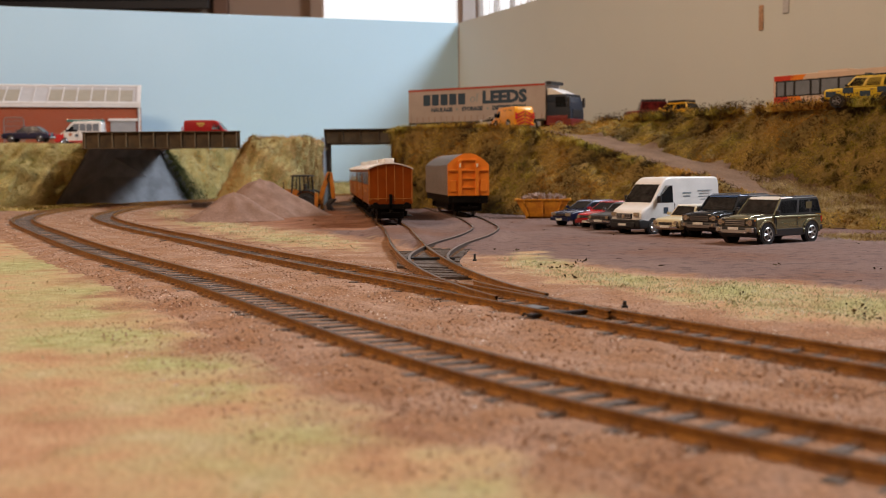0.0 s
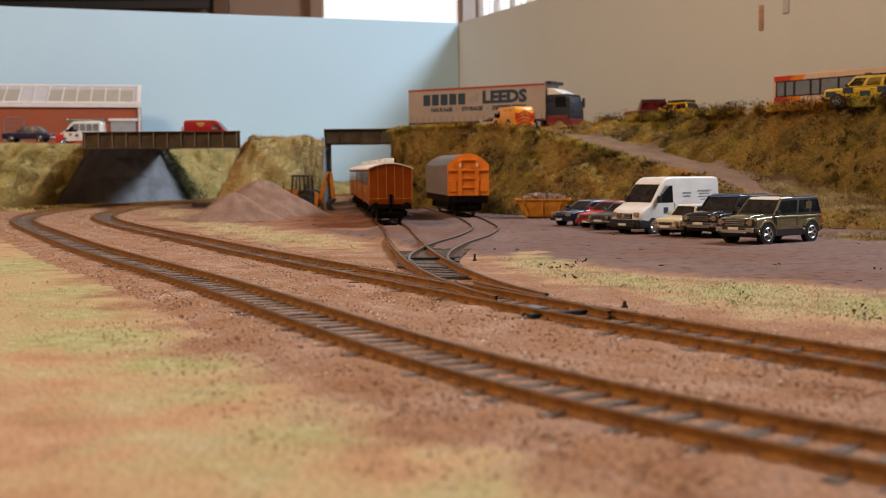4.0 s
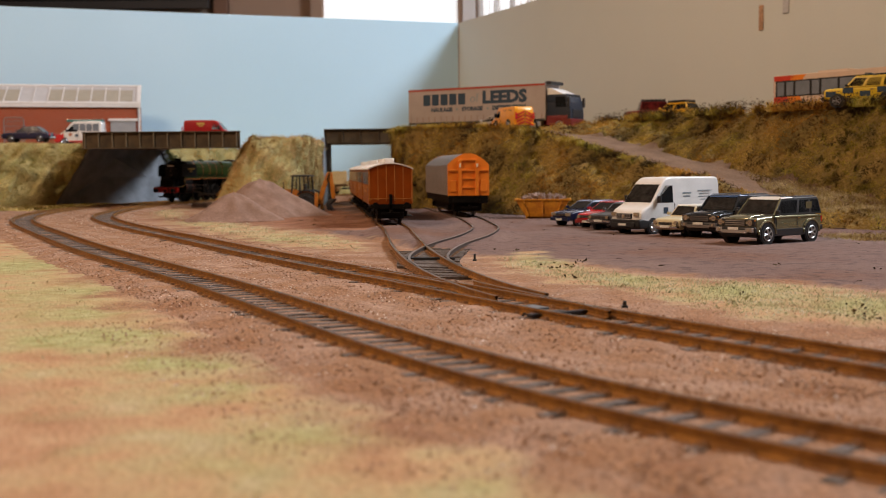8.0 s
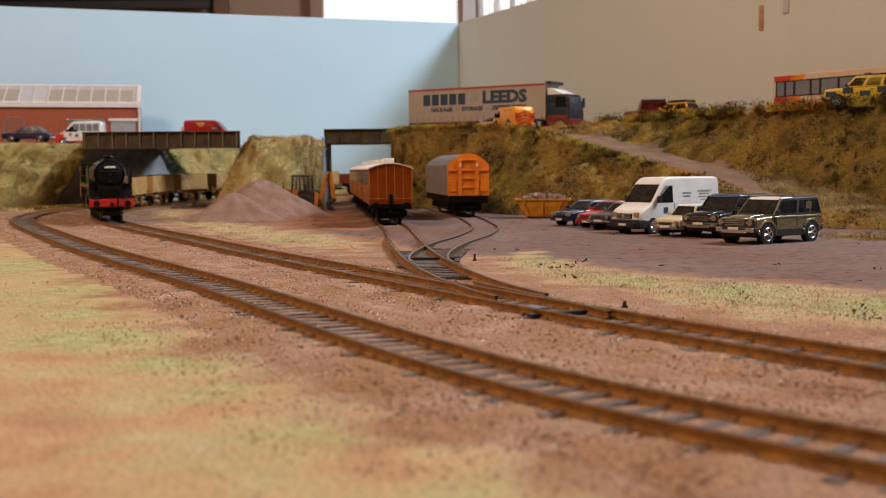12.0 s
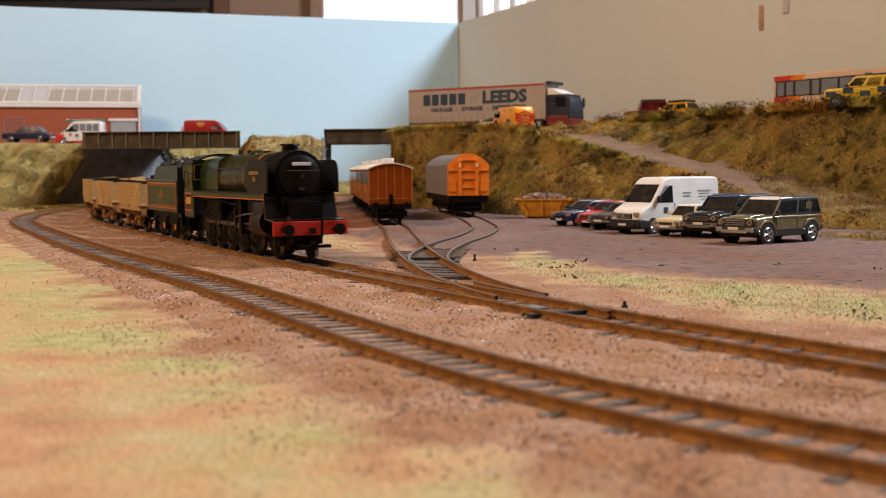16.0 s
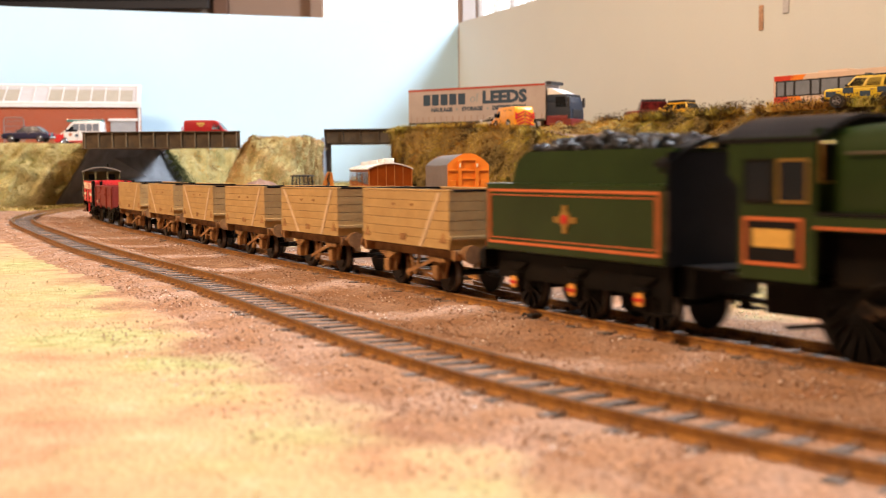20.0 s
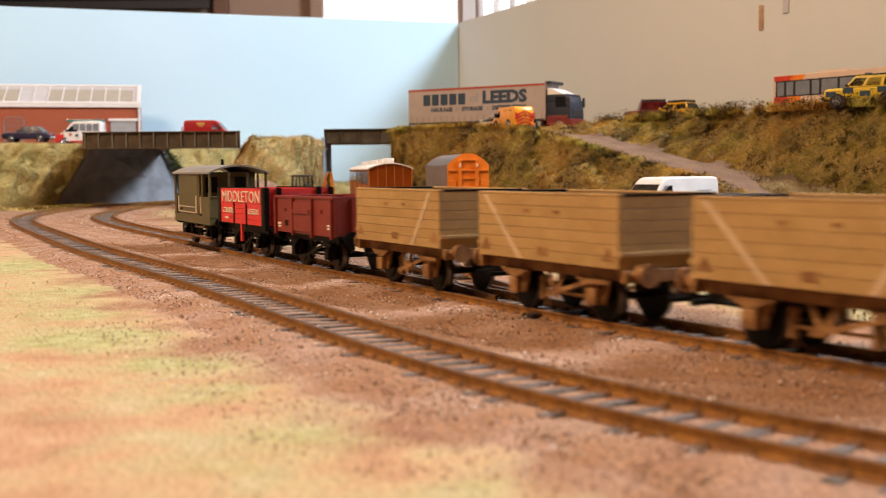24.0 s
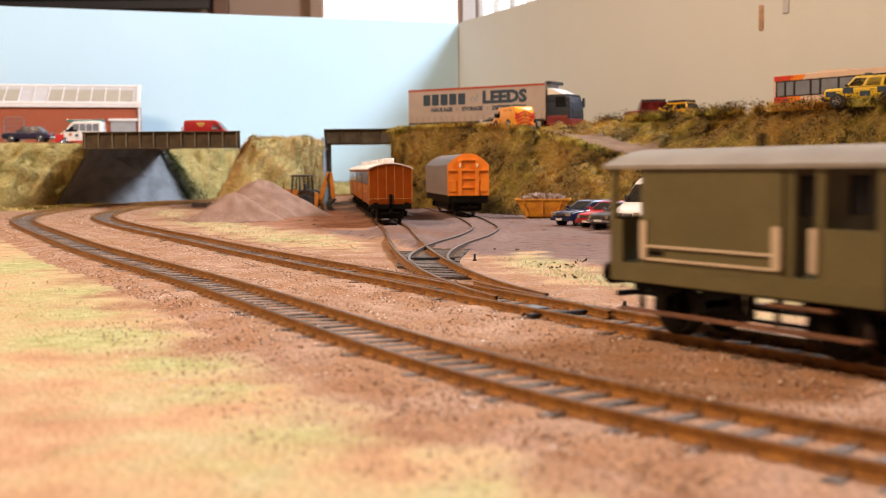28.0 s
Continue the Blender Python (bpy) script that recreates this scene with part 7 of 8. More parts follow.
def ferry_van():
    L, W = .165, .0350
    fv = thing("covered_van", "long covered rail van with orange ribbed end and grey-brown sides", "rail van", pose(.0115, 1.045, 0, 0, 0, 97))
    og = mat("van_orange", (0.80, 0.22, 0.012), 0.45, 0, 0.06, 0.01, 0.04)
    gs = mat("grey_brown_side", (0.28, 0.23, 0.20), 0.6, 0, 0.1, 0.01, 0.08)
    rf = mat("grey_roof", (0.20, 0.20, 0.205), 0.55, 0, 0.1, 0.01, 0.06)
    box("body", -L / 2 + .0008, L / 2 - .0008, -W / 2, W / 2, .0172, .0432, gs, fv, .0003)
    arch_roof("roof", -L / 2, L / 2, W / 2 + .0002, .0430, .0094, .0012, rf, fv, 16)
    for d in (-1, 1):
        n = 16
        prof = [(W / 2 * (-1 + 2 * k / n), .0430 + .0096 * (1 - (-1 + 2 * k / n) ** 2)) for k in range(n + 1)]
        ring_pts = [(-W / 2, .0172)] + prof + [(W / 2, .0172)]
        a0, a1 = sorted((d * (L / 2 - .0010), d * (L / 2 + .0006)))
        vs = [(x, yy, z) for x in (a0, a1) for yy, z in ring_pts]
        m = len(ring_pts)
        raw("end_wall", vs, [tuple(range(m))[::-1], tuple(range(m, 2 * m))] + [(k, (k + 1) % m, m + (k + 1) % m, m + k) for k in range(m)], og, fv)
        e = lambda t: sorted((d * (L / 2 + .0006), d * (L / 2 + .0006 + t)))
        for yy in (-.0072, .0072):
            box("end_post", *e(.0016), yy - .0014, yy + .0014, .0172, .0470, og, fv, .0002)
        for z in (.0385, .0470):
            box("end_rail", *e(.0012), -W / 2 + .0006 if z < .04 else -.0085, W / 2 - .0006 if z < .04 else .0085, z - .0008, z + .0008, og, fv, .0002)
        for z in (.0240, .0315):
            box("door_rail", *e(.0010), -.0060, .0060, z - .0006, z + .0006, og, fv, .0002)
        for yy in (-.0128, .0128):
            box("end_recess", *e(.0008), yy - .0026, yy + .0026, .0205, .0300, og, fv, .0003)
        for yy in (-.0072, .0072):
            box("lamp_bracket", *e(.0022), yy - .0006, yy + .0006, .0410, .0440, M_LETTER, fv)
        box("end_beam", *sorted((d * (L / 2 - .002), d * (L / 2 + .0010))), -.0165, .0165, .0110, .0172, M_FRAME, fv, .0003)
        buffers(fv, d * (L / 2 + .0010), .0134, .0113, M_FRAME, .0026)
        coupling(fv, d * L / 2)
    for s in (-1, 1):
        y0, y1 = sorted((s * W / 2, s * (W / 2 + .0006)))
        for k in range(23):
            x = -L / 2 + .0035 + k * (L - .007) / 22
            box("side_rib", x - .0006, x + .0006, y0, y1, .0176, .0428, gs, fv)
        box("sole_bar", -L / 2, L / 2, min(s * .0130, s * .0165), max(s * .0130, s * .0165), .0115, .0172, M_FRAME, fv)
        for ax in (-.058, .058):
            prism("axle_guard", [(ax - .0075, .0115), (ax - .0026, .0046), (ax + .0026, .0046), (ax + .0075, .0115)], *sorted((s * .0106, s * .0124)), M_FRAME, fv)
            box("axlebox", ax - .0022, ax + .0022, min(s * .0124, s * .0146), max(s * .0124, s * .0146), .0045, .0090, M_FRAME, fv, .0004)
    box("underframe_gear", -L / 2 + .004, L / 2 - .004, -.0120, .0120, .0040, .0130, M_FRAME, fv, .0008)
    kept = len(TURNING)
    for ax in (-.058, .058):
        wheelset(fv, ax, .0062)
    del TURNING[kept:]
    return fv


ferry_van()


# ---- vehicles on the upper road ----
def articulated_lorry():
    al = thing("articulated_lorry", "curtain-sided articulated lorry with white and blue cab and red chassis", "lorry", pose(.0450, 1.305, .0790, 0, 0, -33.3))
    cur = mat("grey_curtain", (0.42, 0.36, 0.33), 0.65, 0, 0.06, 0.02, 0.05)
    red = paint(.17, .010, .010, .5)
    rail = paint(.42, .05, .02, .5)
    kbox("curtain_body", -6.8, 6.8, -1.25, 1.25, .92, 3.90, cur, al, .04)
    for s in (-1, 1):
        kbox("roof_rail", -6.8, 6.8, min(s * 1.25, s * 1.28), max(s * 1.25, s * 1.28), 3.78, 3.94, rail, al)
        kbox("side_rave", -6.8, 6.8, min(s * 1.24, s * 1.27), max(s * 1.24, s * 1.27), .90, 1.05, M_BLACK, al)
        for k in range(22):
            x = -6.5 + k * .62
            kbox("curtain_strap", x - .03, x + .03, min(s * 1.25, s * 1.265), max(s * 1.25, s * 1.265), .95, 1.55, paint(.30, .2, .16), al)
        d = 0 if s < 0 else 180
        sg = 1 if s < 0 else -1
        # firm's name: letter-sized blocks, then the place name
        for k in range(5):
            x = (-4.85 + k * .90) * sg
            kbox("name_block", x - .36, x + .36, min(s * 1.25, s * 1.262), max(s * 1.25, s * 1.262), 2.50, 3.45, M_INKBLUE, al)
        lettering("curtain_lettering", "of", 1.1 * K, pose(.0 * sg * K, s * 1.256 * K, 2.97 * K, 90, 0, d), M_GREYPRINT, al, .00008)
        lettering("curtain_lettering", "LEEDS", 1.38 * K, pose(2.95 * sg * K, s * 1.256 * K, 2.97 * K, 90, 0, d), M_INKBLUE, al, .00008, 4.3 * K, .075 * K)
        for tx, x, w in (("HAULAGE", -3.3, 2.2), ("STORAGE", -.2, 2.1), ("DISTRIBUTION", 3.4, 3.2)):
            lettering("curtain_lettering", tx, .46 * K, pose(x * sg * K, s * 1.256 * K, 2.10 * K, 90, 0, d), M_INKBLUE, al, .00008, w * K, .028 * K)
        for x in (-1.75, 1.35):
            bm = bmesh.new()
            add_cyl(bm, (x * sg, s * 1.26, 2.10), .12, .02, "y", 5)
            shrink(part("printed_star", bm, M_GREYPRINT, al))
        for x in (-5.4, -4.1, -2.8):
            road_wheel(al, x, s * 1.05, .5, M_RIM, 8, .35)
    kbox("front_bulkhead", 6.8, 6.86, -1.24, 1.24, .95, 4.0, cur, al, .02)
    kbox("chassis_rail", -6.5, 8.6, -.45, .45, .55, .92, red, al)
    kbox("side_tank", 5.0, 6.4, -1.2, -.6, .45, .95, M_RIM, al, .08)
    blue = paint(.008, .016, .032, .5, 0, .06, 0)
    kprism("cab_body", [(6.95, 1.0), (6.95, 2.35), (9.0, 2.35), (9.12, 1.5), (9.1, .55), (7.6, .5)], -1.2, 1.2, blue, al, bevel=.06)
    kprism("cab_upper", [(6.95, 2.35), (6.95, 3.0), (8.78, 3.0), (9.0, 2.35)], -1.19, 1.19, blue, al, bevel=.05)
    kprism("roof_deflector", [(6.98, 2.75), (6.95, 3.55), (7.35, 3.52), (8.5, 3.0), (8.85, 2.8)], -1.15, 1.15, M_WHITE, al, bevel=.08)
    slab("windscreen", [(9.005, -1.0, 2.02), (9.005, 1.0, 2.02), (8.80, 1.0, 2.92), (8.80, -1.0, 2.92)], .02, M_GLASS, al)
    for s in (-1, 1):
        q = [(8.75, s * 1.2, 1.95), (7.75, s * 1.2, 1.95), (7.75, s * 1.2, 2.8), (8.6, s * 1.2, 2.8)]
        slab("cab_window", q if s > 0 else q[::-1], -.02, M_GLASS, al)
        road_wheel(al, 8.1, s * 1.05, .5, M_RIM, 8, .32)
        road_wheel(al, 5.6, s * 1.05, .5, M_RIM, 8, .35)
        kbox("door_mirror", 8.95, 9.12, min(s * 1.22, s * 1.45), max(s * 1.22, s * 1.45), 1.95, 2.75, M_BLACK, al, .03)
        kbox("headlight", 9.08, 9.16, s * .95 - .17, s * .95 + .17, .75, .98, M_LAMP, al, .02)
        kbox("wing", 7.45, 8.75, min(s * 1.0, s * 1.24), max(s * 1.0, s * 1.24), .95, 1.2, red, al, .05)
    kbox("front_bumper", 8.85, 9.2, -1.22, 1.22, .38, 1.0, red, al, .05)
    kbox("cab_step_panel", 6.95, 8.85, -1.22, 1.22, .45, 1.30, red, al, .04)
    kbox("grille", 9.08, 9.15, -.8, .8, 1.1, 1.75, M_BLACK, al, .02)
    kbox("beacon_box", 6.7, 7.3, -1.1, 1.1, 3.85, 4.10, M_BLACK, al, .04)
    return al


articulated_lorry()
M_HIVIS = paint(.80, .33, .01)
ov = panel_van(pose(.0725, 1.195, .0795, 0, 0, 114), "orange-yellow breakdown van with red chevrons on its rear doors", 4.3, 1.75, 1.75, M_HIVIS, bonnet=.8, low=M_HIVIS)
for k in range(4):
    for s in (-1, 1):
        slab("chevron", [(-2.16, s * .06, .50 + .26 * k), (-2.16, s * .06, .62 + .26 * k), (-2.13, s * .72, .36 + .26 * k), (-2.13, s * .72, .24 + .26 * k)][::(1 if s > 0 else -1)], .012, M_BEAM, ov)
for s in (-1, 1):
    for x in (-1.2, -.45):
        kbox("side_panel_glass", x - .32, x + .32, min(s * .80, s * .83), max(s * .80, s * .83), 1.0, 1.5, M_BLACK, ov)
car("hatchback_car", "small pale grey hatchback parked beside the lorry", "car", pose(.0560, 1.235, .0770, 0, 0, 138), HATCH, HATCAB, 1.62, paint(.46, .42, .38), (1.25, -1.25), .30, bumper=(.3, .5, M_BLACK))
LANDY = [(-1.75, .5), (-1.78, 1.12), (.65, 1.12), (.70, 1.10), (1.70, 1.05), (1.75, .75), (1.72, .45), (-1.7, .45)]
car("off_road_car", "red boxy off-road car with a black roof rack", "car", pose(.2290, 1.300, .0885, 0, 0, 178), LANDY, [(.62, 1.11), (.45, 1.85), (-1.70, 1.86), (-1.76, 1.11)], 1.70, paint(.20, .012, .010), (1.2, -1.15), .38, (.05, .33, .37, .62, .66, .95), .06, roof=M_BLACK, rack=True, lamps=(1.76, .45, .85, .1, .1), bumper=(.45, .6, M_BLACK), roundlamps=True, rim=paint(.35, .02, .015))
car("estate_car", "yellow estate car with black roof bars", "car", pose(.2460, 1.225, .0880, 0, 0, 130), HATCH, [(.85, .91), (.2, 1.42), (-1.7, 1.44), (-2.0, .92)], 1.70, paint(.75, .42, .01), (1.25, -1.25), .31, rack=True, bumper=(.3, .5, M_BLACK))
dv = car("patrol_car", "yellow off-road patrol car with dark blue checks", "car", pose(.3480, .955, .0880, 0, 0, 152), ROADER, ROADCAB, 1.92, paint(.70, .48, .02), (1.45, -1.45), .39, (.04, .30, .35, .62, .68, .95), .14, None, M_BLACK, (2.35, .5, .8, .98, M_BLACK), (2.36, .74, .93, .15, .11), (.42, .66, M_BLACK), M_RIM, rack=False)
for s in (-1, 1):
    for k in range(4):
        x = -1.55 + k * 1.02
        z = .62 if k % 2 else .84
        kbox("check_panel", x, x + .62, min(s * .96, s * .972), max(s * .96, s * .972), z, z + .34, M_INKBLUE, dv)
kbox("light_bar", -.55, -.15, -.65, .65, 1.96, 2.08, M_INKBLUE, dv, .03)


def single_deck_bus():
    bs = thing("bus", "cream single-deck bus with red and orange swept ends", "bus", pose(.3640, 1.052, .0880, 0, 0, -55))
    cream, red, og = paint(.72, .55, .42), paint(.62, .05, .02), paint(.85, .25, .02)
    kbox("body", -4.9, 4.9, -1.22, 1.22, .32, 2.80, cream, bs, .08)
    for s in (-1, 1):
        y = s * 1.22
        sg = 1
        for nm, xa, xb, xc, xd, mt in (("red_sweep", -4.85, -3.1, -3.7, -4.85, red), ("orange_sweep", -3.1, -2.2, -2.6, -3.7, og)):
            q = [(xa, y, .40), (xb, y, .40), (xc, y, 1.25), (xd, y, 1.25)]
            slab(nm, q if s < 0 else q[::-1], .02, mt, bs)
        for nm, xa, xb, mt in (("red_cant", -4.85, -3.4, red), ("orange_cant", -3.4, -2.4, og)):
            q = [(xa, y, 2.40), (xb, y, 2.40), (xb + .3, y, 2.74), (xa, y, 2.74)]
            slab(nm, q if s < 0 else q[::-1], .02, mt, bs)
        kbox("window_band", -4.7, 4.5, min(y, y + s * .015), max(y, y + s * .015), 1.25, 2.40, M_BLACK, bs)
        x = -4.55
        for w in (.75, .75, 1.35, .75, 1.45, 1.45, 1.45):
            kbox("window", x, x + w - .16, min(y + s * .015, y + s * .025), max(y + s * .015, y + s * .025), 1.34, 2.30, M_BUSGLASS, bs)
            x += w + .04
        for x in (-2.7, 2.6):
            bm = bmesh.new()
            add_cyl(bm, (x, s * 1.12, .5), .58, .215, "y", 22)
            shrink(part("wheel_arch", bm, M_BLACK, bs))
            road_wheel(bs, x, s * 1.13, .47, M_RIM, 8)
    kbox("end_panel_red", -4.93, -4.88, -1.16, 1.16, .4, 2.72, red, bs, .01)
    kbox("end_window", -4.95, -4.92, -.95, .95, 1.3, 2.35, M_GLASS, bs)
    kbox("windscreen", 4.89, 4.93, -1.08, 1.08, 1.1, 2.4, M_GLASS, bs)
    kbox("roof_pod", -1.5, 1.0, -.7, .7, 2.80, 2.95, cream, bs, .05)
    return bs


single_deck_bus()

# by the works building and on the bridge
car("saloon_car", "dark navy saloon car with chrome trim parked on the road", "car", pose(-.5320, 1.485, .0785, 0, 0, 180), [(-2.3, .38), (-2.36, .66), (-2.25, .90), (-1.6, .96), (.9, .96), (2.1, .88), (2.4, .76), (2.42, .45), (2.3, .28), (-2.2, .28)],
    [(.92, .95), (.30, 1.46), (-1.05, 1.48), (-1.75, .95)], 1.74, paint(.018, .02, .05, .25), (1.45, -1.4), .31, (.05, .33, .37, .62, .66, .94), bumper=(.36, .48, M_CHROME), lamps=(2.40, .60, .66, .18, .09), rim=M_CHROME)
ic = panel_van(pose(-.5200, 1.665, .0787, 0, 0, 180), "white ice-cream van with red nose, teal roof sign and pictures", 5.2, 2.55, 1.95, M_WHITE, bonnet=.85, name="ice_cream_van", low=paint(.62, .03, .03))
teal = paint(.05, .20, .20)
kbox("roof_sign", -2.45, 1.35, -.55, .55, 2.47, 2.74, teal, ic, .03)
kbox("roof_lamp", 1.35, 1.6, -.12, .12, 2.5, 2.78, M_LAMP, ic, .03)
for s in (-1, 1):
    kbox("serving_hatch", -2.2, .55, min(s * .93, s * .95), max(s * .93, s * .95), 1.45, 2.25, M_BUSGLASS, ic)
    for x in (-1.5, -.8, -.1):
        kbox("hatch_bar", x - .04, x + .04, min(s * .95, s * .965), max(s * .95, s * .965), 1.45, 2.25, M_WHITE, ic)
    for x, z, cmat in ((-1.9, .95, M_INKBLUE), (-.9, 1.05, paint(.5, .2, .1)), (.2, .95, M_INKBLUE), (.9, 1.1, paint(.5, .2, .1))):
        bm = bmesh.new()
        add_cyl(bm, (x, s * .985, z), .20, .012, "y", 10)
        shrink(part("side_picture", bm, cmat, ic))
    kbox("red_wing", 1.6, 2.45, min(s * .97, s * .99), max(s * .97, s * .99), .6, 1.15, paint(.62, .03, .03), ic, .02)
kprism("red_bonnet", [(1.85, 1.05), (1.88, 1.12), (2.42, .96), (2.60, .72), (2.56, .70)], -.80, .80, paint(.62, .03, .03), ic)
pv = panel_van(pose(-.2775, 1.372, .0752, 0, 0, 0), "post-red delivery van with a small gold crest", 4.4, 1.84, 1.85, paint(.34, .010, .012), bonnet=.62, low=paint(.28, .010, .010), side_glass=M_BUSGLASS)
for s in (-1, 1):
    kbox("crest_bar", -.85, -.15, min(s * .90, s * .915), max(s * .90, s * .915), 1.42, 1.60, paint(.6, .4, .1), pv)
    kbox("crest_bar", -.7, -.3, min(s * .90, s * .915), max(s * .90, s * .915), 1.26, 1.36, paint(.6, .4, .1), pv)
# ---- vegetation: fibres, flecks and stones, each kind one mass ----
def growth_material(name, stops, spread=0.35, size=0.02, rough=0.9, other=None, patch=0.08, thin=0.4):
    """Fibres whose colour drifts over the bank and differs from fibre to fibre."""
    m = bpy.data.materials.new(name)
    m.use_nodes = True
    n, l = m.node_tree.nodes, m.node_tree.links
    b = n["Principled BSDF"]
    b.inputs["Roughness"].default_value = rough
    tc, ge, nz = n.new("ShaderNodeTexCoord"), n.new("ShaderNodeNewGeometry"), n.new("ShaderNodeTexNoise")
    nz.inputs["Scale"].default_value, nz.inputs["Detail"].default_value = 1 / size, 3
    l.new(tc.outputs["Object"], nz.inputs["Vector"])
    ad = n.new("ShaderNodeMath")
    ad.operation = "MULTIPLY_ADD"
    l.new(ge.outputs["Random Per Island"], ad.inputs[0])
    ad.inputs[1].default_value = spread
    l.new(nz.outputs["Fac"], ad.inputs[2])
    sb = n.new("ShaderNodeMath")
    sb.operation = "SUBTRACT"
    l.new(ad.outputs[0], sb.inputs[0])
    sb.inputs[1].default_value = spread / 2
    r = n.new("ShaderNodeValToRGB")
    while len(r.color_ramp.elements) < len(stops):
        r.color_ramp.elements.new(0.5)
    for e, (p, c) in zip(r.color_ramp.elements, stops):
        e.position, e.color = p, (*c, 1)
    l.new(sb.outputs[0], r.inputs["Fac"])
    last = r
    if other:
        r2 = n.new("ShaderNodeValToRGB")
        while len(r2.color_ramp.elements) < len(other):
            r2.color_ramp.elements.new(0.5)
        for e, (p, c) in zip(r2.color_ramp.elements, other):
            e.position, e.color = p, (*c, 1)
        l.new(sb.outputs[0], r2.inputs["Fac"])
        big = n.new("ShaderNodeTexNoise")
        big.inputs["Scale"].default_value, big.inputs["Detail"].default_value = 1 / patch, 3
        l.new(tc.outputs["Object"], big.inputs["Vector"])
        rng = n.new("ShaderNodeMapRange")
        rng.inputs["From Min"].default_value, rng.inputs["From Max"].default_value = 0.42, 0.58
        l.new(big.outputs["Fac"], rng.inputs["Value"])
        last = n.new("ShaderNodeMixRGB")
        l.new(rng.outputs[0], last.inputs[0])
        l.new(r.outputs[0], last.inputs[1])
        l.new(r2.outputs[0], last.inputs[2])
    l.new(last.outputs[0], b.inputs["Base Color"])
    if thin:
        # light passes through thin fibre
        tl, mx = n.new("ShaderNodeBsdfTranslucent"), n.new("ShaderNodeMixShader")
        l.new(last.outputs[0], tl.inputs["Color"])
        mx.inputs[0].default_value = thin
        l.new(b.outputs[0], mx.inputs[1])
        l.new(tl.outputs[0], mx.inputs[2])
        l.new(mx.outputs[0], n["Material Output"].inputs[0])
    return m


RNG = np.random.default_rng(11)


def sample_faces(ob, count, index=None):
    """Random points with normals on the faces of a grid mesh."""
    me = ob.data
    co = np.empty(len(me.vertices) * 3)
    me.vertices.foreach_get("co", co)
    co = co.reshape(-1, 3)
    vi = np.array([tuple(p.vertices)[:4] for p in me.polygons if len(p.vertices) == 4 and (index is None or p.material_index == index)])
    a, b, c, d = (co[vi[:, k]] for k in range(4))
    nr = np.cross(c - a, d - b)
    ar = np.linalg.norm(nr, axis=1) + 1e-12
    pick = RNG.choice(len(vi), count, p=ar / ar.sum())
    u, v = RNG.random((count, 1)), RNG.random((count, 1))
    p = (a[pick] * (1 - u) + b[pick] * u) * (1 - v) + (d[pick] * (1 - u) + c[pick] * u) * v
    nn = nr[pick] / ar[pick][:, None]
    nn[nn[:, 2] < 0] *= -1
    return p, nn


def fibres(name, label, pts, nrm, length, width, material, lean=0.7, up=0.5, parent=None):
    """One thin tapered fibre at each point."""
    k = len(pts)
    d = nrm * 0.6 + np.array([0, 0, up]) + RNG.normal(0, lean, (k, 3))
    d /= np.linalg.norm(d, axis=1)[:, None]
    ln = length * RNG.uniform(0.5, 1.3, (k, 1))
    side = np.cross(d, RNG.normal(0, 1, (k, 3)))
    side /= np.linalg.norm(side, axis=1)[:, None]
    w = width * RNG.uniform(0.6, 1.3, (k, 1))
    base = pts - nrm * 0.0005
    mid = base + d * ln * 0.55
    tip = base + d * ln + np.c_[RNG.normal(0, 1, (k, 2)), -np.abs(RNG.normal(0, 1, k))] * ln * 0.22
    v = np.stack([base - side * w, base + side * w, mid + side * w * 0.7, tip, mid - side * w * 0.7], 1).reshape(-1, 3)
    i = np.arange(k) * 5
    f = np.stack([i, i + 1, i + 2, i + 3, i + 4], 1)
    me = bpy.data.meshes.new(name)
    me.from_pydata(v.tolist(), [], f.tolist())
    me.materials.append(material)
    ob = new(name, me)
    return tagged(ob, label, "grass", kind="stuff")


def flecks(name, label, centres, spread, per, size, material, category="foliage"):
    """Loose sprigs of small leaf flakes round each centre."""
    c = np.repeat(np.array(centres), per, 0) + RNG.normal(0, 1, (len(centres) * per, 3)) * np.array(spread)
    k = len(c)
    a = RNG.normal(0, 1, (k, 3))
    a /= np.linalg.norm(a, axis=1)[:, None]
    b = np.cross(a, RNG.normal(0, 1, (k, 3)))
    b /= np.linalg.norm(b, axis=1)[:, None]
    s = size * RNG.uniform(0.5, 1.4, (k, 1))
    v = np.stack([c - a * s, c + b * s * 0.6, c + a * s, c - b * s * 0.6], 1).reshape(-1, 3)
    i = np.arange(k) * 4
    me = bpy.data.meshes.new(name)
    me.from_pydata(v.tolist(), [], np.stack([i, i + 1, i + 2, i + 3], 1).tolist())
    me.materials.append(material)
    return tagged(new(name, me), label, category, kind="stuff")


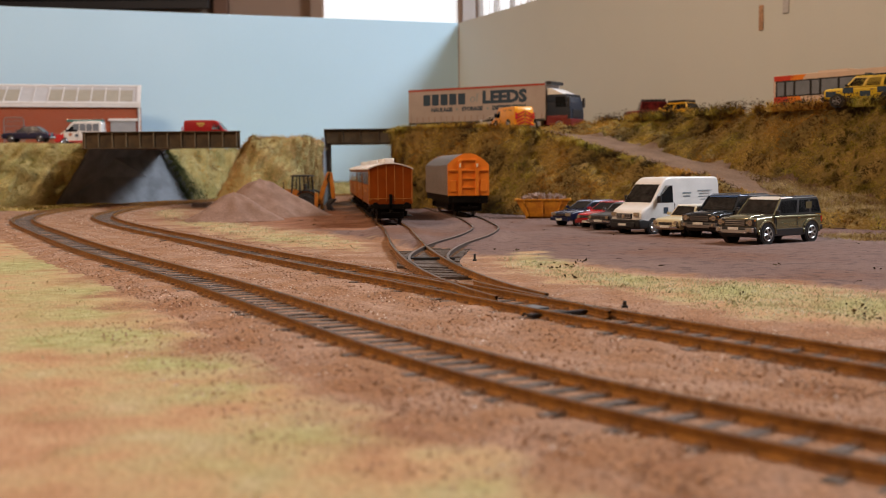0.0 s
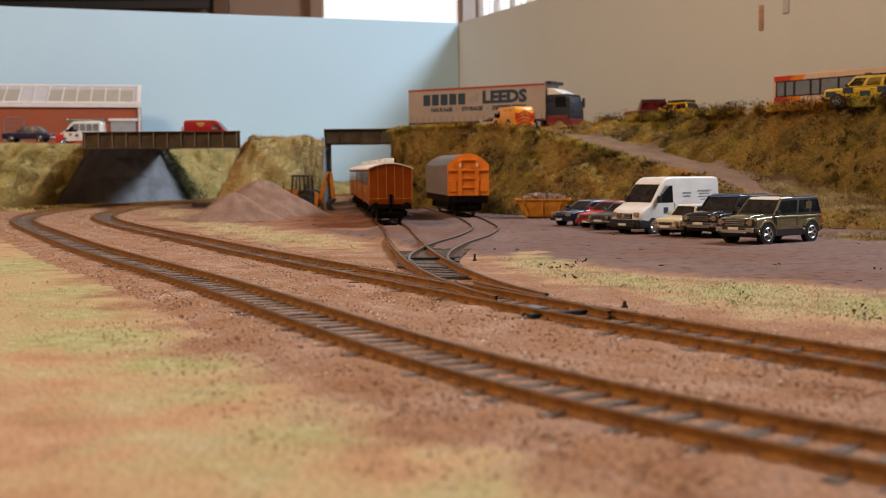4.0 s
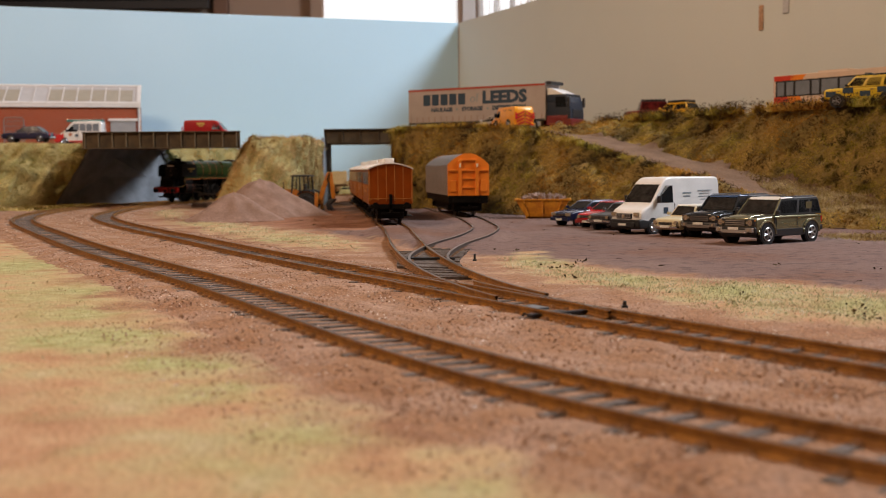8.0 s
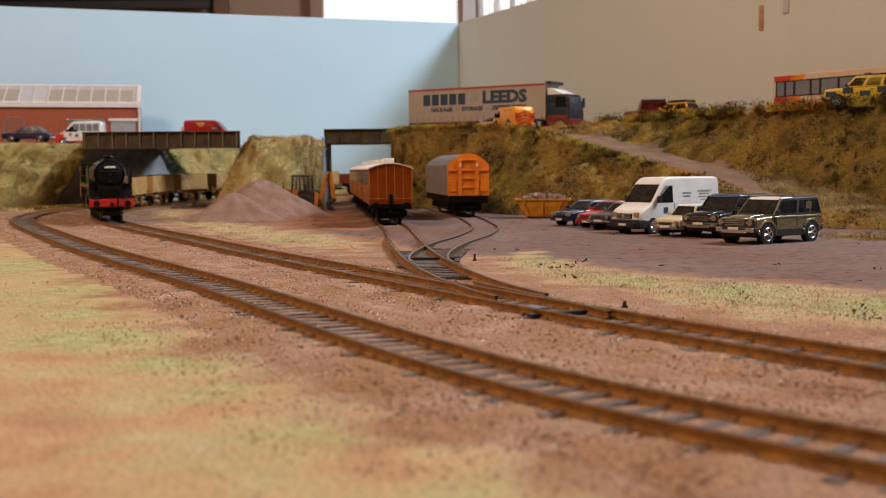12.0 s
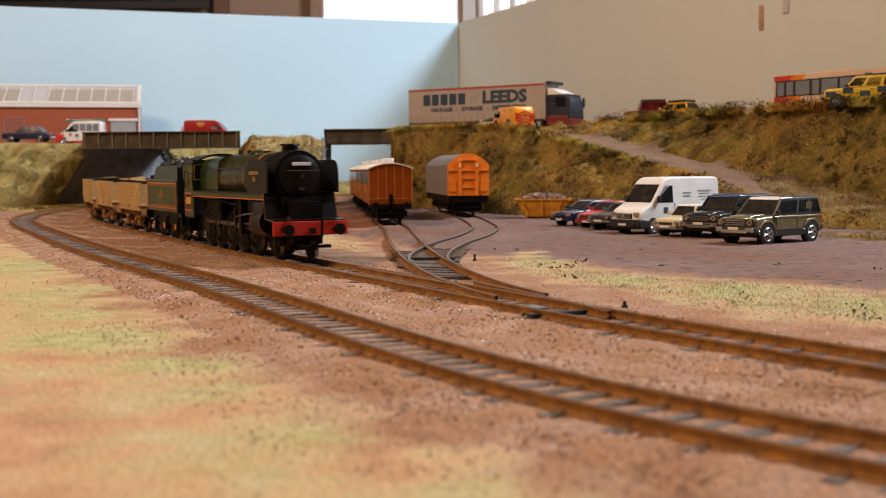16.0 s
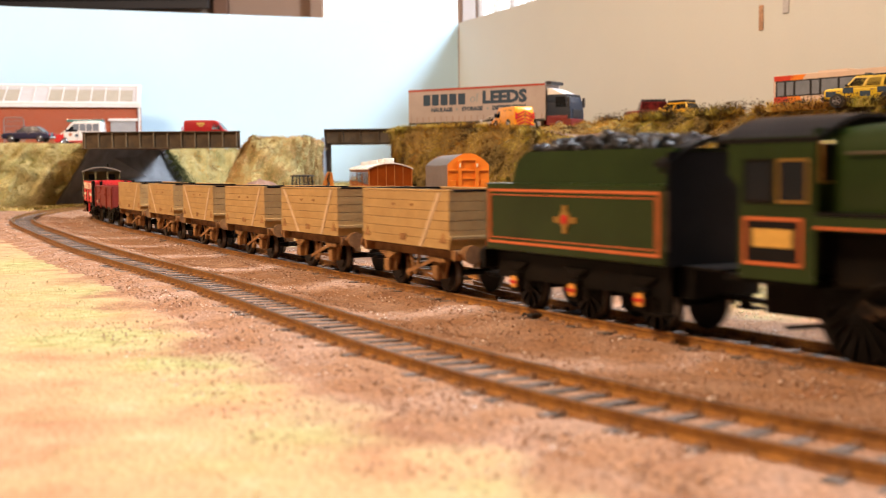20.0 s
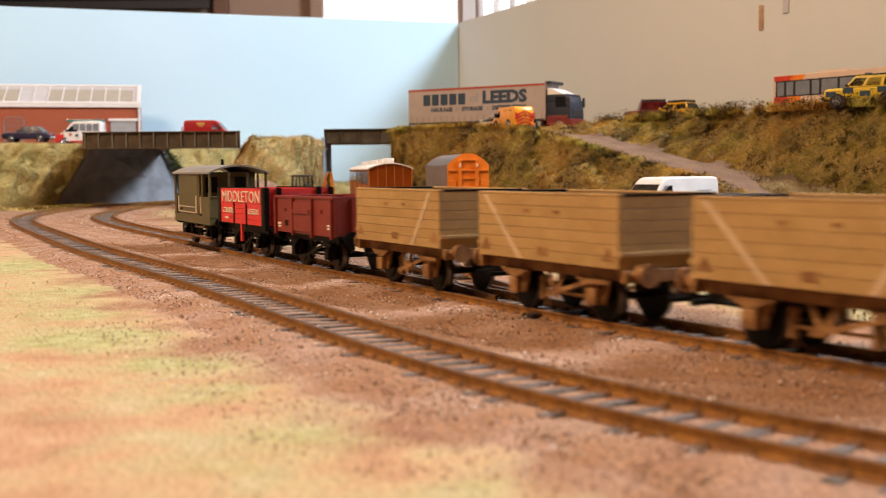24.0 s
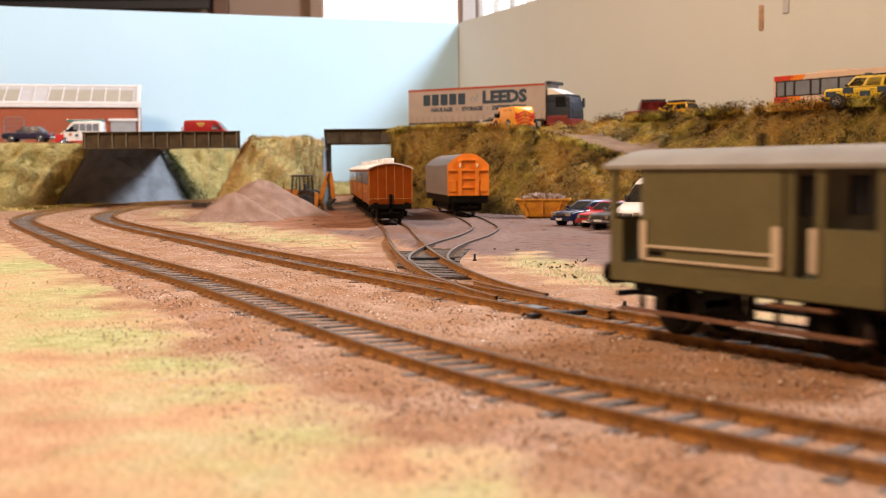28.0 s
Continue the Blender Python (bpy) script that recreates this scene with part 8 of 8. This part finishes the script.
def pebbles(name, label, pts, size, material):
    """Small broken stones, eight faces each."""
    k = len(pts)
    base = np.array([(1, 0, 0), (-1, 0, 0), (0, 1, 0), (0, -1, 0), (0, 0, 1), (0, 0, -1)], float)
    v = base[None] * RNG.uniform(0.5, 1.25, (k, 6, 1)) * size * RNG.uniform(0.5, 1.5, (k, 1, 1))
    a = RNG.uniform(0, 2 * np.pi, k)
    x = v[:, :, 0] * np.cos(a)[:, None] - v[:, :, 1] * np.sin(a)[:, None]
    y = v[:, :, 0] * np.sin(a)[:, None] + v[:, :, 1] * np.cos(a)[:, None]
    v = np.stack([x, y, v[:, :, 2] * 0.8], 2) + np.array(pts)[:, None, :]
    f = np.array([(0, 2, 4), (2, 1, 4), (1, 3, 4), (3, 0, 4), (2, 0, 5), (1, 2, 5), (3, 1, 5), (0, 3, 5)])
    fs = (f[None] + (np.arange(k) * 6)[:, None, None]).reshape(-1, 3)
    me = bpy.data.meshes.new(name)
    me.from_pydata(v.reshape(-1, 3).tolist(), [], fs.tolist())
    me.materials.append(material)
    return tagged(new(name, me), label, "ballast", kind="stuff")


STRAW = [(0.34, (0.12, 0.08, 0.02)), (0.42, (0.34, 0.185, 0.038)), (0.48, (0.26, 0.215, 0.042)), (0.53, (0.46, 0.33, 0.09)), (0.58, (0.38, 0.34, 0.08)), (0.66, (0.66, 0.55, 0.27))]
PALE = [(0.40, (0.15, 0.068, 0.016)), (0.46, (0.36, 0.185, 0.044)), (0.53, (0.52, 0.32, 0.10)), (0.61, (0.66, 0.47, 0.22))]
GREENISH = [(0.40, (0.10, 0.075, 0.014)), (0.455, (0.33, 0.155, 0.028)), (0.50, (0.20, 0.21, 0.040)), (0.56, (0.42, 0.32, 0.085)), (0.63, (0.66, 0.53, 0.25))]
# darkest stops stand in for shaded crevices, palest for highlights on the tufts
OCHRE = [(0.40, (0.060, 0.029, 0.005)), (0.455, (0.21, 0.092, 0.011)), (0.50, (0.42, 0.195, 0.022)), (0.55, (0.50, 0.275, 0.040)), (0.62, (0.66, 0.43, 0.11))]
OLIVE = [(0.40, (0.045, 0.034, 0.005)), (0.455, (0.14, 0.105, 0.012)), (0.50, (0.30, 0.235, 0.026)), (0.55, (0.42, 0.345, 0.048)), (0.62, (0.64, 0.48, 0.12))]
MINT = [(0.38, (0.16, 0.135, 0.04)), (0.45, (0.34, 0.32, 0.10)), (0.53, (0.52, 0.46, 0.19)), (0.62, (0.74, 0.64, 0.36))]
M_FIB = growth_material("bank_fibre", OCHRE, 0.05, 0.030, 0.9, OLIVE, 0.06)
M_FIBPALE = growth_material("straw_fibre", [(p, tuple(min(.85, 1.05 * k) for k in c)) for p, c in PALE], 0.07, 0.028, 0.9, [(0.30, (0.20, 0.11, 0.03)), (0.43, (0.42, 0.27, 0.10)), (0.54, (0.58, 0.42, 0.20)), (0.68, (0.74, 0.60, 0.38))], 0.06)
# GREENISH times 1.45: the road bank's daylight is put into the fibre colour
M_FIBGREEN = growth_material("green_straw_fibre", [(p, tuple(min(.85, 1.45 * k) for k in c)) for p, c in GREENISH], 0.07, 0.032, 0.9, MINT, 0.06)
M_FIBBACK = growth_material("brown_green_fibre", [(p, c) for p, c in OCHRE], 0.16, 0.03, 0.9, MINT, 0.07)
M_FIBEDGE = growth_material("edge_fibre", [(0.34, (0.12, 0.075, 0.022)), (0.45, (0.30, 0.19, 0.06)), (0.56, (0.40, 0.32, 0.12)), (0.70, (0.62, 0.50, 0.27))], 0.2, 0.02)
M_MOSS = growth_material("dark_moss", [(0.34, (0.03, 0.04, 0.012)), (0.5, (0.075, 0.095, 0.03)), (0.66, (0.16, 0.17, 0.06))], 0.2, 0.012)
M_TURFFIB = growth_material("turf_fibre", [(0.34, (0.52, 0.33, 0.16)), (0.44, (0.55, 0.40, 0.22)), (0.52, (0.42, 0.44, 0.23)), (0.60, (0.50, 0.42, 0.24)), (0.72, (0.64, 0.52, 0.34))], 0.25, 0.03)
M_VERGE = growth_material("verge_fibre", [(0.34, (0.36, 0.31, 0.17)), (0.45, (0.40, 0.41, 0.21)), (0.56, (0.48, 0.49, 0.30)), (0.70, (0.72, 0.70, 0.56))], 0.22, 0.018)
M_SPRIG = growth_material("dark_sprig", [(0.3, (0.035, 0.022, 0.010)), (0.6, (0.07, 0.045, 0.018)), (0.8, (0.11, 0.085, 0.03))], 0.5, 0.01)

for nm, mt, cnt, ln, lab in (("embankment_yard", M_FIB, 130000, .0040, "shaggy ochre and olive fibre grass on the yard bank"), ("embankment_left", M_FIBGREEN, 26000, .0055, "shaggy green and straw fibre grass on the road bank"),
                             ("embankment_back", M_FIBBACK, 15000, .0055, "straw fibre grass on the far bank"), ("embankment_mound", M_FIBPALE, 34000, .0034, "pale straw fibre grass on the mound")):
    p, n = sample_faces(bpy.data.objects[nm], cnt, 0)
    fibres("bank_grass", lab, p, n, ln, .00020, mt, 0.85, 0.35)


def tufts(label, bank, count, per, reach, material):
    """Round cushions of teased fibre standing off a bank."""
    p, n = sample_faces(bpy.data.objects[bank], count, 0)
    keep = p[:, 2] > .004
    p, n = p[keep], n[keep]
    size = reach * RNG.uniform(.55, 1.35, (len(p), 1))
    c, nn, sz = (np.repeat(v, per, 0) for v in (p - n * .001, n, size))
    d = RNG.normal(0, 1, c.shape) + nn * .75
    d /= np.linalg.norm(d, axis=1)[:, None]
    pts = c + d * sz * RNG.uniform(.35, 1.0, (len(c), 1)) * np.array([1.25, 1.25, .85])
    fibres("bank_tuft", label, pts, d, .0026, .00018, material, 0.9, 0.1)


tufts("bushy cushions of ochre and olive fibre on the yard bank", "embankment_yard", 1500, 62, .0062, M_FIB)
tufts("bushy cushions of green and straw fibre on the road bank", "embankment_left", 420, 60, .0068, M_FIBGREEN)
tufts("bushy cushions of straw fibre on the far bank", "embankment_back", 200, 50, .0062, M_FIBBACK)
tufts("bushy cushions of pale straw fibre on the mound", "embankment_mound", 260, 70, .0058, M_FIBPALE)
p, n = sample_faces(bpy.data.objects["embankment_yard"], 420, 0)
flecks("bank_sprigs", "dark brown leafy sprigs caught in the bank grass", p + n * .002, (.0022, .0022, .0016), 16, .00075, M_SPRIG)
q = RNG.uniform(0, 1, (3600, 1))
w = np.array([-.338, 1.592, -.003]) * (1 - q) + np.array([-.384, 1.598, .070]) * q + RNG.normal(0, 1, (3600, 3)) * np.array([.0075, .004, .004]) * (1.25 - q)
fibres("wing_moss", "dark green growth along the abutment's wing wall", w, np.tile([[.3, -.7, .5]], (3600, 1)), .0050, .0003, M_MOSS, 0.8, 0.3)
c = np.array([(-.452, 1.70, .083), (-.446, 1.70, .081), (-.459, 1.70, .086), (-.436, 1.70, .080)])
flecks("roadside_shrub", "small dark shrub at the works' corner", c, (.0030, .0030, .0026), 46, .0011, M_MOSS)
# taller growth along the upper crest, before the parked vehicles
cr = resample(UPPER, 400)[150:]
pick = cr[RNG.integers(0, len(cr), 16000)] + np.c_[RNG.normal(0, .006, (16000, 2)), np.zeros(16000)] + np.array([-.004, -.004, -.001])
pick = pick[[hump(x, y, .022, 5) + .4 * hump(x, y, .009, 1) > -.12 for x, y, _ in pick]]
fibres("crest_grass", "long olive grass along the upper crest", pick, np.tile([[-.3, -.5, .8]], (len(pick), 1)), .0100, .0003, M_FIB, 0.55, 0.75)
pick = cr[RNG.integers(0, len(cr), 230)] + np.c_[RNG.normal(0, .004, (230, 2)), RNG.uniform(.001, .008, 230)] + np.array([-.005, -.006, 0])
flecks("crest_sprigs", "dark twiggy growth along the upper crest", pick, (.0035, .0035, .0022), 34, .0008, M_SPRIG)
cr = resample(CREST, 400)[50:260]
pick = cr[RNG.integers(0, len(cr), 7000)] + np.c_[RNG.normal(0, .004, (7000, 2)), np.zeros(7000)]
fibres("crest_grass", "pale straw grass along the yard bank's crest", pick, np.tile([[-.3, -.5, .8]], (len(pick), 1)), .0060, .0003, M_FIB, 0.7, 0.5)


def scatter_in(poly, count, edge=0.0):
    p = np.array(poly)
    lo, hi = p.min(0), p.max(0)
    out = []
    while sum(map(len, out)) < count:
        q = RNG.uniform(lo, hi, (count * 2, 2))
        out.append(q[inside(poly, q[:, 0], q[:, 1]) > edge * RNG.random(len(q)) - 0.006])
    return np.concatenate(out)[:count]


def ground_z(q):
    d = np.clip((np.minimum(near_line(LINE_A, q[:, 0], q[:, 1]), near_line(LINE_B, q[:, 0], q[:, 1])) - 0.019) / 0.02, 0, 1)
    return np.array([(x, y, -0.0036 + 0.0007 * hump(x, y, 0.03) * k + 0.0003 * hump(x, y, 0.011, 3)) for (x, y), k in zip(q, d)])


UPN = np.array([[0, 0, 1.0]])
q = scatter_in([p for p in TURF["near"] if p[0] > -.31], 30000, 0.03)
# thin the fibres into patches
keep = np.array([hump(x, y, .028, 7) + 0.5 * hump(x, y, .011, 2) for x, y in q]) + RNG.normal(0, .16, len(q)) - 0.5 * blots(WORN, q[:, 0], q[:, 1]) + 0.25 * blots(GREEN, q[:, 0], q[:, 1]) > 0.0
q = ground_z(q[keep])
fibres("meadow_grass", "thin yellowed static grass in patches on pink earth", q, np.repeat(UPN, len(q), 0), .0014, .00012, M_TURFFIB, 1.2, 0.05)
q = ground_z(scatter_in(TURF["verge"], 46000, 0.020))
fibres("verge_grass", "pale green and straw verge grass beside the yard", q, np.repeat(UPN, len(q), 0), .0021, .00010, M_VERGE, 1.3, 0.0)
q = ground_z(scatter_in(TURF["middle"], 9000, 0.015))
fibres("strip_grass", "yellow-green strip of grass inside the curve", q, np.repeat(UPN, len(q), 0), .0020, .00014, M_VERGE, 0.9, 0.3)
q = ground_z(scatter_in([(0.225, 0.70), (0.30, 0.72), (0.42, 0.60), (0.36, 0.50), (0.27, 0.62), (0.235, 0.655)], 16000, 0.01))
fibres("yard_edge_grass", "straw grass at the yard's edge behind the cars", q, np.repeat(UPN, len(q), 0), .0045, .00018, M_FIBEDGE, 0.8, 0.4)
p, n = sample_faces(bpy.data.objects["embankment_yard"], 220000, 1)
low = (p[:, 1] < .93 + .04 * RNG.normal(0, 1, len(p))) & (p[:, 0] > .25) & (p[:, 2] < .034)
fibres("yard_edge_grass", "straw and pale green grass over the foot of the ramp", p[low], n[low], .0050, .00018, M_FIBEDGE, 0.8, 0.4)
q = ground_z(scatter_in([(-.62, 1.36), (-.52, 1.42), (-.46, 1.56), (-.40, 1.585), (-.44, 1.50), (-.44, 1.30), (-.55, 1.25)], 5000, 0.01))
fibres("trackside_grass", "straw grass between the curve and the bank", q, np.repeat(UPN, len(q), 0), .0045, .0004, M_FIBGREEN, 0.6, 0.5)
c = ground_z(scatter_in(TURF["verge"], 14)) + np.array([0, 0, .0012])
flecks("verge_sprigs", "dark crumbs of foliage on the verge", c, (.0020, .0020, .0006), 12, .0007, M_SPRIG)
c = ground_z(scatter_in(YARD, 90)) + np.array([0, 0, .0009])
flecks("yard_litter", "dark twigs and crumbs lying on the yard", c, (.0014, .0014, .0002), 5, .0006, M_SPRIG)
q = ground_z(scatter_in(YARD, 260)) + np.array([0, 0, .0009])
fibres("yard_twigs", "thin dark twigs and scratches lying on the yard", q, np.tile([[0, 0, .05]], (len(q), 1)), .0042, .00012, M_SPRIG, np.array([1, 1, .06]), 0.0)

# ballast
M_PEB = growth_material("pebble", [(0.22, (0.24, 0.128, 0.070)), (0.42, (0.29, 0.165, 0.095)), (0.62, (0.34, 0.215, 0.145)), (0.80, (0.47, 0.34, 0.26)), (0.95, (0.80, 0.71, 0.63))], 0.8, 0.02, thin=0)
M_GRIT = growth_material("pale_grit", [(0.3, (0.27, 0.148, 0.082)), (0.5, (0.31, 0.185, 0.118)), (0.7, (0.40, 0.275, 0.195)), (0.9, (0.74, 0.63, 0.53))], 0.6, 0.02, thin=0)
stones = []
for line, s0, s1, n in ((LINE_A, 0.0, 1.6, 15000), (LINE_B, -0.03, 1.65, 15000)):
    s = s0 + (s1 - s0) * RNG.random(n) ** 1.6
    off = np.where(RNG.random(n) < 0.22, RNG.uniform(-.0075, .0075, n), np.sign(RNG.normal(0, 1, n)) * (.0102 + np.abs(RNG.normal(0, .014, n))))
    for a, o in zip(s, off):
        x, y, _ = on(line, a, o)
        stones.append((x, y, rise(line, a) - 0.0026 if abs(o) < .0105 else rise(line, a) - 0.0023 if abs(o) < .019 else -0.0023 - (abs(o) - .019) * .10))
stones = np.array(stones)
stones = stones[np.minimum(near_line(LINE_A, stones[:, 0], stones[:, 1]), near_line(LINE_B, stones[:, 0], stones[:, 1])) < 0.0285]
clear = np.minimum(np.abs(near_line(LINE_A, stones[:, 0], stones[:, 1]) - HALF), np.abs(near_line(LINE_B, stones[:, 0], stones[:, 1]) - HALF)) > 0.0012
pebbles("ballast", "loose pinkish-brown ballast stones along both lines", stones[clear], .00036, M_PEB)
q = ground_z(scatter_in([(-0.10, 0.33), (0.02, 0.33), (0.10, 0.27), (0.05, 0.13), (-0.02, 0.17)], 3500))
pebbles("ballast", "loose pale grit on the earth beside the line", q + np.array([0, 0, .0001])[None], .00032, M_GRIT)
q = ground_z(scatter_in([(-.32, .92), (-.10, .72), (.05, .44), (.20, .25), (.16, .16), (.04, .10), (-.02, .17), (-.105, .345), (-.21, .56), (-.36, .80)], 26000))
q = q[np.minimum(near_line(LINE_A, q[:, 0], q[:, 1]), near_line(LINE_B, q[:, 0], q[:, 1])) > .026]
q = q[inside(TURF["near"], q[:, 0], q[:, 1]) < -.004]
pebbles("ballast", "fine pinkish grit strewn between the two lines", q, .00028, M_GRIT)


# ---- lineside bits ----
def stub(x, y, h, label):
    st = thing("trackside_post", label, "post", pose(x, y, -.003))
    box("post", -.0005, .0005, -.0005, .0005, 0, h, M_BLACK, st, .0001)
    box("post_foot", -.0009, .0009, -.0008, .0008, 0, .0007, M_BLACK, st, .0001)


stub(.055, .347, .0020, "short black point-lever post beside the track")
stub(.0146, .530, .0032, "short black post beside the spur")
stub(.023, .325, .0014, "black stub at the ballast's edge")

po = tagged(thing("turnout", "point blades, tie bar and check rails where the siding leaves", "turnout"), kind="structure")
for (sd, s0, s1, ln) in ((HALF - .0030, .159, .224, LINE_B), (-HALF + .0024, .169, .254, LINE_B)):
    rail_mesh("check_rail", ln, sd, s0, s1, po, z=-.0001)
BLADE = spline_line([(0.046, 0.316), (0.036, 0.342), (0.028, 0.362), (0.018, 0.385), (0.011, 0.404)])
rail_mesh("closure_rail", BLADE, 0, 0, BLADE[0][-1], po)
x, y, a = on(LINE_B, .092)
tb = box("tie_bar", -.0013, .0013, -.0125, .0125, -.0022, -.0012, M_BLACK, po, .0002)
tb.matrix_basis = pose(x, y, 0, 0, 0, math.degrees(a))
x, y, a = on(LINE_B, .109)
pl = box("hinge_plate", -.0040, .0040, -.0032, .0032, -.0023, -.0016, mat("blue_grey_plate", (0.16, 0.18, 0.20), 0.4, 0.3, 0.1, 0.004), po, .0002)
pl.matrix_basis = pose(x, y, 0, 0, 0, math.degrees(a))
x, y, a = on(SPUR, .055)
tb = box("tie_bar", -.0012, .0012, -.0120, .0120, -.0022, -.0008, M_BLACK, po, .0002)
tb.matrix_basis = pose(x, y, 0, 0, 0, math.degrees(a))

# ---- wire stillage by the works ----
stl = thing("wire_stillage", "grey wire-mesh stillage standing against the works wall", "stillage", pose(-.5930, 1.60, .0790))
gm = mat("galvanised_wire", (0.25, 0.26, 0.27), 0.45, 0.6, 0.1)
tube("frame", [(-.014, 0, 0), (-.014, 0, .034), (-.011, 0, .0365), (.011, 0, .0365), (.014, 0, .034), (.014, 0, 0)], .0007, gm, stl)
for k in range(9):
    tube("wire", [(-.0125 + k * .0031, 0, 0), (-.0125 + k * .0031, 0, .0355)], .00035, gm, stl, 4)
for k in range(5):
    tube("cross_wire", [(-.014, 0, .005 + k * .0065), (.014, 0, .005 + k * .0065)], .00035, gm, stl, 4)

# ---- the boards' marks and the room beyond ----
def on_right_wall(name, px, py, z0, z1, w, material, label, t=.0012):
    ob = box(name, -w / 2, w / 2, 0, t, z0, z1, material, None, .0004)
    ob.matrix_basis = pose(px, py, 0, 0, 0, yaw_of(CORNER[0] - 0.94, CORNER[1] + 0.10))
    return tagged(ob, label, "wall mark")


wall_at = lambda y: 0.94 + (CORNER[0] - 0.94) * (y + 0.10) / (CORNER[1] + 0.10)
on_right_wall("peeled_patch", wall_at(1.285), 1.285, .190, .2175, .0075, mat("bare_brown_patch", (0.60, 0.36, 0.22), 0.8, 0, 0.2, 0.004), "small brown peeled patch on the board", .0006)
on_right_wall("wall_hook", wall_at(1.247), 1.247, .2035, .240, .0095, mat("grey_tape", (0.60, 0.60, 0.60), 0.5, 0, 0.1, 0.004), "grey strip of tape stuck on the board", .0010)
M_SCREEN = mat("black_screen", (0.008, 0.008, 0.009), 0.3, 0, 0.05)
tv = thing("television", "large black flat television on the room wall", "television", pose(-1.25, 3.56, 0))
box("screen", -.53, .53, -.02, .0, .56, 1.15, M_SCREEN, tv, .004)
for nm, a in (("bezel_bottom", (-.545, .545, -.03, .0, .532, .558)), ("bezel_top", (-.545, .545, -.03, .0, 1.152, 1.175)), ("bezel_side", (-.545, -.532, -.03, .0, .56, 1.15)), ("bezel_side", (.532, .545, -.03, .0, .56, 1.15))):
    box(nm, *a, M_BLACK, tv, .003)
M_DOORW = mat("white_gloss", (0.82, 0.80, 0.78), 0.4, 0, 0.03, 0.1)
M_BLIND = mat("daylit_blind", (0.9, 0.92, 0.95), 0.7, 0, 0.03, 0.05, glow=0.75)
wd = tagged(thing("window_1", "bright white blind drawn over a window", "window", pose(-.155, 3.58, 0)), kind="structure")
box("blind", -.205, .205, -.012, .0, .45, 1.45, M_BLIND, wd, .002)
box("window_frame", -.245, -.207, -.03, .01, .42, 1.48, M_WALL, wd, .003)
box("window_frame", .207, .225, -.03, .01, .42, 1.48, M_WALL, wd, .003)
w2 = tagged(thing("window_2", "window behind pleated white curtains", "window", pose(.30, 3.57, 0)), kind="structure")
box("window_frame", -.235, -.195, -.03, .01, .42, 1.48, M_DOORW, w2, .003)
for k in range(26):
    x = -.18 + k * .0165
    bm = bmesh.new()
    add_cyl(bm, (x, -.012 + .006 * (k % 2), .95), .0075, 1.0, "z", 10)
    smooth(part("curtain_pleat", bm, M_BLIND if k % 3 else M_DOORW, w2))
# upright strip, darker brown than the room wall, beside the television
dp = tagged(box("room_door_trim", -.70, -.655, 3.57, 3.6, -.95, 1.3, mat("dark_brown_strip", (0.20, 0.10, 0.06), 0.6, 0, 0.1, 0.05), None, .004), "darker brown upright strip of the room wall", "trim", kind="structure")
motions()
